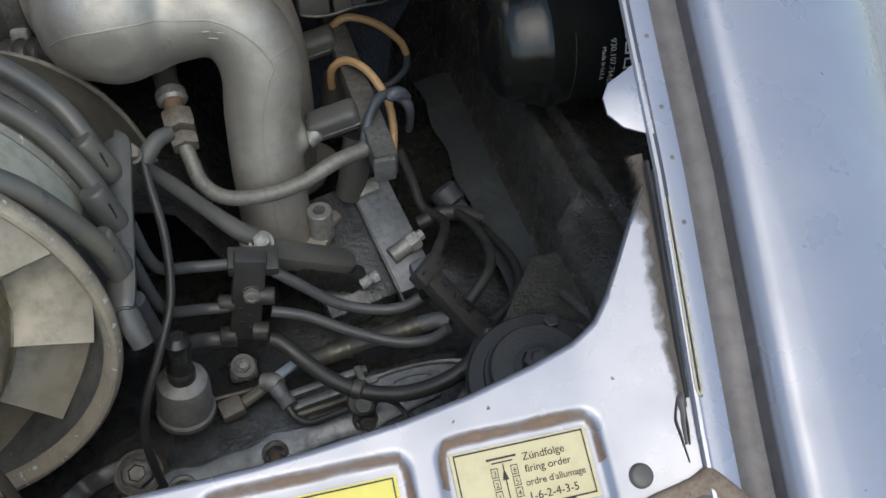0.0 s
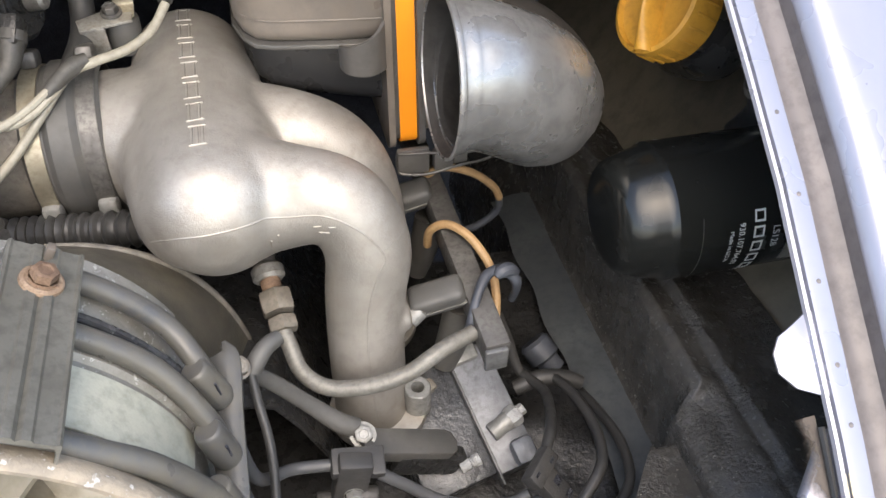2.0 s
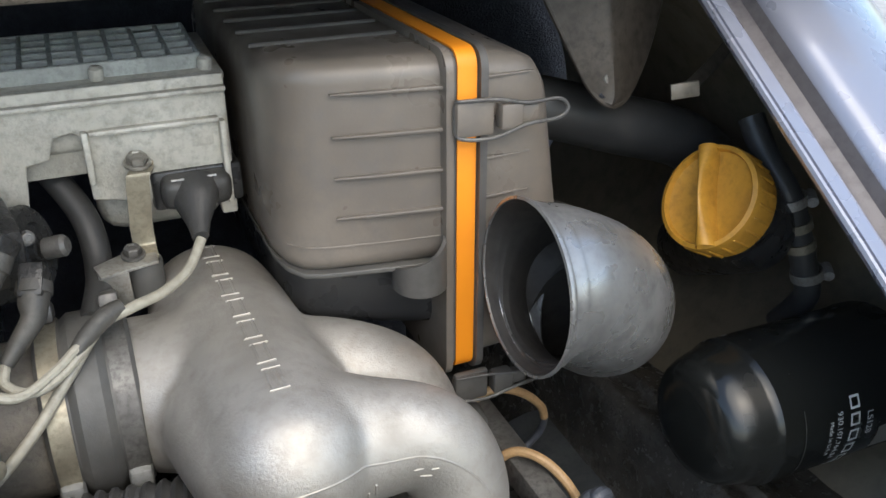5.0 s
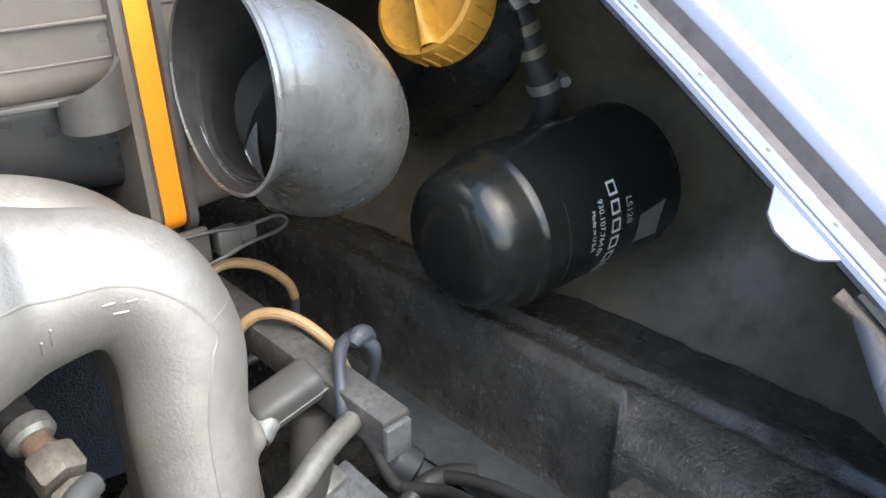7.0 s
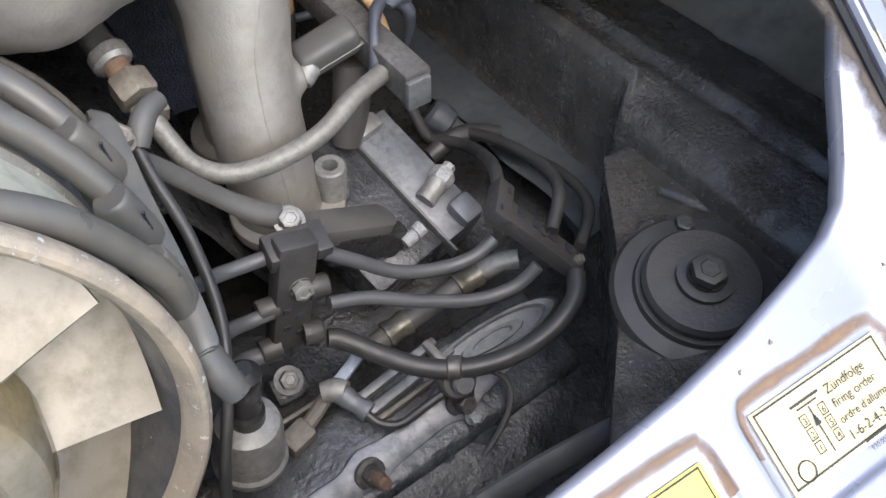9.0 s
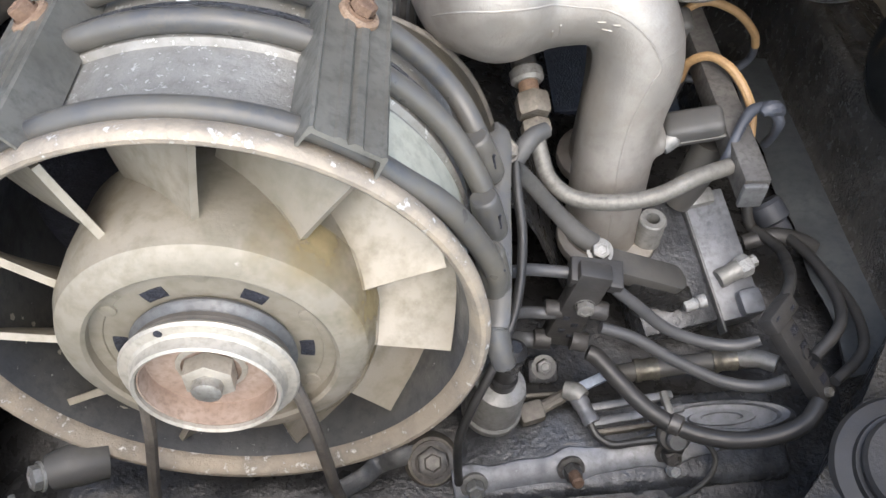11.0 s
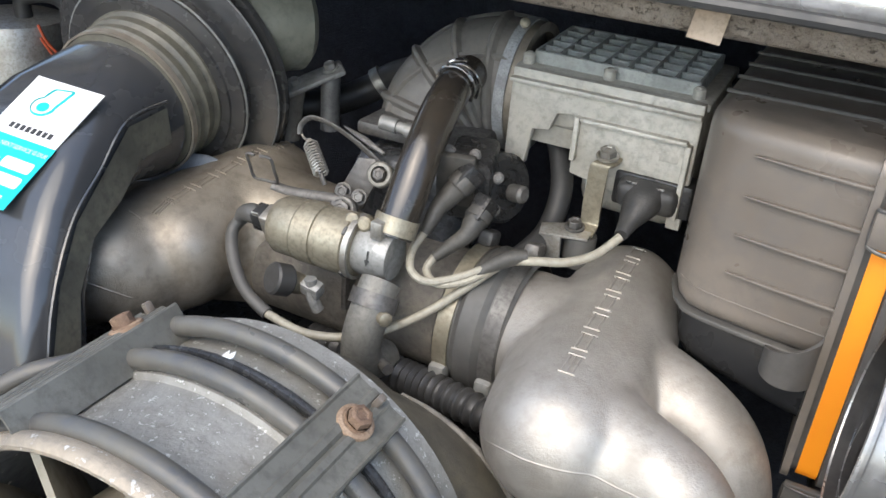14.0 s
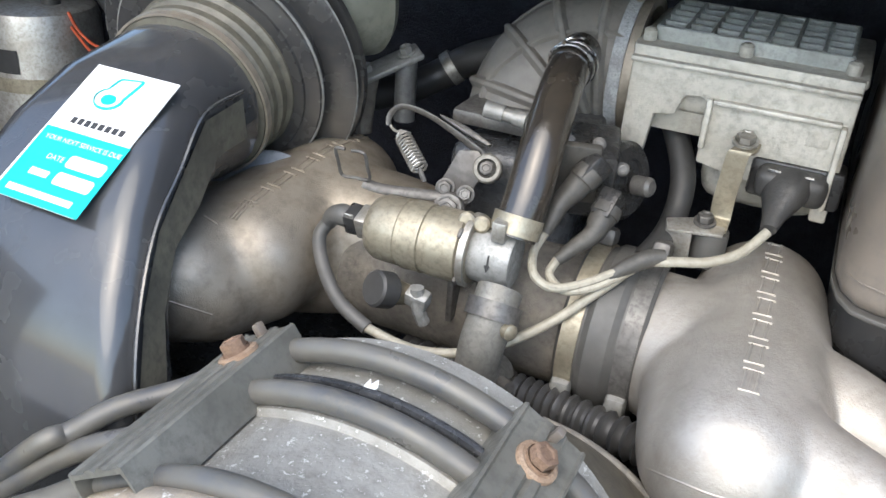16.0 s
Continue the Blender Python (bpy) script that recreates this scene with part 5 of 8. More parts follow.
cb_ = part("clamp_band", lathe([(0.0128, -0.0055), (0.0142, -0.0055), (0.0142, 0.0055), (0.0128, 0.0055)], (-0.1675, 0.578, 0.964), (0.05, 0.45, 0.9), 32, closed=True), BRASSY, bh)
for dx in (-0.017, -0.026):
    part("clamp_screw", lathe([(0, -0.004), (0.0048, -0.004), (0.0048, 0.004), (0.0035, 0.005), (0, 0.005)], (-0.168 + dx, 0.571, 0.963), (0.2, -0.9, 0.3), 14), BRASSY, cb_)
for th in (0.0, 0.008):
    part("spring_clamp", sweep([Vector((-0.1725, 0.658 + th, 1.0337)) + Vector((0.0138 * math.sin(a), -0.004 * math.cos(a), 0.0138 * math.cos(a))) for a in (-2.2, -1.4, -0.6, 0.2, 0.9, 1.6, 2.3)], 0.0011, 8, 5), CHROME, bh)
part("clip_loop", sweep([(-0.177, 0.653, 1.0475), (-0.174, 0.651, 1.051), (-0.169, 0.656, 1.052), (-0.168, 0.662, 1.050), (-0.172, 0.667, 1.0495)], 0.0011, 8, 5), CHROME, bh)

lh = thing("lower_idle_pipe", (-0.17, 0.55, 0.86), "dull steel elbow pipe below the idle valve", "pipe")
part("hose", sweep([(-0.168, 0.564, 0.930), (-0.168, 0.554, 0.918), (-0.170, 0.547, 0.898), (-0.172, 0.552, 0.876), (-0.170, 0.575, 0.865)], 0.0130, 28, 8), PIPE, lh)
lc = part("clamp_band", lathe([(0.0140, -0.005), (0.0156, -0.005), (0.0156, 0.005), (0.0140, 0.005)], (-0.168, 0.556, 0.920), (0.0, 0.6, 0.85), 32, closed=True), STEEL_DARK, lh)
part("clamp_screw", lathe([(0, -0.006), (0.0046, -0.006), (0.0046, 0.005), (0.003, 0.006), (0, 0.006)], (-0.157, 0.548, 0.916), (0.8, -0.5, 0.1), 14), BRASSY, lc)
part("clamp_screw", lathe([(0, -0.004), (0.004, -0.004), (0.004, 0.005), (0, 0.005)], (-0.155, 0.551, 0.878), (0.8, -0.5, 0.1), 14), STEEL_DARK, lc)

vs = thing("vacuum_fitting", (-0.222, 0.55, 0.905), "black capped brass fitting with a steel union", "fitting")
part("cap", lathe([(0.0, 0.0), (0.0095, 0.0), (0.0108, -0.0015), (0.0108, -0.012), (0.0095, -0.0135), (0, -0.0135)], (-0.236, 0.541, 0.921), (-0.45, -0.8, 0.4), 28), RUBBER_BLACK, vs)
part("body", sweep([(-0.232, 0.549, 0.917, 0.0085), (-0.228, 0.556, 0.913, 0.0075), (-0.222, 0.560, 0.911, 0.006)], seg=18, n=5), BRASSY, vs)
part("union", rbox((0.014, 0.010, 0.011), Matrix.Translation((-0.214, 0.555, 0.914)) @ pose(0, 0, 0, 20, 10, 0), 0.002), ALU_DULL, vs)
part("union_arm", sweep([(-0.214, 0.553, 0.922), (-0.213, 0.554, 0.908), (-0.210, 0.556, 0.898)], 0.004, 10, 5), ALU_DULL, vs)
part("bracket", rbox((0.004, 0.02, 0.05), Matrix.Translation((-0.203, 0.585, 0.915)), 0.001), STEEL_DARK, vs)

# ---- throttle linkage ----
tl = thing("throttle_linkage", (-0.24, 0.62, 0.95), "dull steel throttle lever with return spring and roller", "linkage")
tab = sweep([basis((-0.2770, 0.586, 0.9713), (0.05, -0.94, -0.33), (1, 0, 0.03)) @ Vector((x, y, 0)) for x, y in ((0.0015, 0.0108), (0.0096, 0.0104), (0.0098, 0.0), (0.0092, -0.0104), (0.0, -0.0106), (-0.0094, -0.0104), (-0.0098, 0.0), (-0.0094, 0.0104), (-0.003, 0.0108))], 0.0011, 8, 3)
part("square_tab", tab, STEEL_DARK, tl)
part("tab_arm", sweep([(-0.2715, 0.5895, 0.9595), (-0.262, 0.5915, 0.9575), (-0.245, 0.594, 0.958), (-0.214, 0.600, 0.960)], 0.0034, 8, 5, flat=0.4), STEEL_DARK, tl)
part("lever", sweep([(-0.2755, 0.6265, 0.984, 0.0016), (-0.2755, 0.628, 0.990, 0.0020), (-0.2710, 0.6295, 0.9955, 0.0023), (-0.2640, 0.6305, 0.9972, 0.0026), (-0.250, 0.6315, 0.9945, 0.0028), (-0.232, 0.632, 0.987, 0.0032), (-0.212, 0.628, 0.979, 0.0042), (-0.204, 0.622, 0.976, 0.0052)], seg=12, n=6, flat=0.35), STEEL_DARK, tl)
coil = []
for k in range(100):
    a, f = k * 0.78, k / 99
    c = Vector((-0.2645, 0.6225, 0.983)).lerp(Vector((-0.240, 0.602, 0.9715)), f)
    m = basis(c, (0.0245, -0.0205, -0.0115))
    rr = 0.0050 * min(1, 0.25 + 5 * f)
    coil.append(m @ Vector((rr * math.cos(a), rr * math.sin(a), 0)))
spr = part("spring", sweep(coil, 0.00075, 6, 1), STEEL, tl)
part("spring_hook", sweep([(-0.2645, 0.6235, 0.984), (-0.2695, 0.626, 0.9815), (-0.2745, 0.628, 0.9835), (-0.2765, 0.629, 0.989), (-0.2735, 0.6295, 0.9945)], 0.0009, 8, 6), STEEL, spr)
part("spring_hook", sweep([(-0.240, 0.602, 0.9715), (-0.2375, 0.600, 0.969), (-0.2355, 0.5995, 0.9655)], 0.0016, 8, 4), STEEL_DARK, spr)
rol = part("roller", lathe([(0.0052, 0.0015), (0.0058, 0.004), (0.0078, 0.004), (0.0088, 0.003), (0.0088, -0.004), (0, -0.004), (0, 0.0015)], (-0.2025, 0.6165, 0.9755), (0.2, -0.85, 0.45), 32), PIPE, tl)
part("roller_bolt", bolt((-0.2025, 0.615, 0.9763), (0.2, -0.85, 0.45), 0.0042, 0.004, 1.0), STEEL_DARK, rol)
part("link_plate", prism([(-0.010, -0.004), (0.012, -0.006), (0.016, 0.008), (0.022, 0.022), (0.014, 0.030), (0.002, 0.028), (-0.004, 0.012)], 0.003, basis((-0.2265, 0.617, 0.953), (0.1, -1, 0.3), (1, 0, 0)), 0.0006), STEEL_DARK, tl)
for p, r in (((-0.2085, 0.6005, 0.9635), 0.0040), ((-0.214, 0.588, 0.958), 0.0062), ((-0.2235, 0.604, 0.9625), 0.0044)):
    part("link_bolt", bolt(p, (0.2, -0.9, 0.4), r, 0.005, 1.35), STEEL_DARK, tl)
part("clevis", lathe([(0, -0.006), (0.0085, -0.006), (0.0095, -0.004), (0.0095, 0.001), (0.0075, 0.003), (0, 0.003)], (-0.2145, 0.590, 0.956), (0.2, -0.9, 0.4), 24), STEEL_DARK, tl)
part("barrel", lathe([(0, 0), (0.0052, 0), (0.0052, 0.012), (0.004, 0.012), (0.004, 0.018), (0.0052, 0.018), (0.0052, 0.026), (0, 0.026)], (-0.215, 0.636, 1.005), (1, 0.1, -0.12), 16), ALU_DULL, tl)
part("wedge_plate", prism([(-0.014, 0.005), (0.006, 0.001), (0.026, -0.007), (0.024, -0.009), (0.004, -0.003), (-0.012, 0.003)], 0.004, basis((-0.231, 0.634, 0.990), (0, -0.7, 0.7), (1, 0, 0)), 0.001), STEEL_DARK, tl)

# throttle switch with two boots
ts = thing("throttle_switch", (-0.14, 0.64, 0.95), "dusty black throttle switch with two cable boots", "switch")
part("disc", lathe([(0, -0.012), (0.022, -0.012), (0.024, -0.008), (0.024, 0.002), (0.021, 0.005), (0.014, 0.0055), (0.013, 0.0035), (0.008, 0.0035), (0.0075, 0.007), (0, 0.007)], (-0.130, 0.655, 0.972), (0.9, -0.35, 0.2), 36), OILY, ts)
part("housing", rbox((0.030, 0.036, 0.046), Matrix.Translation((-0.148, 0.645, 0.978)) @ pose(0, 0, 0, 15, 0, 15), 0.004), OILY, ts)
part("cover", rbox((0.026, 0.006, 0.040), Matrix.Translation((-0.151, 0.625, 0.983)) @ pose(0, 0, 0, 15, 0, 15), 0.002), BOOT, ts)
for dx, dz in ((-0.160, 0.998), (-0.142, 1.000), (-0.128, 0.985), (-0.128, 0.962)):
    part("cover_screw", bolt((dx, 0.632 if dx < -0.13 else 0.640, dz), (0.3, -0.9, 0.3), 0.0034, 0.003, 1.2), STEEL_DARK, ts)
part("spindle", lathe([(0, 0), (0.006, 0), (0.006, 0.010), (0.004, 0.012), (0, 0.012)], (-0.121, 0.650, 0.973), (0.9, -0.35, 0.2), 16), STEEL_DARK, ts)
for a, b, c in (((-0.141, 0.620, 0.988), (-0.1525, 0.606, 0.970), (-0.156, 0.595, 0.955)), ((-0.1275, 0.618, 0.970), (-0.131, 0.605, 0.957), (-0.146, 0.592, 0.942))):
    bt = part("boot", sweep([(*a, 0.0086), (*Vector(a).lerp(Vector(b), 0.3), 0.0088), (*Vector(a).lerp(Vector(b), 0.36), 0.0078), (*Vector(a).lerp(Vector(b), 0.6), 0.0072), (*b, 0.0058), (*Vector(b).lerp(Vector(c), 0.6), 0.0046), (*c, 0.0036)], seg=18, n=5), BOOT, ts)
    part("plug", rbox((0.015, 0.0125, 0.018), basis(a, Vector(a) - Vector(b)), 0.002), OILY, bt)

# cream cables
cab = [(-0.0425, 0.642, 0.967), (-0.053, 0.628, 0.957), (-0.068, 0.617, 0.952), (-0.086, 0.608, 0.951), (-0.102, 0.602, 0.947), (-0.120, 0.589, 0.930), (-0.143, 0.570, 0.910), (-0.172, 0.549, 0.896), (-0.205, 0.537, 0.892), (-0.238, 0.536, 0.897)]
single("sensor_cable", sweep(cab, 0.0029, 12, 8), WIRE_CREAM, "cream-grey sheathed cable looping under the idle valve", "cable", group="sensor cables")
single("cable_sleeve", sweep([(-0.236, 0.536, 0.8965), (-0.258, 0.541, 0.905), (-0.277, 0.553, 0.918), (-0.287, 0.565, 0.929), (-0.284, 0.5705, 0.937)], 0.0043, 12, 8), RUBBER, "dark rubber sleeve over the sensor cable", "cable", group="sensor cables")
single("sensor_cable", sweep([(-0.156, 0.595, 0.955), (-0.158, 0.584, 0.946), (-0.152, 0.573, 0.939), (-0.140, 0.573, 0.935), (-0.124, 0.585, 0.938), (-0.107, 0.599, 0.946), (-0.095, 0.607, 0.950)], 0.0026, 10, 8), WIRE_CREAM, "cream-grey sheathed cable from the throttle switch", "cable", group="sensor cables")
single("sensor_cable", sweep([(-0.146, 0.592, 0.942), (-0.147, 0.584, 0.936), (-0.136, 0.577, 0.933), (-0.122, 0.585, 0.935), (-0.105, 0.600, 0.944)], 0.0026, 10, 8), WIRE_CREAM, "cream-grey sheathed cable from the throttle switch", "cable", group="sensor cables")
single("cable_sheath", sweep([(-0.116, 0.5925, 0.9395, 0.0036), (-0.108, 0.599, 0.9455, 0.0048), (-0.098, 0.605, 0.951, 0.0052), (-0.090, 0.609, 0.9525, 0.0042)], seg=14, n=5), BOOT, "weathered rubber sheath joining the sensor cables", "cable")
single("vent_pipe", sweep([(-0.135, 0.735, 1.02), (-0.118, 0.715, 0.998), (-0.100, 0.69, 0.970), (-0.098, 0.665, 0.945), (-0.105, 0.63, 0.935)], 0.0078, 18, 8), RUBBER_BLACK, "black rubber vent hose", "hose")

# bracket of the air flow meter
ab = thing("meter_bracket", (-0.08, 0.66, 0.93), "yellow passivated steel strap bracket with bolts", "bracket")
part("strap", grid(lambda u, v: Vector((-0.0775 + 0.0125 * u, 0, 0)) + Vector(spline([(0.006, 0.682, 1.0035), (0.006, 0.674, 1.003), (0.004, 0.6665, 1.0022), (0.002, 0.6645, 0.9995), (0.001, 0.6665, 0.985), (0, 0.669, 0.970), (0, 0.6705, 0.9585), (0, 0.6685, 0.9555), (0, 0.660, 0.9535)], 4)[int(v * 32)]), 2, 32, thick=0.002), BRASSY, ab)
part("lower_plate", prism([(0.0105, -0.006), (0.0105, 0.009), (-0.004, 0.009), (-0.024, -0.001), (-0.021, -0.013)], 0.0022, basis((-0.0765, 0.6605, 0.9515), (0, -0.15, 1), (1, 0, 0)), 0.0005), STEEL, ab)
part("tab", rbox((0.0165, 0.0022, 0.022), Matrix.Translation((-0.0905, 0.6525, 0.9405)) @ pose(0, 0, 0, 8, 0, -12), 0.001), STEEL, ab)
part("bolt", bolt((-0.0675, 0.6735, 1.0045), (0, -0.25, 1), 0.0056, 0.006, 1.35), STEEL, ab)
part("bolt", bolt((-0.0785, 0.663, 0.9545), (0, -0.2, 1), 0.0048, 0.006, 1.4), STEEL_DARK, ab)
part("rubber_block", lathe([(0, 0), (0.0105, 0), (0.011, 0.002), (0.011, 0.020), (0.0105, 0.022), (0, 0.022)], (-0.074, 0.665, 0.928), (0, 0, 1), 24), RUBBER, ab)
ac = thing("meter_connector", (-0.04, 0.66, 0.95), "dusty black rubber connector boot under the meter", "connector")
part("socket", rbox((0.052, 0.022, 0.024), Matrix.Translation((-0.036, 0.688, 0.984)), 0.003), PLASTIC_BLACK, ac)
part("boot", rbox((0.040, 0.016, 0.020), Matrix.Translation((-0.0375, 0.6755, 0.984)) @ pose(0, 0, 0, 18, 0, 0), 0.006, 3), CLAMP, ac)
part("boot_neck", sweep([(-0.0385, 0.676, 0.984, 0.0150), (-0.0395, 0.668, 0.9805, 0.0138), (-0.0405, 0.660, 0.9765, 0.0105), (-0.0415, 0.652, 0.9725, 0.0072), (-0.0425, 0.643, 0.968, 0.0050)], seg=20, n=5, flat=0.85), CLAMP, ac)
for dx in (-0.048, -0.030):
    part("wire_clip", rbox((0.007, 0.001, 0.001), Matrix.Translation((dx, 0.668, 0.9935)), 0), CHROME, ac)

# corrugated drain hose behind the fan
single("corrugated_hose", sweep([(-0.235, 0.59, 0.848), (-0.165, 0.574, 0.858), (-0.12, 0.565, 0.862), (-0.07, 0.553, 0.866)], 0.0105, 18, 30, wave=0.0016, waves=22), RUBBER_BLACK, "black corrugated plastic hose", "hose")

# ---- blower duct with sticker ----
def ring_rr(c, d, w, h, r, n=6):
    """A rounded rectangle round c, across the direction d, w wide and h high."""
    d = Vector(d).normalized()
    ex = Vector((1, 0, 0))
    ex = (ex - d * ex.dot(d)).normalized()
    up = ex.cross(d)
    pts = []
    for sx, sz, a0 in ((1, 1, 0), (-1, 1, 90), (-1, -1, 180), (1, -1, 270)):
        for k in range(n + 1):
            a = radians(a0 + 90 * k / n)
            pts.append(Vector(c) + ex * (sx * (w / 2 - r) + r * math.cos(a)) + up * (sz * (h / 2 - r) + r * math.sin(a)))
    return pts


duct = thing("blower_duct", (-0.37, 0.46, 0.70), "glossy black moulded plastic blower duct", "duct")
def front(d):
    d = Vector(d).normalized()
    return Vector((0, d.z, -d.y))


SECS = [((-0.402, 0.592, 0.985), (0, -1, 0), 0.106, 0.106, 0.052, 0.106), ((-0.401, 0.575, 0.982), (0, -1, -0.1), 0.108, 0.104, 0.046, 0.098), ((-0.400, 0.545, 0.970), (0, -0.95, -0.31), 0.112, 0.100, 0.028, 0.072),
        ((-0.394, 0.515, 0.957), (0, -0.88, -0.48), 0.118, 0.095, 0.020, 0.055), ((-0.387, 0.487, 0.941), (0, -0.8, -0.6), 0.125, 0.090, 0.016, 0.048), ((-0.380, 0.465, 0.918), (0, -0.62, -0.78), 0.134, 0.086, 0.015, 0.047),
        ((-0.376, 0.450, 0.890), (0, -0.38, -0.92), 0.144, 0.084, 0.014, 0.050), ((-0.372, 0.440, 0.85), (0, -0.15, -1), 0.154, 0.082, 0.014, 0.050), ((-0.370, 0.436, 0.80), (0, 0, -1), 0.158, 0.082, 0.014, 0.050), ((-0.370, 0.436, 0.68), (0, 0, -1), 0.158, 0.082, 0.014, 0.05)]
secs = [(Vector(c) + front(d) * (h - h2) / 2, d, w, h2, r) for c, d, w, h, r, h2 in SECS]
part("shell", loft([ring_rr(*s_) for s_ in secs]), DUCT, duct, angle=50)
fl_ = []
for (c, d, w, h, r), back in zip(secs[1:8], (0.028, 0.015, 0.018, 0.014, 0.012, 0.012, 0.012)):
    d = Vector(d).normalized()
    fl_.append(Vector(c) + Vector((w / 2 + 0.0012, 0, 0)) + front(d) * (h / 2 - back))
part("seam_flange", sweep([(*p, 0.0022) for p in fl_], seg=8, n=6, flat=0.6), DUCT, duct)
b_ = bmesh.new()
rows_ = []
for (c, d, w, h, r), p in zip(secs[1:8], fl_):
    f = front(d)
    rows_.append([b_.verts.new(p - f * (0.004 + min(h - 0.030, 0.026) * k / 4)) for k in range(5)])
for a_, c_ in zip(rows_, rows_[1:]):
    for k in range(4):
        b_.faces.new((a_[k], a_[k + 1], c_[k + 1], c_[k]))
part("side_skin", b_, DUCT_SIDE, duct, "dusty olive side of the duct")

S0, SX, SY = Vector((-0.412, 0.529, 1.0202)), Vector((0.0595, -0.001, -0.0005)), Vector((0.0005, -0.0825, -0.0478))
SN = SX.cross(-SY).normalized()
st = thing("service_sticker", S0 + SY, "white and teal paper service sticker on the duct", "sticker")


def stick(name, x0, y0, x1, y1, material, lift=0.0, parent=None, r=0.0):
    poly = [(x0, y0), (x1, y0), (x1, y1), (x0, y1)] if not r else [(cx + r * math.cos(radians(a)), cy + r * math.sin(radians(a))) for cx, cy, a0 in ((x1 - r, y0 + r, 270), (x1 - r, y1 - r, 0), (x0 + r, y1 - r, 90), (x0 + r, y0 + r, 180)) for a in range(a0, a0 + 91, 15)]
    b = bmesh.new()
    f = b.faces.new([b.verts.new(S0 + SX * x + SY * y + SN * (0.0006 + lift)) for x, y in poly])
    return part(name, b, material, parent or st)


paper = part("paper", prism([(0, 0), (SX.length, 0), (SX.length, -SY.length), (0, -SY.length)], 0.0006, basis(S0, SN, SX), 0), WHITE, st)
stick("teal_field", 0, 0.50, 1, 1, TEAL, 0.0002, paper)
stick("form_field", 0.50, 0.645, 0.93, 0.73, WHITE, 0.0004, paper, 0.03)
stick("form_field", 0.50, 0.765, 0.93, 0.85, WHITE, 0.0004, paper, 0.03)


def stick_word(text, x, y, size, material):
    cu = bpy.data.curves.new("scratch", "FONT")
    cu.body, cu.size = text, size
    ob = new("scratch", cu)
    me = bpy.data.meshes.new_from_object(ob.evaluated_get(bpy.context.evaluated_depsgraph_get()))
    bpy.data.objects.remove(ob)
    b = bmesh.new()
    b.from_mesh(me)
    bpy.data.meshes.remove(me)
    ux, uy = SX.normalized(), -SY.normalized()
    for v in b.verts:
        v.co = S0 + SX * x + SY * y + ux * v.co.x + uy * v.co.y + SN * 0.0012
    part("print", b, material, paper)


stick_word("YOUR NEXT SERVICE IS DUE", 0.08, 0.585, 0.0042, WHITE)
stick_word("DATE", 0.26, 0.71, 0.0048, WHITE)
stick("print_bar", 0.20, 0.785, 0.42, 0.83, WHITE, 0.0004, paper)
stick("print_bar", 0.10, 0.915, 0.86, 0.955, WHITE, 0.0004, paper)
for k in range(8):
    stick("print_bar", 0.20 + 0.082 * k, 0.40, 0.20 + 0.082 * k + 0.058, 0.445, INK, 0.0002, paper)
# drop-shaped emblem
drop_c = [(0.405 + 0.165 * math.sin(a), 0.222 + 0.078 * math.cos(a)) for a in (radians(d) for d in range(-150, 101, 10))]
ring_ = [S0 + SX * x + SY * y + SN * 0.0009 for x, y in drop_c + [(0.605, 0.13), (0.634, 0.056), (0.60, 0.050), (0.42, 0.066), (0.385, 0.073), (0.36, 0.10)]]
part("emblem", sweep([(*p, 0.0011) for p in ring_], seg=6, n=2, closed=True, flat=0.3), TEAL, paper)
dot = bmesh.new()
dot.faces.new([dot.verts.new(S0 + SX * (0.405 + 0.085 * math.sin(a)) + SY * (0.228 + 0.040 * math.cos(a)) + SN * 0.0009) for a in (2 * math.pi * k / 20 for k in range(20))])
part("emblem", dot, TEAL, paper)

# corrugated blower hose, flange discs, motor
bl = thing("heater_blower", (-0.41, 0.68, 0.90), "black sheet metal heater blower with round flange and motor", "blower")
part("hose", lathe([(0.050, 0.0), (0.055, 0.001), (0.0555, 0.006), (0.0535, 0.008), (0.0565, 0.011), (0.0565, 0.016), (0.0545, 0.018), (0.0575, 0.021), (0.0575, 0.027), (0.0555, 0.029), (0.059, 0.032), (0.059, 0.040)], (-0.402, 0.588, 0.986), (-0.12, 1, 0.22), 64), DUCT_SIDE, bl, "ribbed dusty hose")
part("hose_band", lathe([(0.0556, 0.001), (0.0572, 0.001), (0.0572, 0.006), (0.0556, 0.006)], (-0.402, 0.588, 0.986), (-0.12, 1, 0.22), 64, closed=True), ALU_BROWN, bl)
BD = Vector((-0.12, 1, 0.22)).normalized()
BC = Vector((-0.402, 0.588, 0.986)) + BD * 0.034
part("flange_disc", lathe([(0, 0), (0.066, 0), (0.0665, 0.002), (0.076, 0.004), (0.0775, 0.008), (0.0745, 0.011), (0.0745, 0.016), (0.093, 0.0175), (0.0958, 0.0185), (0.0955, 0.021), (0.092, 0.022), (0, 0.022)], BC, BD, 80), ENAMEL, bl)
# Thin pale rings stand for the highlights along the glossy disc edges.
for r, h in ((0.0772, 0.0062), (0.0957, 0.0196)):
    part("highlight_rim", sweep([BC + basis((0, 0, 0), BD) @ Vector((r * math.cos(a), r * math.sin(a), h)) for a in (2 * math.pi * k / 64 for k in range(64))], 0.0009, 6, 1, closed=True), ALU_DULL, bl, "bright ring painting the edge highlight")
part("fan_case", lathe([(0, 0.026), (0.086, 0.026), (0.0965, 0.029), (0.0975, 0.033), (0.094, 0.038), (0.080, 0.044), (0.070, 0.060), (0, 0.060)], BC, BD, 80), ENAMEL, bl)
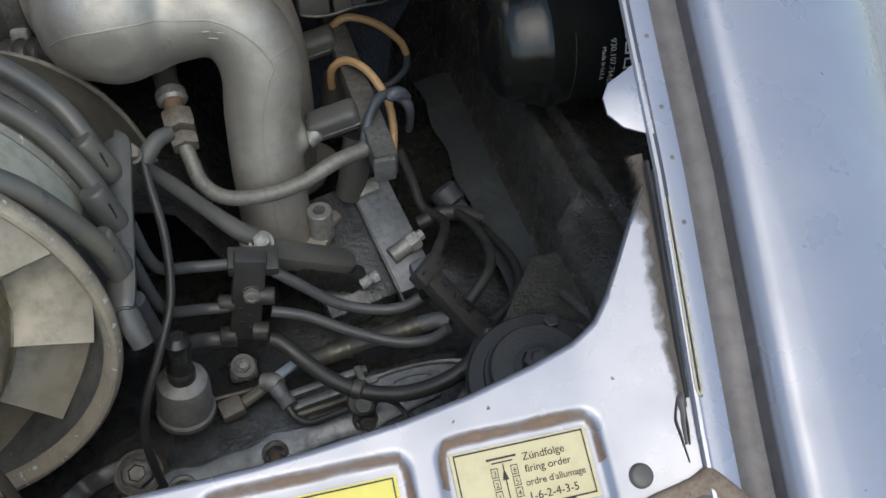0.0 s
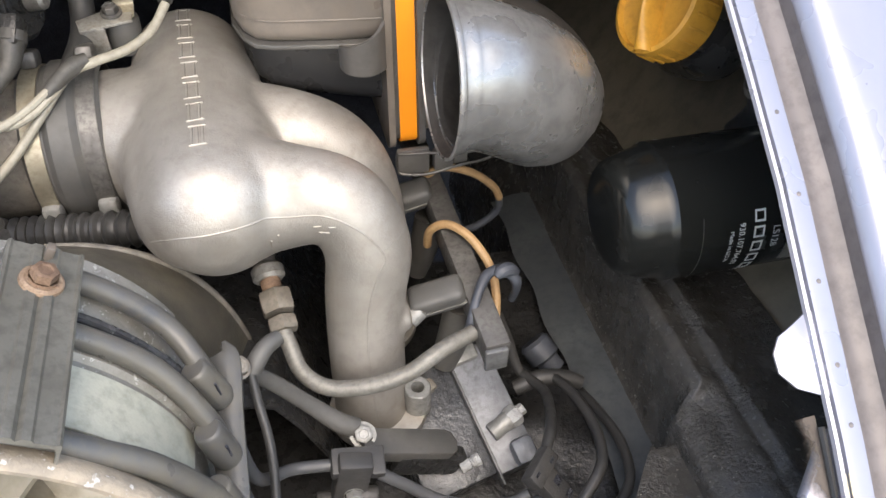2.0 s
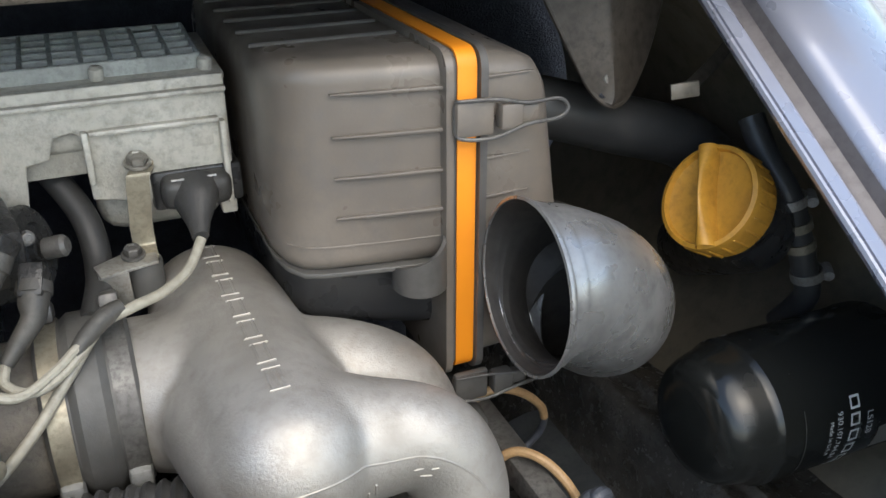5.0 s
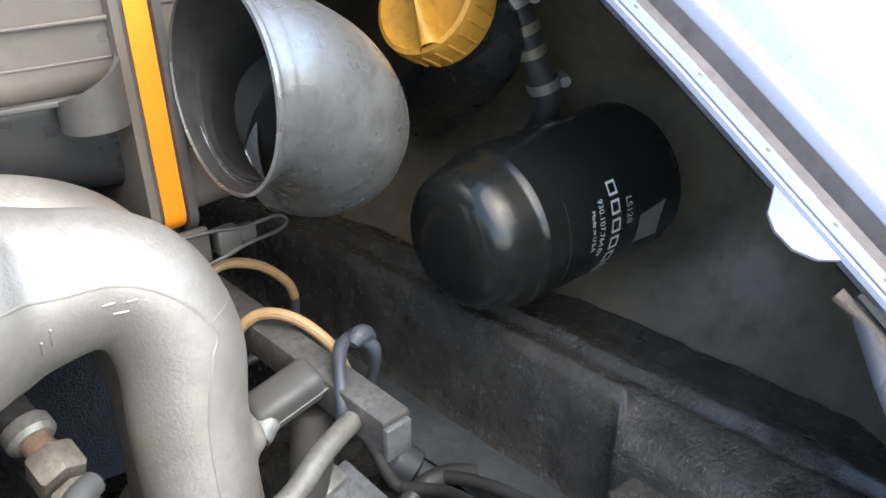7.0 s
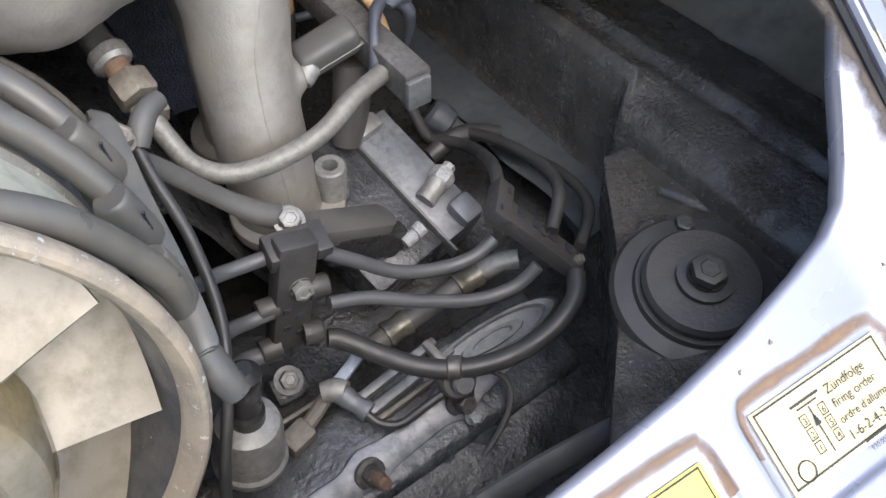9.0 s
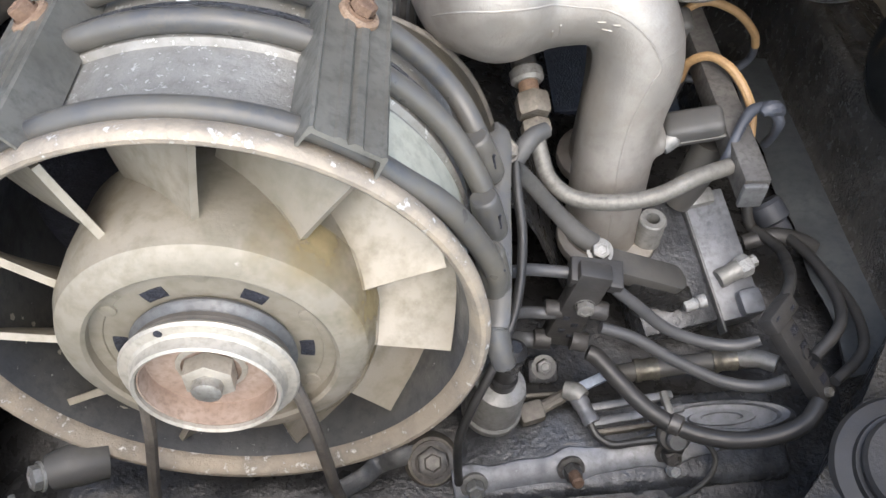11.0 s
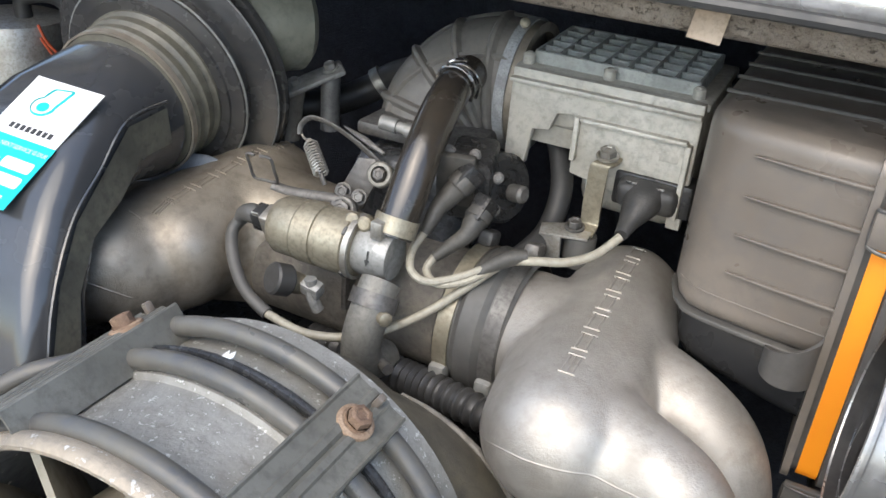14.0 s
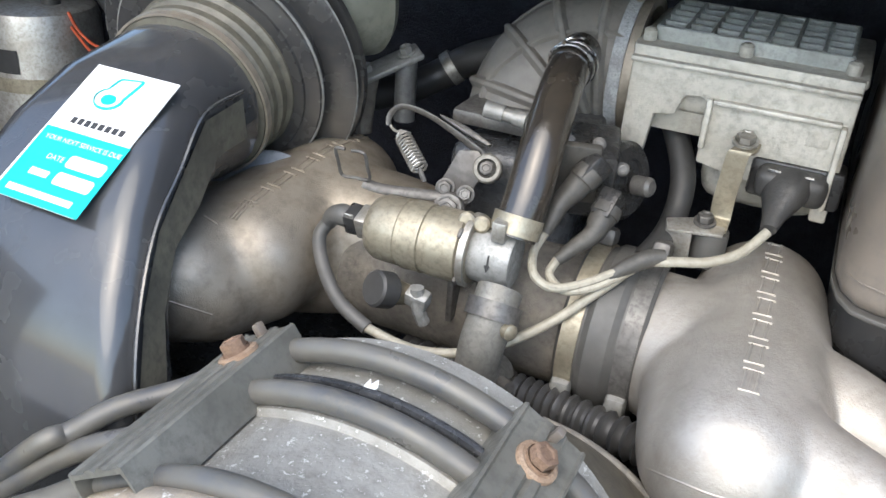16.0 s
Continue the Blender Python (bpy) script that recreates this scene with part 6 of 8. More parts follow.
part("motor", lathe([(0, 0), (0.034, 0), (0.038, 0.004), (0.038, 0.05), (0.032, 0.056), (0, 0.056)], BC + BD * 0.045 + Vector((0.047, 0, 0.036)), (0.5, 0.85, 0), 40), OLIVE, bl, "greenish grey motor can")
part("motor_rivet", lathe([(0, 0), (0.003, 0), (0.002, 0.002), (0, 0.002)], BC + BD * 0.07 + Vector((0.0835, -0.010, 0.030)), (0.9, -0.4, 0), 12), STEEL, bl)
sp_ = thing("blower_stand", (-0.331, 0.697, 0.93), "grey cast stand plate with two bolts", "bracket")
SBA, SBB = Vector((-0.331, 0.697, 0.991)), Vector((-0.310, 0.716, 1.004))
part("plate", rbox((0.052, 0.020, 0.005), basis((SBA + SBB) / 2 - Vector((0, 0, 0.002)), Vector((-0.15, -0.4, 0.9)), SBB - SBA), 0.002), ALU_DULL, sp_)
for p in (SBA, SBB):
    part("bolt", bolt(p, (-0.15, -0.4, 0.9), 0.0046, 0.006, 1.4), ALU_DULL, sp_)
part("post", sweep([SBA - Vector((0, 0, 0.003)), SBA - Vector((0.003, 0, 0.024)), SBA - Vector((0.004, 0.002, 0.045))], 0.0085, 14, 3), CASE_DUSTY, sp_)
part("post", sweep([SBB - Vector((0, 0, 0.003)), SBB - Vector((0.0, 0, 0.05))], 0.008, 14, 3), ALLOY_DARK, sp_)
single("breather_pipe", sweep([(-0.36, 0.74, 0.955), (-0.335, 0.765, 0.960), (-0.315, 0.785, 0.970), (-0.293, 0.79, 0.985), (-0.26, 0.79, 1.0), (-0.23, 0.77, 1.02)], 0.0125, 20, 8), RUBBER_BLACK, "black breather hose with clamps", "hose")
single("hose_clip", lathe([(0.0125, -0.004), (0.014, -0.004), (0.014, 0.004), (0.0125, 0.004)], (-0.306, 0.788, 0.977), (0.6, 0.3, 0.5), 28, closed=True), STEEL, "narrow steel hose clip band", "clip")
def film_bag(u, v):
    a, b = math.pi * (1.05 - 1.1 * u), 0.5 * math.pi * v
    c = 0.004 * noise.noise(Vector((u * 4, v * 3, 1))) + 0.003 * abs(noise.noise(Vector((u * 9, v * 8, 4))))
    return Vector((-0.353 + (0.084 + c) * math.cos(a) * math.cos(b), 0.618 - 0.012 * math.sin(b), 0.884 + (0.066 + c) * math.sin(a) * math.cos(b)))


single("blue_film", grid(film_bag, 40, 24, thick=0.0008), BLUE_BAG, "grey-blue crumpled film bag behind the duct", "film", angle=60)

# coil canister at the far left
cn = thing("coil_canister", (-0.66, 0.70, 0.885), "brushed aluminium canister with a clamp band", "canister")
CA = Vector((-0.655, 0.70, 0.885))
body_ = part("can", lathe([(0, 0), (0.046, 0), (0.049, 0.003), (0.049, 0.095), (0.046, 0.103), (0.038, 0.106), (0, 0.106)], CA, (0, 0, 1), 56), STEEL, cn)
part("band", lathe([(0.0495, 0.040), (0.0508, 0.040), (0.0508, 0.052), (0.0495, 0.052)], CA, (0, 0, 1), 56, closed=True), BRASSY, cn)
part("band_screw", bolt(CA + Vector((0.052, -0.012, 0.046)), (0.9, -0.4, 0), 0.005, 0.006, 1.2), STEEL, cn)
part("label", grid(lambda u, v: CA + Vector((0.0497 * math.sin(radians(-10 + 34 * u)), -0.0497 * math.cos(radians(-10 + 34 * u)), 0.056 + 0.020 * v)), 10, 2), INK, body_)
part("foot", lathe([(0, -0.006), (0.050, -0.006), (0.051, 0.0), (0.049, 0.002), (0, 0.002)], CA, (0, 0, 1), 48), STEEL, cn)
for k, dz in enumerate((0.0, -0.006)):
    single("earth_wire", sweep([(-0.610 - 0.004 * k, 0.69, 0.990 + dz), (-0.600, 0.688, 0.978 + dz), (-0.583, 0.685, 0.970 + dz * 1.4), (-0.562, 0.68, 0.967 + dz), (-0.540, 0.675, 0.948 + dz)], 0.0013, 8, 6), WIRE_RED, "thin orange-red wire by the canister", "cable", group="wires by the canister")
single("coil_pipe", sweep([(-0.64, 0.70, 0.99), (-0.635, 0.70, 1.01), (-0.60, 0.71, 1.012), (-0.56, 0.70, 0.985), (-0.53, 0.69, 0.955)], 0.008, 14, 8), RUBBER_BLACK, "black hose above the canister", "hose")
single("heater_tank", sweep([(-0.80, 0.78, 1.045), (-0.70, 0.78, 1.048), (-0.62, 0.79, 1.05)], 0.035, 24, 6), ALU_BROWN, "olive-brown metal cylindrical tank", "tank")

# ---- fuel pipe, rail and injector wiring ----
fp = thing("fuel_pipe", (0.05, 0.47, 0.79), "dull steel fuel pipe with union nuts", "pipe")
part("pipe", sweep([(-0.003, 0.496, 0.824), (0.000, 0.486, 0.814), (0.005, 0.472, 0.804), (0.018, 0.461, 0.799), (0.040, 0.455, 0.800), (0.066, 0.455, 0.805), (0.090, 0.464, 0.811), (0.112, 0.473, 0.8115)], 0.0051, 18, 8), PIPE, fp)
for o, rr, h in (((-0.0015, 0.4915, 0.8205), 0.0096, 0.009), ((-0.003, 0.500, 0.8285), 0.0108, 0.014)):
    part("union_nut", lathe([(0, 0), (rr * 0.9, 0), (rr, 0.0015), (rr, h - 0.0015), (rr * 0.9, h), (0, h)], o, (-0.12, 0.85, 0.42), 6), UNION, fp)
part("stem", sweep([(-0.004, 0.507, 0.832, 0.0062), (-0.006, 0.520, 0.8375, 0.0062)], seg=16, n=3), RUST, fp)
part("ring", lathe([(0, -0.005), (0.008, -0.005), (0.0102, -0.003), (0.0102, 0.003), (0.008, 0.005), (0, 0.005)], (-0.0065, 0.525, 0.8395), (-0.12, 0.85, 0.42), 24), STEEL, fp)
part("socket", sweep([(-0.007, 0.529, 0.841, 0.008), (-0.009, 0.54, 0.846, 0.008), (-0.01, 0.56, 0.852, 0.009)], seg=16, n=4), STEEL_DARK, fp)
fr = thing("fuel_rail", (0.115, 0.55, 0.80), "dark square fuel rail with injector holders", "fuel rail")
part("bar", rbox((0.016, 0.26, 0.019), Matrix.Translation((0.1165, 0.583, 0.820)) @ pose(0, 0, 0, 4.5, 0, 2.5), 0.0015), STEEL_DARK, fr)
part("end_block", rbox((0.0145, 0.004, 0.0175), Matrix.Translation((0.1205, 0.4515, 0.8085)) @ pose(0, 0, 0, 4.5, 0, 2.5), 0.0012), ALLOY_DARK, fr)
for y in (0.505, 0.600):
    dz = (y - 0.505) * 0.08
    hm = basis((0.0955, y - 0.003, 0.8185 + dz), (-0.30, -0.22, 0.93), (0.95, -0.10, 0.30))
    hold = part("holder", rbox((0.036, 0.019, 0.017), hm, 0.0045, 3), RUBBER, fr)
    part("parting_line", rbox((0.0365, 0.0196, 0.0012), hm @ Matrix.Translation((0, 0, -0.002)), 0.0004, 1), PIPE, hold)
    part("holder_pin", lathe([(0, 0), (0.0058, 0), (0.0062, 0.002), (0.0062, 0.009), (0.0045, 0.011), (0, 0.011)], (0.0755, y - 0.011, 0.8095 + dz), (0.65, 0.30, 0.35), 14), ALU_DULL, fr)
    part("injector", sweep([(0.112, y + 0.004, 0.80, 0.010), (0.108, y + 0.002, 0.775, 0.011), (0.10, y, 0.75, 0.009)], seg=18, n=4), PLASTIC, fr)
for k, (tan, blk) in enumerate((([(0.107, 0.612, 0.812), (0.110, 0.612, 0.828), (0.124, 0.610, 0.838), (0.146, 0.610, 0.830), (0.164, 0.613, 0.812), (0.170, 0.616, 0.798)], [(0.170, 0.616, 0.798), (0.170, 0.620, 0.783), (0.158, 0.622, 0.770), (0.14, 0.624, 0.763), (0.12, 0.625, 0.765)]),
                                ([(0.103, 0.566, 0.806), (0.104, 0.560, 0.824), (0.114, 0.552, 0.834), (0.126, 0.538, 0.832), (0.136, 0.522, 0.818), (0.138, 0.512, 0.800), (0.134, 0.498, 0.785)], [(0.1105, 0.477, 0.802, 0.0042), (0.1125, 0.480, 0.810, 0.0042), (0.1135, 0.482, 0.8155, 0.0032), (0.1185, 0.490, 0.825, 0.0030), (0.1255, 0.499, 0.8305, 0.0036), (0.131, 0.503, 0.8315, 0.0034), (0.1375, 0.505, 0.8300, 0.0038), (0.1440, 0.5035, 0.8260, 0.0033), (0.1480, 0.5035, 0.8200, 0.0036), (0.1495, 0.5065, 0.808, 0.0028), (0.1490, 0.512, 0.795, 0.0028)]))):
    single("injector_wire", sweep(tan, 0.0030, 10, 8), WIRE_TAN, "tan yellow sheathed injector wire loop", "cable", group="injector wires")
    single("taped_wire", sweep(blk, 0.0029, 12, 8), WIRE_BLUE, "blue-black taped wire end", "cable", group="injector wires")

single("tape_knot", sweep([(0.133, 0.499, 0.8305, 0.0028), (0.137, 0.501, 0.8325, 0.0048), (0.143, 0.503, 0.831, 0.0046), (0.148, 0.505, 0.826, 0.003)], seg=10, n=4), WIRE_BLUE, "knot of blue-black tape round two wires", "tape")

# ---- right cylinder bank ----
cs = thing("engine_case", (0.06, 0.45, 0.62), "oily dark cast engine case and shroud plates", "engine")


def deck(u, v):
    x, y = -0.42 + 0.64 * u, 0.25 + 0.42 * v
    z = 0.660 - 0.03 * smooth01(0.36, 0.28, y) + 0.012 * smooth01(0.36, 0.40, y) + 0.020 * smooth01(0.40, 0.50, y) + 0.004 * noise.noise(Vector((x * 30, y * 30, 0)))
    return Vector((x, y, z))


part("deck", grid(deck, 110, 70), OILY, cs)
BL, BW = Vector((0.0459, 0.0074, -0.0252)), Vector((0.005, 0.017, -0.001))
part("cross_bar", prism([(-0.012, -0.0092), (0.052, -0.0092), (0.0565, -0.0065), (0.0585, 0.0), (0.0565, 0.0065), (0.052, 0.0092), (-0.012, 0.0092)], -0.011, basis((0.0450, 0.4365, 0.7705), BL.cross(BW), BL), 0.0014), RUBBER, cs, "dusty flat cross bar")
part("bar_block", rbox((0.052, 0.012, 0.020), basis((0.074, 0.4395, 0.736), BL.cross(BW), BL), 0.003), OILY, cs)
part("bar_bolt", bolt((0.035, 0.4395, 0.7745), (0.05, -0.5, 0.85), 0.0056, 0.006, 1.45), ALU_DULL, cs)
PN = Vector((0.0, -0.444, 0.918))
PM = basis((0.127, 0.473, 0.735), PN, (1, 0.2, 0.1))
part("side_plate", rbox((0.0285, 0.088, 0.032), PM @ Matrix.Translation((0, 0, -0.016)), 0.0012), FLANGE, cs, "grey alloy cover plate")
part("edge_strip", rbox((0.0018, 0.096, 0.012), PM @ Matrix.Translation((-0.0150, -0.003, -0.004)), 0.0006), ALLOY_DARK, cs)
part("head_face", rbox((0.050, 0.092, 0.040), PM @ Matrix.Translation((-0.0405, 0.004, -0.0225)), 0.002), CASE, cs, "grey alloy cylinder head face")
part("corner_lug", rbox((0.016, 0.018, 0.012), PM @ Matrix.Translation((0.006, -0.036, 0.002)), 0.004), FLANGE, cs)
part("top_lug", rbox((0.020, 0.012, 0.010), PM @ Matrix.Translation((-0.004, 0.040, 0.001)), 0.003), ALU_DULL, cs)
SC = PM @ Vector((0.003, -0.014, 0.004))
SX = PM.to_3x3() @ Vector((1, 0.25, 0.1))
part("screw_band", lathe([(0, -0.013), (0.0060, -0.013), (0.0066, -0.011), (0.0058, -0.004), (0.0064, -0.002), (0.0064, 0.003), (0, 0.003)], SC, SX, 20), ALU_DULL, cs)
part("plate_screw", lathe([(0, 0.002), (0.0072, 0.002), (0.0076, 0.004), (0.0076, 0.009), (0.0066, 0.0105), (0.004, 0.011), (0.004, 0.015), (0, 0.0155)], SC, SX, 6), WORN_WHITE, cs, "white corroded hexagon screw")
part("plate_stud", lathe([(0, 0), (0.0036, 0), (0.0042, 0.001), (0.0042, 0.007), (0.0033, 0.0075), (0.0033, 0.0085), (0.0044, 0.009), (0.0044, 0.014), (0, 0.015)], (0.0955, 0.4350, 0.7265), (0.9, 0.15, 0.25), 14), WORN_WHITE, cs)

ck = thing("lead_clamp", (0.022, 0.41, 0.70), "slim black plastic ignition lead clamp with bolts", "clamp")
CM = basis((0.0205, 0.4165, 0.752), (0.20, -0.08, 0.97), (1, -0.05, -0.2))
part("slab", rbox((0.020, 0.012, 0.074), CM, 0.002), CLAMP, ck)
HM = basis((0.0285, 0.4175, 0.7795), (0.12, -0.30, 0.94), (1, -0.04, -0.15))
part("head", rbox((0.031, 0.016, 0.011), HM, 0.0014), CLAMP, ck)
part("head_tab", rbox((0.008, 0.0175, 0.0085), HM @ Matrix.Translation((0.0115, -0.0005, 0.0008)), 0.0008), CLAMP, ck)
part("head_groove", rbox((0.0285, 0.0164, 0.0009), HM @ Matrix.Translation((-0.001, 0, 0.0012)), 0.0002, 1), OILY, ck)
for o, ax, r in (((0.006, 0.4165, 0.749), (-1, 0.05, 0.1), 0.0062), ((0.034, 0.410, 0.755), (1, -0.15, -0.1), 0.0062), ((0.002, 0.4165, 0.720), (-1, 0.05, 0.1), 0.0066), ((0.026, 0.410, 0.725), (1, -0.2, -0.15), 0.0068)):
    part("lead_collar", lathe([(0, -0.006), (r, -0.006), (r * 0.95, -0.004), (r * 0.95, 0.003), (r * 0.85, 0.004), (0, 0.004)], o, ax, 16), CLAMP, ck)
for dx, dz in ((0.004, 0.001), (-0.004, -0.006), (0.003, -0.012), (-0.003, -0.019), (0.004, -0.024)):
    part("slot", rbox((0.004, 0.001, 0.0035), CM @ Matrix.Translation((dx, -0.0061, dz)), 0.0004), VOID, ck)
part("clamp_bolt", bolt(CM @ Vector((0.002, -0.0058, 0.0095)), CM.to_3x3() @ Vector((0, -1, 0.1)), 0.0054, 0.0055, 1.1), ALU_DULL, ck)
part("clamp_bolt", bolt((0.0075, 0.4165, 0.6885), (0.05, -0.62, 0.75), 0.0054, 0.006, 1.5), ALLOY_DARK, ck)
part("stand", rbox((0.021, 0.017, 0.036), basis((0.0065, 0.426, 0.672), (0.05, -0.62, 0.75), (1, 0, 0)), 0.004), CASE, ck)

cbm = thing("lead_comb", (-0.035, 0.395, 0.80), "dark plastic comb holding ignition leads beside the fan", "clip")
CA_, CB_ = Vector((-0.034, 0.437, 0.862)), Vector((-0.037, 0.348, 0.826))
cd = (CB_ - CA_)
part("strip", sweep([(*(CA_ + Vector((-0.001, 0.004, 0.002))), 0.006), (*CA_, 0.0105), (*CA_.lerp(CB_, 0.35), 0.0098), (*(CA_.lerp(CB_, 0.7) + Vector((0.001, 0, 0.001))), 0.0088), (*CB_, 0.0085), (*(CB_ + cd * 0.05), 0.005)], seg=12, n=5, flat=0.6), LEAD, cbm)
for k, (y, th, rr) in enumerate(((0.362, 83, 0.1312), (0.388, 79, 0.1322), (0.415, 73, 0.1342))):
    a_, b__ = Vector(round_fan(th - 8, rr, y)), Vector(round_fan(th + 4, rr + 0.001, y))
    boot_ = part("lead_boot", sweep([(*a_, 0.0060), (*a_.lerp(b__, 0.12), 0.0074), (*a_.lerp(b__, 0.8), 0.0078), (*b__, 0.0060)], seg=14, n=4), LEAD, cbm)
    p_ = a_.lerp(b__, 0.55) + Vector((0.004, -0.0055, 0.0052))
    part("split", sweep([p_ - Vector((0.0, 0.002, -0.004)), p_, p_ + Vector((0.001, -0.0005, -0.006))], 0.0007, 5, 3), VOID, boot_)
part("tail_boot", sweep([(-0.037, 0.350, 0.826, 0.0062), (-0.034, 0.343, 0.814, 0.0064), (-0.031, 0.338, 0.804, 0.0058)], seg=14, n=4), LEAD, cbm)
part("wire_sleeve", sweep([(-0.0205, 0.437, 0.850, 0.0046), (-0.017, 0.441, 0.8545, 0.0052), (-0.011, 0.447, 0.858, 0.0050), (-0.004, 0.452, 0.858, 0.0044)], seg=12, n=4), RUBBER, cbm)
part("bolt", bolt((-0.027, 0.434, 0.859), (0.45, -0.35, 0.85), 0.0052, 0.005, 1.35), UNION, cbm)

RW = "grey-black rubber ignition lead beside the cylinder bank"
for pts, r in (([(-0.031, 0.398, 0.838), (-0.026, 0.406, 0.798), (-0.008, 0.421, 0.780), (0.016, 0.420, 0.778)], 0.0037), ([(-0.032, 0.380, 0.826), (-0.027, 0.394, 0.775), (-0.01, 0.412, 0.752), (0.008, 0.414, 0.748)], 0.0037), ([(-0.033, 0.362, 0.815), (-0.030, 0.388, 0.750), (-0.015, 0.415, 0.722), (0.008, 0.416, 0.716)], 0.0052),
               ([(0.040, 0.412, 0.773), (0.055, 0.409, 0.760), (0.075, 0.405, 0.743), (0.098, 0.401, 0.735), (0.117, 0.398, 0.735), (0.130, 0.398, 0.741)], 0.0037), ([(0.034, 0.403, 0.748), (0.055, 0.400, 0.741), (0.080, 0.392, 0.729), (0.108, 0.383, 0.720), (0.130, 0.378, 0.721), (0.143, 0.376, 0.731)], 0.0037)):
    single("ignition_lead", sweep(pts, r, 12, 8), LEAD_DARK, RW, "cable", group="ignition leads by the bank")
single("rubber_link_hose", sweep([(-0.024, 0.446, 0.842, 0.0045), (-0.010, 0.450, 0.822, 0.0048), (0.006, 0.450, 0.800, 0.0050), (0.022, 0.446, 0.783, 0.0062), (0.032, 0.444, 0.776, 0.0066)], seg=14, n=6, flat=0.7), RUBBER, "dusty dark rubber arm between comb and bolt", "hose")
bigh = thing("sheathed_lead", (0.09, 0.36, 0.70), "thick black sheathed lead sagging over the cover", "cable")
part("sheath", sweep([(0.030, 0.404, 0.722, 0.0048), (0.036, 0.401, 0.720, 0.0053), (0.050, 0.388, 0.711, 0.0053), (0.066, 0.372, 0.705, 0.0053), (0.086, 0.360, 0.702, 0.0053), (0.110, 0.352, 0.704, 0.0053), (0.134, 0.350, 0.711, 0.0053), (0.152, 0.355, 0.718, 0.0053), (0.162, 0.366, 0.722, 0.0053)], seg=16, n=8), RUBBER_BLACK, bigh)
part("collar", lathe([(0.0053, -0.004), (0.0066, -0.003), (0.0066, 0.003), (0.0053, 0.004)], (0.080, 0.3635, 0.7030), (0.8, -0.5, 0), 18, closed=True), STEEL_DARK, bigh)
wf = thing("lead_bridge", (0.15, 0.39, 0.71), "black plastic lead bridge with slots and screws", "clip")
WM = basis((0.1515, 0.387, 0.740), Vector((0.5, -0.45, 0.74)), Vector((0.62, -0.55, -0.70)))
part("bar", rbox((0.066, 0.016, 0.005), WM, 0.0012), CLAMP, wf)
part("head", rbox((0.011, 0.027, 0.010), WM @ Matrix.Translation((-0.030, 0, 0.0015)), 0.0015), CLAMP, wf)
part("side_rib", rbox((0.066, 0.0016, 0.009), WM @ Matrix.Translation((0, -0.0075, -0.0015)), 0.0005), CLAMP, wf)
for dx in (-0.032, -0.0285):
    part("slot", rbox((0.0018, 0.004, 0.001), WM @ Matrix.Translation((dx, -0.008 if dx < -0.03 else 0.007, 0.0066)), 0), VOID, wf)
part("lead_eye", lathe([(0.0030, -0.001), (0.0042, -0.001), (0.0042, 0.0012), (0.0030, 0.0012)], WM @ Vector((0.0, 0.002, 0.0030)), WM.to_3x3() @ Vector((0, 0, 1)), 18, closed=True), CLAMP, wf)
for dx in (-0.016, -0.004, 0.008, 0.02):
    part("slot", rbox((0.005, 0.006, 0.001), WM @ Matrix.Translation((dx, 0.003, 0.0026)), 0), VOID, wf)
part("screw", bolt(WM @ Vector((0.028, 0, 0.0025)), WM.to_3x3() @ Vector((0, 0, 1)), 0.003, 0.003, 1.1), STEEL, wf)
for pts, r in (([(0.136, 0.402, 0.758), (0.150, 0.425, 0.760), (0.160, 0.452, 0.748), (0.165, 0.478, 0.735), (0.158, 0.50, 0.728)], 0.0037), ([(0.158, 0.384, 0.742), (0.178, 0.404, 0.748), (0.186, 0.435, 0.742), (0.184, 0.470, 0.735), (0.176, 0.497, 0.728)], 0.0037), ([(0.172, 0.376, 0.728), (0.198, 0.40, 0.728), (0.206, 0.44, 0.722), (0.198, 0.49, 0.712)], 0.0034), ([(0.142, 0.52, 0.775), (0.150, 0.515, 0.75), (0.156, 0.505, 0.728), (0.170, 0.498, 0.722)], 0.0037)):
    single("harness_wire", sweep(pts, r, 12, 8), RUBBER_BLACK, "dusty black harness wire", "cable", group="harness wires")
single("wire_joint", sweep([(0.150, 0.494, 0.722, 0.0055), (0.168, 0.494, 0.728, 0.0062), (0.186, 0.492, 0.726, 0.006), (0.198, 0.488, 0.722, 0.005)], seg=14, n=5), RUBBER_BLACK, "black taped wire joint", "cable")
single("plug_cap", lathe([(0, 0), (0.010, 0), (0.0125, 0.003), (0.0125, 0.016), (0.009, 0.018), (0.009, 0.028), (0, 0.028)], (0.178, 0.540, 0.716), (0.45, -0.6, -0.55), 24), WIRE_BLUE, "blue-grey round plug cap", "connector")

# oil sender
os_ = thing("oil_sender", (-0.026, 0.377, 0.69), "grey oil pressure sender can with black plug", "sensor")
OA = Vector((0.12, -0.10, 1)).normalized()
OB = Vector((-0.030, 0.380, 0.694))
part("can", lathe([(0, 0), (0.0165, 0), (0.0185, 0.003), (0.0185, 0.007), (0.0170, 0.009), (0.0165, 0.030), (0.0150, 0.036), (0.010, 0.0395), (0, 0.040)], OB, OA, 36), ALU_DULL, os_)
part("plug", lathe([(0, 0.038), (0.0085, 0.038), (0.0085, 0.046), (0.0070, 0.048), (0.0070, 0.066), (0.0078, 0.068), (0.0078, 0.075), (0.004, 0.079), (0, 0.079)], OB, OA, 20), PLASTIC_BLACK, os_)
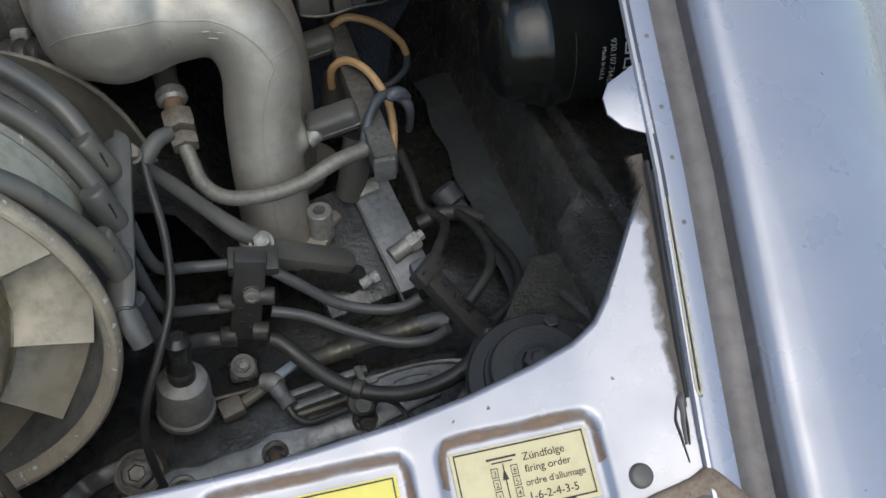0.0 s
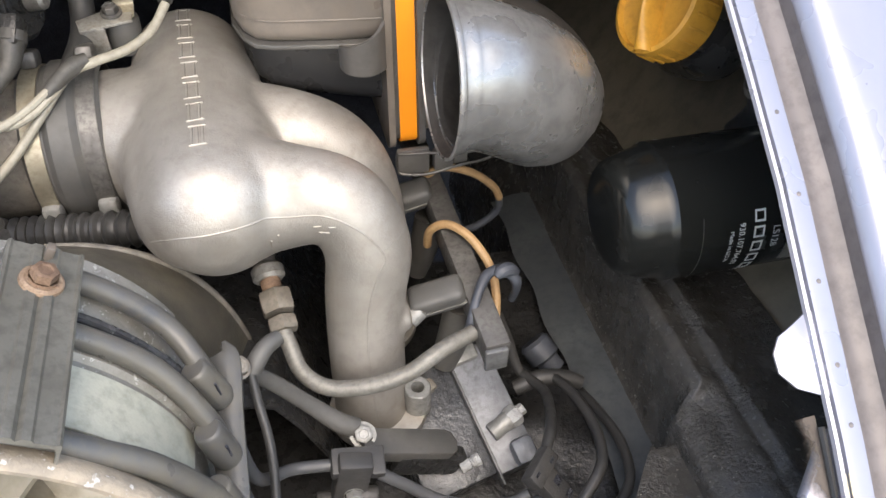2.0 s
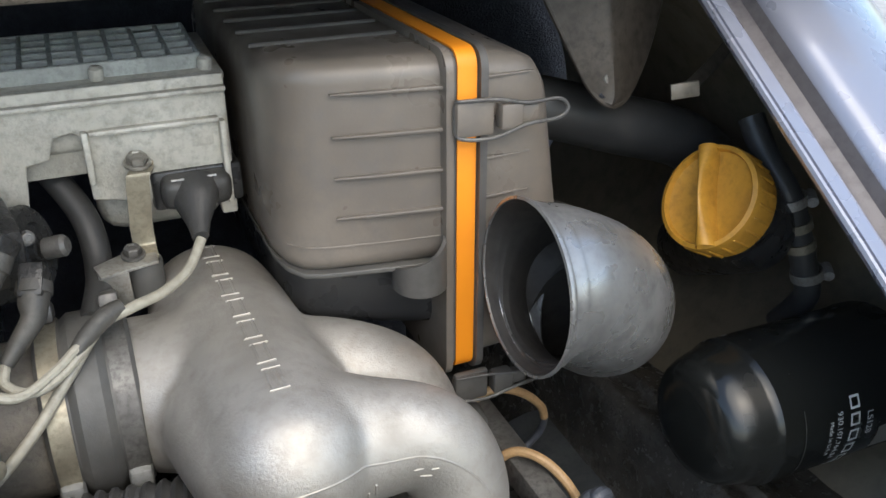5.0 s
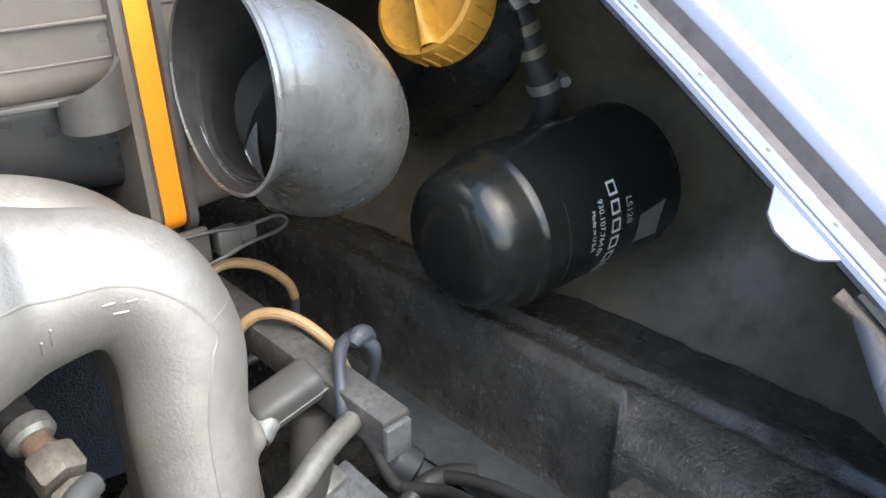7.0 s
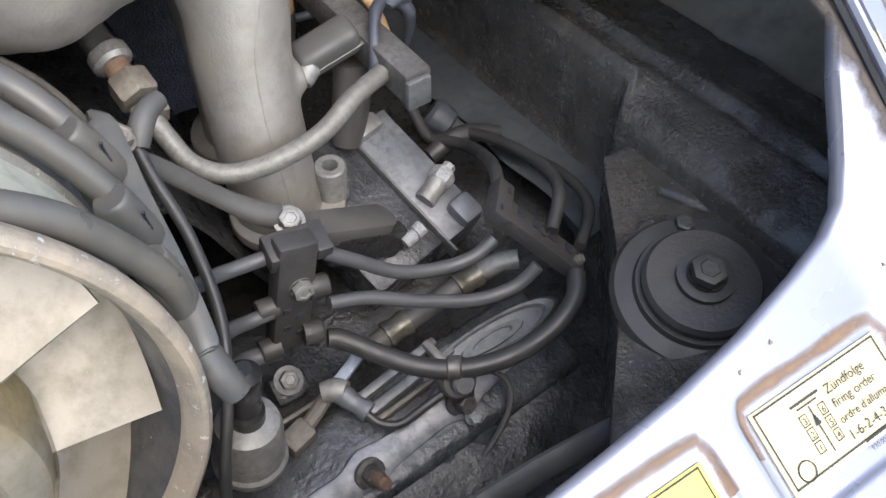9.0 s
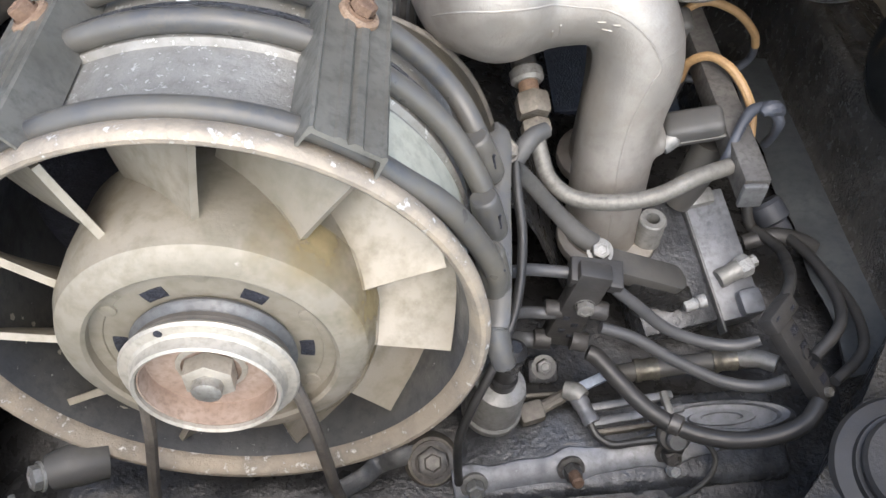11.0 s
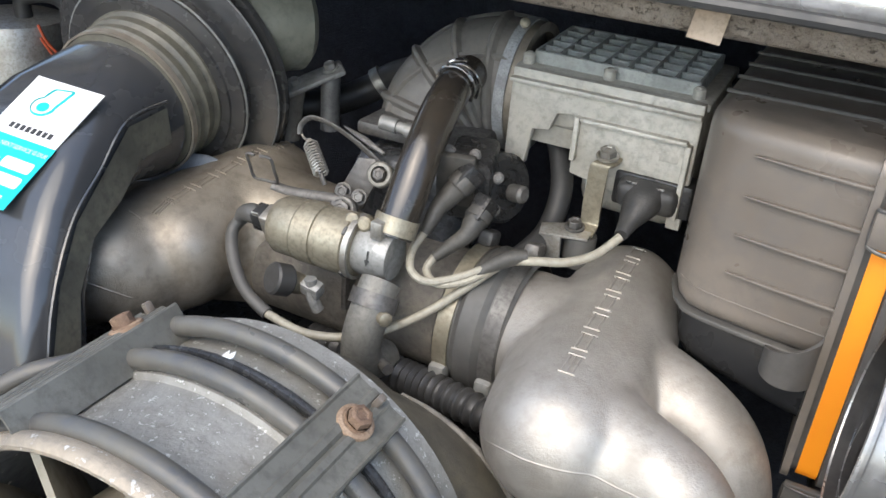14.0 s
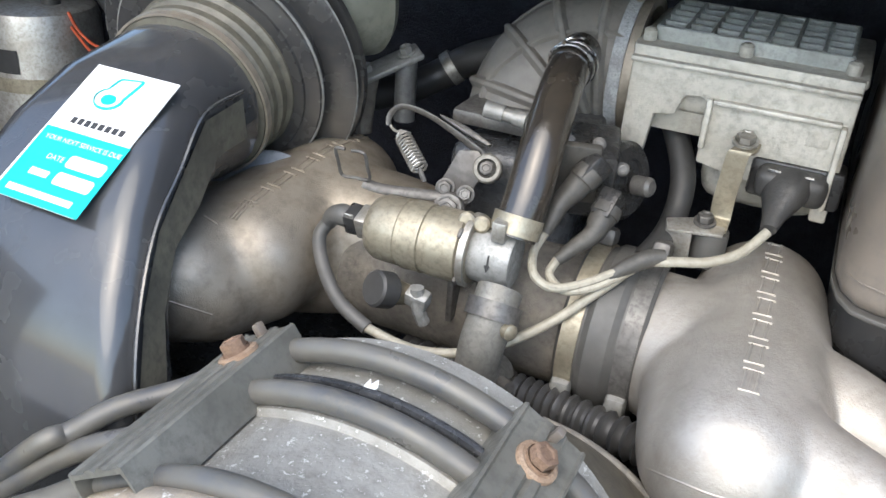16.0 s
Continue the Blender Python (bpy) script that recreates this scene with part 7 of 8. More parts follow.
single("sender_wire", sweep([(-0.021, 0.437, 0.850), (-0.020, 0.428, 0.838), (-0.017, 0.410, 0.816), (-0.020, 0.388, 0.788), (-0.032, 0.366, 0.765), (-0.045, 0.352, 0.74), (-0.051, 0.348, 0.71), (-0.050, 0.345, 0.67)], 0.0027, 12, 8), RUBBER_BLACK, "dusty black sender cable", "cable")

# low hose with gold crimps, tee and cover
lhz = thing("oil_line", (0.1, 0.413, 0.68), "dark oil hose with brass crimped ends", "hose")
part("hose", sweep([(0.050, 0.412, 0.684), (0.075, 0.413, 0.689), (0.100, 0.414, 0.693), (0.124, 0.414, 0.697), (0.15, 0.412, 0.702)], 0.0064, 16, 5), RUBBER, lhz)
for o in ((0.074, 0.413, 0.689), (0.123, 0.414, 0.697)):
    part("crimp", lathe([(0.0064, -0.0075), (0.0078, -0.0075), (0.0078, -0.0045), (0.0070, -0.003), (0.0070, 0.003), (0.0078, 0.0045), (0.0078, 0.0075), (0.0064, 0.0075)], o, (1, 0.02, 0.16), 20, closed=True), CRIMP, lhz)
part("end_pipe", sweep([(0.130, 0.414, 0.698), (0.142, 0.410, 0.704), (0.152, 0.404, 0.706)], 0.006, 12, 5), ALU_DULL, lhz)
te = thing("vacuum_tee", (0.026, 0.394, 0.67), "blue-grey alloy tee valve", "valve")
part("body", sweep([(0.019, 0.399, 0.688, 0.0058), (0.026, 0.396, 0.689, 0.0066), (0.030, 0.392, 0.689, 0.0055)], seg=14, n=4), ALU_DULL, te)
part("handle", rbox((0.0065, 0.024, 0.004), basis((0.0375, 0.4015, 0.6935), (-0.25, -0.35, 0.9), (0.25, -1, 0.1)), 0.001), BLUE_ALU, te)
part("stem", lathe([(0, 0), (0.0058, 0), (0.0058, 0.008), (0.0050, 0.010), (0.0050, 0.016), (0.0056, 0.017), (0.0056, 0.021), (0, 0.021)], (0.026, 0.396, 0.688), (0.42, -0.85, -0.28), 16), FLANGE, te)
part("pipe", sweep([(0.033, 0.379, 0.683), (0.037, 0.371, 0.679), (0.046, 0.365, 0.678), (0.060, 0.364, 0.682), (0.078, 0.363, 0.688)], 0.0024, 10, 6), RUBBER_BLACK, te)
part("nut", rbox((0.016, 0.013, 0.012), basis((-0.003, 0.386, 0.682), (0, -0.3, 0.95), (1, 0.3, 0)), 0.002), CASE_DUSTY, te)
part("link", sweep([(0.004, 0.390, 0.681), (0.012, 0.394, 0.682), (0.020, 0.398, 0.684)], 0.0042, 10, 3), CASE_DUSTY, te)

vc = thing("valve_cover", (0.06, 0.36, 0.63), "oily blue-grey alloy valve cover with bolted scalloped flange", "engine cover")
part("body", rbox((0.21, 0.060, 0.045), basis((0.055, 0.376, 0.648), (-0.04, -0.25, 0.97), (1, 0.06, 0.04)), 0.008, 3), CASE, vc)
FM = basis((0.020, 0.3605, 0.662), (-0.02, -0.5, 0.866), (1, 0.13, 0.075))
BOLTS = (-0.061, 0.0, 0.062)
lo, hi = [], []
for k in range(61):
    x = -0.074 + 0.190 * k / 60
    near = max(math.exp(-((x - q) / 0.009) ** 2) for q in BOLTS)
    taper = 0.55 + 0.45 * smooth01(0.12, 0.075, x)
    lo.append((x, (-0.0085 - 0.0045 * near) * taper))
    hi.append((x, (0.0075 + 0.0035 * near + 0.0008 * math.sin(150 * x)) * taper))
part("flange", prism(lo + hi[::-1], 0.007, FM, 0.0014), FLANGE, vc, "blue-grey scalloped flange bar")
part("gasket", prism([(x, y + 0.0018) for x, y in lo[::3]] + [(x, y + 0.002) for x, y in hi[::-3]], 0.002, FM @ Matrix.Translation((0, 0, -0.0015)), 0), RUBBER_BLACK, vc)
for k, q in enumerate(BOLTS):
    part("flange_bolt", bolt(FM @ Vector((q, -0.002, 0.007)), FM.to_3x3() @ Vector((0.05, -0.5, 0.85)), 0.0056, 0.011, 1.55), (ALU_DULL, STEEL_DARK, STEEL_DARK)[k], vc)
part("stud_tip", lathe([(0, 0), (0.0038, 0), (0.0038, 0.009), (0.0026, 0.0105), (0, 0.0105)], FM @ Vector((BOLTS[1], -0.006, 0.017)), FM.to_3x3() @ Vector((0.05, -0.5, 0.85)), 16), RUST, vc, "rusty stud tip")
part("flange_bolt", bolt((0.083, 0.352, 0.6690), (0.15, -0.7, 0.6), 0.0038, 0.005, 1.2), WORN_WHITE, vc)
for k, (p, q, w) in enumerate((((0.028, 0.3905, 0.676), (0.090, 0.4000, 0.678), 0.0055), ((0.036, 0.3820, 0.6745), (0.096, 0.3910, 0.6765), 0.0060), ((0.036, 0.3755, 0.673), (0.088, 0.3820, 0.6745), 0.0035), ((-0.03, 0.4005, 0.6745), (0.016, 0.4030, 0.676), 0.003))):
    p, q = Vector(p), Vector(q)
    part("rib", rbox(((q - p).length, w, 0.010), basis((p + q) / 2, (0, -0.3, 0.95), q - p), 0.0016), FLANGE if k < 2 else CASE_DUSTY, vc)
OM = basis((0.119, 0.384, 0.674), (-0.03, -0.25, 0.97), (1, 0.02, 0.03)) @ Matrix.Diagonal((1.05, 0.25, 0.9, 1))
ov = lathe([(0, 0.0045), (0.012, 0.0045), (0.013, 0.0062), (0.020, 0.0062), (0.021, 0.0040), (0.034, 0.0045), (0.036, 0.0075), (0.041, 0.0085), (0.045, 0.006), (0.047, 0.0), (0.047, -0.02)], (0, 0, 0), (0, 0, 1), 56)
bmesh.ops.transform(ov, matrix=OM, verts=ov.verts)
part("oval_cover", ov, FLANGE, vc, "oval ribbed grey cover")
part("lug", rbox((0.005, 0.017, 0.008), basis((0.0845, 0.3915, 0.681), (0, -0.2, 1), (1, 0.15, 0)), 0.0015), ALU_DULL, vc)
part("front_face", grid(lambda u, v: Vector((-0.05 + 0.15 * u, 0.352 - 0.022 * v + 0.002 * math.sin(40 * u), 0.660 - 0.022 * v + 0.006 * u)), 30, 8, thick=0.004), CASE, vc)
part("face_screw", lathe([(0, 0.004), (0.0022, 0.004), (0.0026, 0.006), (0.0052, 0.006), (0.006, 0.004), (0.006, -0.004), (0, -0.004)], (0.006, 0.338, 0.6525), (0, -0.7, 0.7), 20), STEEL_DARK, vc)
kn = thing("sheath_knuckle", (0.081, 0.362, 0.68), "black worn clip knuckle holding the sheathed lead", "clip")
part("collar", lathe([(0.0050, -0.006), (0.0095, -0.006), (0.0102, -0.004), (0.0102, 0.002), (0.0088, 0.004), (0.0050, 0.004)], (0.081, 0.3625, 0.6925), (-0.1, -0.75, 0.6), 20, closed=True), RUBBER, kn)
part("plug", lathe([(0, -0.006), (0.0064, -0.006), (0.0064, 0.006), (0.0050, 0.0075), (0, 0.0075)], (0.0815, 0.360, 0.6935), (-0.1, -0.75, 0.6), 16), ALLOY_DARK, kn)
part("foot", rbox((0.012, 0.014, 0.018), Matrix.Translation((0.083, 0.363, 0.679)), 0.003), RUBBER_BLACK, kn)
single("drain_wire", sweep([(0.086, 0.362, 0.688), (0.094, 0.362, 0.690), (0.103, 0.359, 0.686), (0.108, 0.353, 0.678), (0.104, 0.346, 0.669), (0.092, 0.340, 0.660), (0.078, 0.336, 0.652)], 0.0017, 8, 6), RUBBER, "thin bent dark wire beside the cover", "cable")
lwb = thing("case_bolt", (-0.066, 0.358, 0.65), "large oily case bolt on a dusty boss", "bolt")
part("boss", lathe([(0, -0.03), (0.020, -0.03), (0.017, -0.004), (0.015, 0.0), (0, 0.0)], (-0.066, 0.361, 0.668), (0.05, -0.55, 0.83), 24), CASE_DUSTY, lwb)
part("hexagon", bolt((-0.066, 0.3605, 0.668), (0.05, -0.55, 0.83), 0.0098, 0.009, 1.35), STEEL_DARK, lwb)
single("bent_bracket", sweep([(-0.125, 0.345, 0.660, 0.006), (-0.108, 0.352, 0.666, 0.006), (-0.100, 0.361, 0.664, 0.006), (-0.088, 0.362, 0.670, 0.006), (-0.076, 0.366, 0.669, 0.006)], seg=10, n=6, flat=0.25), ALLOY_DARK, "bent grey sheet bracket under the fan", "bracket")
ts_ = thing("tray_seal", (-0.1, 0.285, 0.70), "black rubber tray seal with a shiny bead behind the sill", "seal")
part("apron", grid(lambda u, v: Vector((-0.42 + 0.58 * u, 0.262 + 0.022 * v, 0.716 - 0.022 * v + 0.004 * (1 - u))), 30, 4, thick=0.003), OILY, ts_)
part("bead", sweep([(-0.40, 0.278, 0.728, 0.0065), (-0.10, 0.287, 0.710, 0.0065), (0.0, 0.290, 0.707, 0.0065), (0.08, 0.290, 0.707, 0.0065), (0.15, 0.283, 0.710, 0.006)], seg=12, n=6, flat=0.5), RUBBER, ts_)

# shroud sheets round the fan and under the manifolds
def shroud(u, v):
    x, y = -0.62 + 0.66 * u, 0.452 + 0.36 * v
    d = math.hypot(x - FC.x, 0)
    z = 0.80 + 0.05 * math.exp(-(d / 0.10) ** 2) * (1 - v) + 0.01 * math.sin(9 * x)
    z -= 0.10 * smooth01(-0.02, 0.04, x)
    return Vector((x, y, z))


single("engine_shroud", grid(shroud, 50, 24, thick=0.002), OILY, "black oily engine shroud sheet", "shroud", kind="structure", angle=60)


# sheet that falls away behind the fan housing and bulges out on its right, with a dusty rolled edge
def flare(u, v):
    th = -75 + 182 * u
    edge = 0.082 + 0.066 * max(th - 30, 0) / 73
    r = 0.1180 + (edge - 0.1180) * v ** 1.2 + 0.003 * math.sin(math.pi * v) + 0.0015 * noise.noise(Vector((u * 7, v * 3, 2)))
    return Vector(round_fan(th, r, 0.446 + 0.062 * v))


fs = thing("fan_shroud", round_fan(90, 0.12, 0.47), "olive-brown dusty sheet behind the fan housing", "shroud", kind="structure")
part("sheet", grid(flare, 60, 16, thick=0.0015), SHROUD, fs, angle=60)
part("rolled_edge", sweep([(*flare(u, 1.0), 0.0028 - 0.0014 * abs(u - 0.8) / 0.2) for u in (0.60, 0.66, 0.72, 0.78, 0.84, 0.90, 0.96, 1.0)], seg=10, n=4), CASE_DUSTY, fs, "tan dusty rolled edge")


def shroud2(u, v):
    x, y = -0.62 + 0.30 * u, 0.27 + 0.18 * v
    return Vector((x, y, 0.705 + 0.02 * v + 0.02 * (1 - u) + 0.004 * noise.noise(Vector((x * 20, y * 20, 3)))))


single("side_shroud", grid(shroud2, 20, 14, thick=0.002), DUCT, "black blue-tinged shroud sheet beside the fan", "shroud", kind="structure", angle=60)
lb = thing("hose_union", (-0.27, 0.32, 0.71), "grey dusty hose union with clamp", "fitting")
part("body", sweep([(-0.272, 0.325, 0.728, 0.010), (-0.258, 0.330, 0.728, 0.012), (-0.245, 0.335, 0.724, 0.011)], seg=16, n=4), RUBBER, lb)
part("nut", bolt((-0.275, 0.322, 0.730), (-0.7, -0.5, 0.4), 0.007, 0.006, 1.2), ALU_DULL, lb)
part("hook", sweep([(-0.292, 0.315, 0.722), (-0.291, 0.310, 0.715), (-0.292, 0.306, 0.706), (-0.286, 0.303, 0.703), (-0.275, 0.305, 0.704)], 0.0018, 8, 5), ALU_DULL, lb)
single("warm_air_hose", sweep([(-0.42, 0.31, 0.73), (-0.39, 0.325, 0.722), (-0.372, 0.335, 0.70), (-0.375, 0.34, 0.67)], 0.020, 22, 8), RUBBER_BLACK, "black warm air hose beside the fan", "hose")
single("red_tip_lead", sweep([(-0.40, 0.36, 0.74), (-0.375, 0.36, 0.722), (-0.350, 0.358, 0.711)], 0.005, 12, 5), RUBBER_BLACK, "black lead with a red end", "cable")
single("red_end", sweep([(-0.3500, 0.358, 0.711), (-0.3455, 0.3575, 0.709)], 0.0048, 10, 2), WIRE_RED, "red lead end sleeve", "cable")
single("wire_hook", sweep([(-0.338, 0.362, 0.712), (-0.332, 0.360, 0.708), (-0.326, 0.358, 0.708), (-0.324, 0.357, 0.711)], 0.0016, 8, 4), STEEL, "bent steel wire hook", "hook")

# heater scoop and hose above the oil filler
hs = thing("heater_scoop", (0.22, 0.63, 1.02), "dark brown pressed steel scoop with silver strip", "bracket")
def scoop(u, v):
    """A folded sheet that narrows to a blunt point; u across, v upwards."""
    x0, x1 = 0.204 - 0.046 * v ** 0.9, 0.219 + 0.052 * v ** 0.55
    x = x0 + (x1 - x0) * u
    fold = abs(u - 0.38) * (0.4 + 0.6 * v)
    return Vector((x, 0.626 + 0.040 * fold + 0.012 * v, 1.016 + 0.095 * v + 0.004 * math.cos(math.pi * u) * (1 - v)))


part("scoop", grid(scoop, 24, 20, thick=0.002), SCOOP, hs, angle=40)
part("rim", sweep([scoop(0, 1) , scoop(0, 0.6), scoop(0, 0.3), scoop(0, 0.06), scoop(0.5, 0), scoop(1, 0.06), scoop(1, 0.3), scoop(1, 0.6), scoop(1, 1)], 0.0022, 8, 5), SCOOP, hs)
part("hole", lathe([(0, 0), (0.0028, 0), (0.0028, 0.0012), (0, 0.0012)], scoop(0.30, 0.16) + Vector((0, -0.0008, 0)), (0.1, -1, 0.15), 14), STEEL, hs)
part("hole", sweep([scoop(0.1, 0.04) + Vector((0, -0.001, 0)), scoop(0.45, 0.02) + Vector((0, -0.001, 0))], 0.0020, 8, 2), VOID, hs)
part("strip", rbox((0.018, 0.003, 0.010), Matrix.Translation((0.252, 0.609, 1.026)) @ pose(0, 0, 0, 0, -8, -20), 0.001), ALU_BROWN, hs)
part("strip_arm", sweep([(0.258, 0.612, 1.027), (0.280, 0.622, 1.034), (0.300, 0.63, 1.045)], 0.004, 8, 4, flat=0.4), SCOOP, hs)
single("heater_hose", sweep([(0.15, 0.70, 1.01), (0.20, 0.685, 1.0), (0.25, 0.675, 0.985), (0.30, 0.665, 0.97), (0.34, 0.665, 0.94)], 0.021, 24, 6), RUBBER_BLACK, "thick black heater hose", "hose")

# ---- labels and marks on the sill ----
def on_sill(x, y, lift=0.0):
    return Vector((x, y, sill_z(x, y) + lift))


def sill_label(name, label, x0, x1, y0, y1, material):
    t = thing(name, on_sill((x0 + x1) / 2, (y0 + y1) / 2), label, "label")
    p = part("plate", prism([(0, 0), (x1 - x0, 0), (x1 - x0, (y1 - y0) * 1.166), (0, (y1 - y0) * 1.166)], 0.0007, basis(on_sill(x0 + 0.008, y0 + 0.008, 0.0004) + Vector((-0.008, -0.008, -0.008 * 0.6)), (0, -0.6, 1), (1, 0, 0)), 0), material, t)
    return t, p


def lab(x, y, lift=0.0012):
    """A place on the sill's sloping label plane."""
    return Vector((x, y, 0.8235 + 0.60 * (y - 0.216) - 0.0035 + 0.0004 + lift))


def lab_box(name, x0, x1, y0, y1, material, parent):
    b = bmesh.new()
    b.faces.new([b.verts.new(lab(x, y)) for x, y in ((x0, y0), (x1, y0), (x1, y1), (x0, y1))])
    part(name, b, material, parent)


def lab_word(text, x, y, size, parent, material=INK):
    cu = bpy.data.curves.new("scratch", "FONT")
    cu.body, cu.size = text, size
    ob = new("scratch", cu)
    me = bpy.data.meshes.new_from_object(ob.evaluated_get(bpy.context.evaluated_depsgraph_get()))
    bpy.data.objects.remove(ob)
    b = bmesh.new()
    b.from_mesh(me)
    bpy.data.meshes.remove(me)
    for v in b.verts:
        v.co = lab(x + v.co.x, y + v.co.y * 0.857, 0.0013)
    part("print", b, material, parent)


def frame_lines(x0, x1, y0, y1, parent, w=0.0006):
    for a in ((x0, x1, y0, y0 + w), (x0, x1, y1 - w, y1), (x0, x0 + w, y0, y1), (x1 - w, x1, y0, y1)):
        lab_box("rule", *a, INK, parent)


t2, p2 = sill_label("firing_order_label", "cream label with firing order in three languages", 0.1030, 0.1655, 0.1925, 0.2186, LABEL_CREAM)
frame_lines(0.1045, 0.1640, 0.1935, 0.2174, p2)
lab_word("Zündfolge", 0.1345, 0.2105, 0.0048, p2)
lab_word("firing order", 0.1345, 0.2060, 0.0046, p2)
lab_word("ordre d'allumage", 0.1335, 0.2012, 0.0041, p2)
lab_word("1-6-2-4-3-5", 0.1335, 0.1958, 0.0050, p2)
lab_word("930.006.509.01", 0.1385, 0.1900, 0.0026, p2)
for k, (a, b_) in enumerate((("3", "6"), ("2", "5"), ("1", "4"))):
    y = 0.2065 - 0.0042 * k
    for x, c in ((0.1195, a), (0.1285, b_)):
        frame_lines(x, x + 0.0032, y - 0.0002, y + 0.0034, p2, 0.0003)
        lab_word(c, x + 0.0008, y + 0.0004, 0.0032, p2)
lab_box("rule", 0.1185, 0.1320, 0.2128, 0.2136, INK, p2)
lab_box("rule", 0.1205, 0.1300, 0.2114, 0.2119, INK, p2)
lab_box("rule", 0.1252, 0.1257, 0.1965, 0.2110, INK, p2)
b_ = bmesh.new()
b_.faces.new([b_.verts.new(lab(x, y)) for x, y in ((0.1240, 0.2050), (0.1269, 0.2050), (0.1254, 0.2092))])
part("arrow", b_, INK, p2)
part("dial", sweep([(*lab(0.1118 + 0.0035 * math.cos(a), 0.1965 + 0.003 * math.sin(a)), 0.0003) for a in (2 * math.pi * k / 16 for k in range(16))], seg=4, n=1, closed=True), INK, p2)
lab_box("print_bar", 0.138, 0.154, 0.1930, 0.1941, INK, p2)
t1, p1 = sill_label("valve_label", "bright yellow valve clearance label on the sill", 0.0035, 0.0790, 0.168, 0.2160, LABEL_YELLOW)
frame_lines(0.005, 0.0775, 0.169, 0.2148, p1)
lab_word("0.1mm (0.004\")", 0.030, 0.2035, 0.0052, p1)
for k in range(3):
    lab_box("print_bar", 0.012 + 0.004 * (k % 2), 0.045 + 0.008 * k, 0.196 - 0.007 * k, 0.1975 - 0.007 * k, INK, p1)
for x0, x1, y0, y1 in ((-0.002, 0.084, 0.160, 0.221), (0.099, 0.170, 0.186, 0.222)):
    b_ = bmesh.new()
    lay = b_.verts.layers.float.new("fade")
    rim = [(x0, y1 - 0.016, 1, 0), (x0 + 0.0004, y1 - 0.007, 1, 0), (x0 + 0.002, y1 - 0.002, 0.7, -0.7), (x0 + 0.007, y1 + 0.0004, 0, -1), ((x0 + x1) / 2, y1 + 0.0006, 0, -1), (x1 - 0.007, y1 + 0.0004, 0, -1), (x1 - 0.002, y1 - 0.002, -0.7, -0.7), (x1 - 0.0004, y1 - 0.007, -1, 0), (x1, y1 - 0.018, -1, 0)]
    cols = []
    for p, q_ in zip(spline([(x, y, 0) for x, y, *_ in rim], 8), spline([(a, b, 0) for *_, a, b in rim], 8)):
        col = []
        for k in range(9):
            w = (k - 3.5) * 0.00055
            vert = b_.verts.new(on_sill(p[0] + q_[0] * w, p[1] + q_[1] * w, 0.0007))
            vert[lay] = 0.50 * (1 - ((k - 4) / 4) ** 2)
            col.append(vert)
        cols.append(col)
    for a, c in zip(cols, cols[1:]):
        for k in range(8):
            b_.faces.new((a[k], a[k + 1], c[k + 1], c[k]))
    single("worn_edge", b_, PRIMER_FILM, "brown primer worn bare along the pocket edge", "paint wear", group="worn edges", kind="structure")
pl = thing("rubber_plug", on_sill(0.1843, 0.1939), "dark grey rubber body plug", "plug")
part("disc", lathe([(0, 0.0012), (0.0040, 0.0012), (0.0050, 0.0008), (0.0058, -0.0003), (0, -0.0003)], on_sill(0.1843, 0.1939), (0, -0.6, 1), 28), PLASTIC_DARKGREY, pl)
for y in (0.279, 0.306, 0.328, 0.360, 0.395, 0.43):
    t = thing("spot_weld", (0.2466 + lip_dx(y), y, lip_z(y)), "dull grey spot weld dimple on the flange", "weld", group="spot welds", kind="structure")
    part("dimple", lathe([(0, 0.0003), (0.0007, 0.0003), (0.0011, 0.0001), (0.0015, -0.0002)], (0.2466 + lip_dx(y), y, lip_z(y)), (0, -0.55, 0.83), 14), PAINT_GUTTER, t)
random.seed(5)
for k in range(14):
    x, y = random.uniform(0.0, 0.2), random.uniform(0.205, 0.24)
    if y > edge_y(x) - 0.008 or pocket(x, y, -0.004, 0.086, 0.158, 0.224) > 0 or pocket(x, y, 0.097, 0.172, 0.184, 0.225) > 0:
        continue
    chip = [(0.0007 * (0.4 + random.random()) * math.cos(a), 0.0011 * (0.3 + random.random()) * math.sin(a)) for a in (1.05 * i for i in range(6))]
    t = thing("paint_chip", on_sill(x, y), "dark stone chip in the silver paint", "paint wear", group="paint chips", kind="structure")
    part("chip", prism(chip, 0.0004, basis(on_sill(x, y, 0.0001), (0, -0.6, 1), (1, random.uniform(-1, 1), 0)), 0), PRIMER, t)
cc = thing("corner_crack", on_sill(0.208, 0.206), "split seam sealer with dark cracks in the corner", "paint wear", kind="structure")
for line in (((0.2085, 0.2166), (0.2062, 0.212), (0.2050, 0.2085), (0.2053, 0.204), (0.2054, 0.2004), (0.2058, 0.1925)), ((0.2112, 0.2159), (0.2098, 0.2095), (0.2092, 0.2050), (0.2080, 0.1986))):
    part("crack", sweep([(*on_sill(x, y, 0.0004), 0.0003 + 0.0006 * math.sin(math.pi * (k + 0.5) / len(line))) for k, (x, y) in enumerate(line)], seg=6, n=5, flat=0.5), INK, cc)
part("sealer", sweep([(*on_sill(0.2110, 0.2175, 0.0006), 0.0012), (*on_sill(0.2092, 0.2150, 0.0010), 0.0019), (*on_sill(0.2090, 0.2110, 0.0008), 0.0013), (*on_sill(0.2078, 0.2060, 0.0004), 0.0012), (*on_sill(0.2068, 0.1990, 0.0003), 0.0007)], seg=10, n=5, flat=0.6), PAINT_GUTTER, cc)
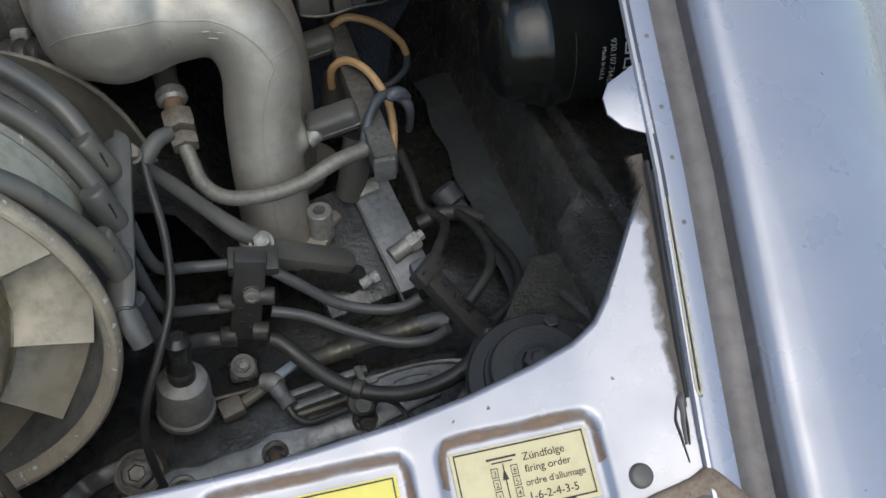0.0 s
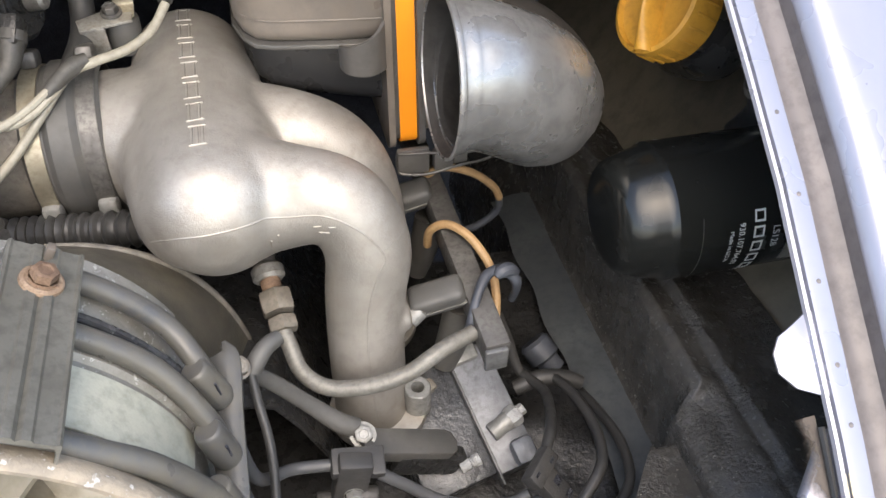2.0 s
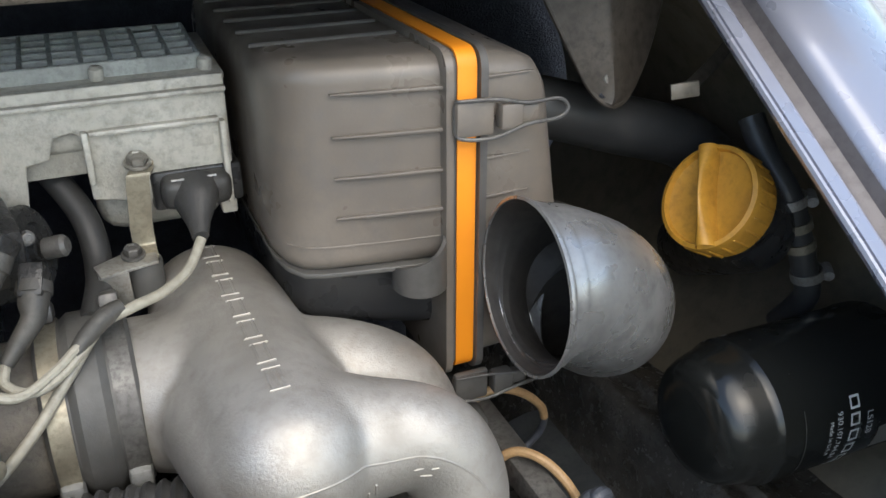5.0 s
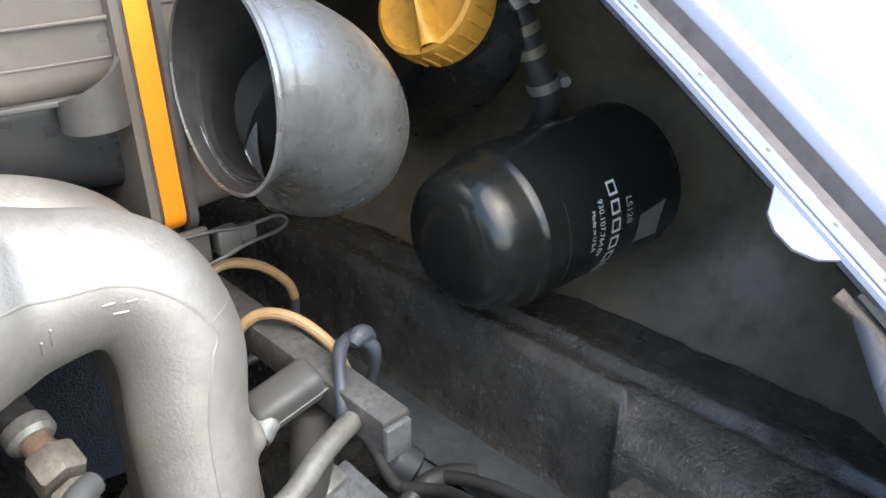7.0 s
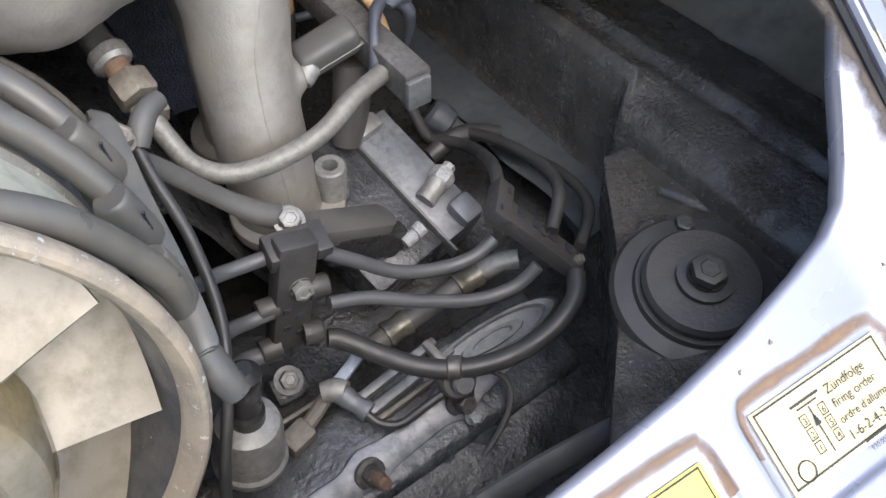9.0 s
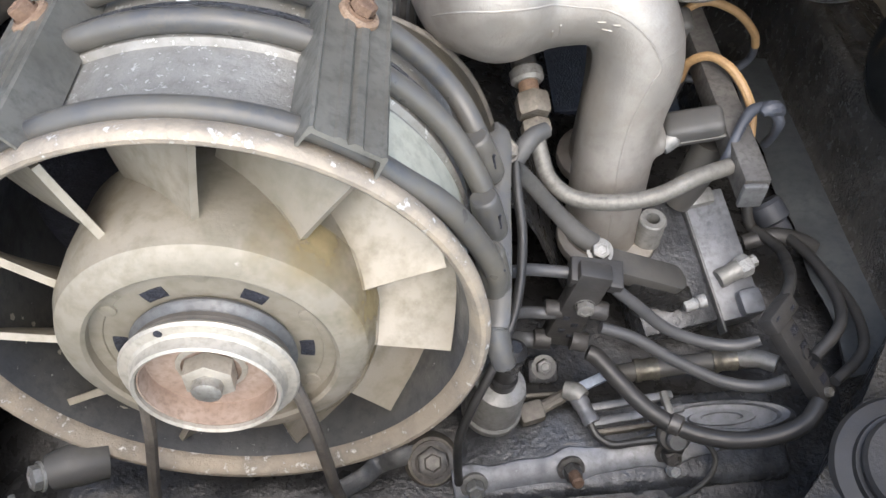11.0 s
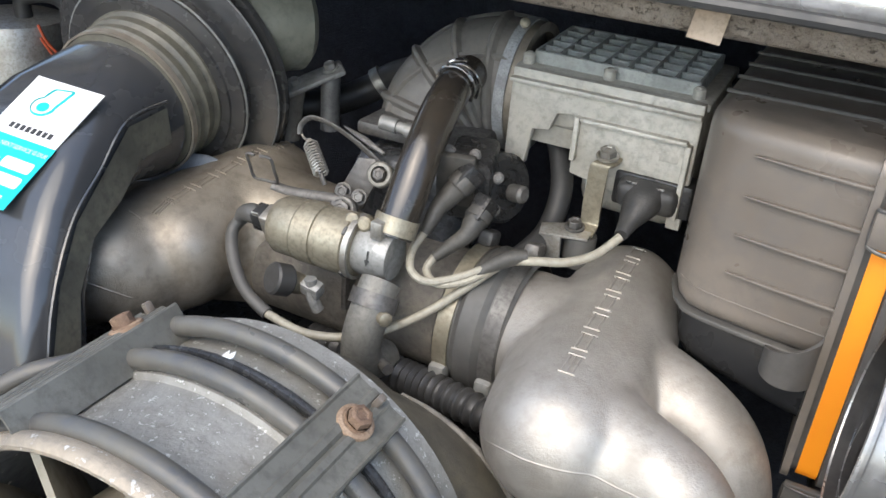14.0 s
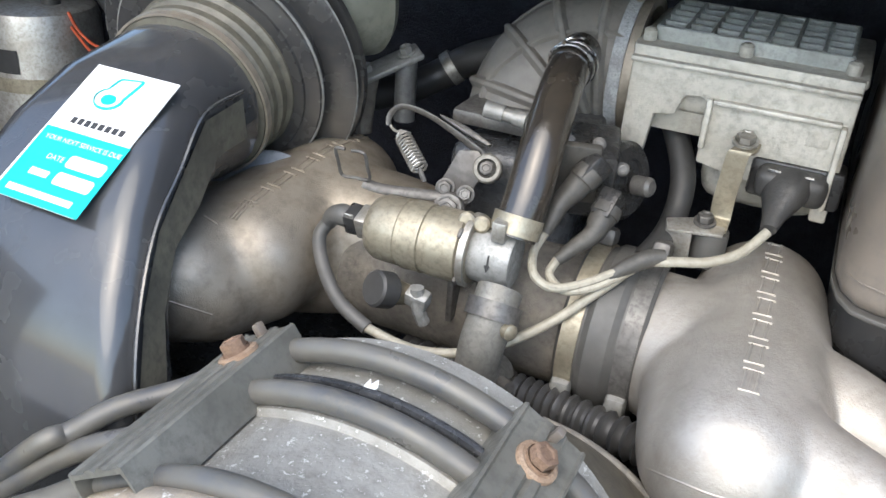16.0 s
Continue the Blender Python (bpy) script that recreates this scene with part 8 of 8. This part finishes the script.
single("flange_gap", sweep([(0.2350 + lip_dx(y), y, lip_z(y) - 0.0058, 0.0016) for y in (0.216, 0.23, 0.26, 0.29, 0.31)], seg=6, n=5), INK, "dark gap between sill and flange", "gap", kind="structure")
sl = [(0.2391, 0.290), (0.2390, 0.265), (0.2389, 0.240), (0.2388, 0.218), (0.2391, 0.2145), (0.2400, 0.2132), (0.2409, 0.2145), (0.2412, 0.218), (0.2411, 0.240), (0.2410, 0.265), (0.2409, 0.290)]
single("seam_lip", sweep([(x + lip_dx(y), y, lip_z(y) + 0.0002, 0.0004 + 0.0003 * smooth01(0.29, 0.22, y)) for x, y in sl], seg=8, n=5), SEALER, "cream sealer bead round the end of the flange seam", "car body", kind="structure")
V_OUT = [(0.1600, 0.1825), (0.1694, 0.1835), (0.1892, 0.1856), (0.2031, 0.1866), (0.2090, 0.1882), (0.2126, 0.1888), (0.2150, 0.1868), (0.2200, 0.1809), (0.2275, 0.1719), (0.2330, 0.165)]
V_IN = [(0.1620, 0.1735), (0.1720, 0.1755), (0.1908, 0.1787), (0.2030, 0.1793), (0.2068, 0.1793), (0.2094, 0.1785), (0.2112, 0.1765), (0.2141, 0.1726), (0.2190, 0.1640), (0.2230, 0.156)]
cr_ = thing("worn_corner", on_sill(0.205, 0.18), "brown rusty bare metal ridge in the corner of the sill", "paint wear", kind="structure")
va = spline([(x, y, 0) for x, y in V_OUT], 4)
vb_ = spline([(x, y, 0) for x, y in V_IN], 4)


def corner_ridge(u, v):
    k = min(int(round(u * (len(va) - 1))), len(va) - 1)
    x, y = va[k][0] * (1 - v) + vb_[k][0] * v, va[k][1] * (1 - v) + vb_[k][1] * v
    return on_sill(x, y, 0.0020 + 0.0022 * math.sin(math.pi * min(v * 1.15, 1)) ** 0.7)


part("ridge", grid(corner_ridge, len(va) - 1, 10), PRIMER, cr_)
b_ = bmesh.new()
b_.faces.new([b_.verts.new(on_sill(x, y, 0.0022)) for x, y in V_IN[1:] + [(0.190, 0.150)]])
part("pad", b_, RUBBER, cr_, "dark grey pad below the ridge")


def grime(name, label, rows, width, lift, tilt=0.6):
    """A strip of dirt that starts at the rows' line and thins out across its width."""
    b = bmesh.new()
    lay = b.verts.layers.float.new("fade")
    cols = []
    for (x, y), w in zip(rows, width):
        col = []
        for k in range(7):
            p = on_sill(x - w * k / 6, y, lift)
            vert = b.verts.new(p)
            vert[lay] = 0.80 - 0.80 * k / 6
            col.append(vert)
        cols.append(col)
    for a, c in zip(cols, cols[1:]):
        for k in range(6):
            b.faces.new((a[k], a[k + 1], c[k + 1], c[k]))
    return single(name, b, GRIME, label, "dirt", kind="structure")


gy = [0.212 + 0.0065 * k for k in range(17)]
grime("dirt_streak", "brown road dirt washed along the flange", [(0.2345 + lip_dx(y), y) for y in gy], [0.006 + 0.007 * smooth01(0.21, 0.25, y) for y in gy], 0.0004)


# grey heat shield strip under the rail
def shield(u, v):
    y = 0.395 + 0.33 * u
    return Vector((0.199 + 0.002 * math.sin(75 * y) * (1 - v) + 0.037 * v, y, 0.704 + 0.006 * v + 0.003 * math.sin(math.pi * v)))


single("heat_shield", grid(shield, 60, 8, thick=0.0015), SHIELD, "dusty grey heat shield strip with a wavy edge beside the rail", "shield", kind="structure", angle=60)
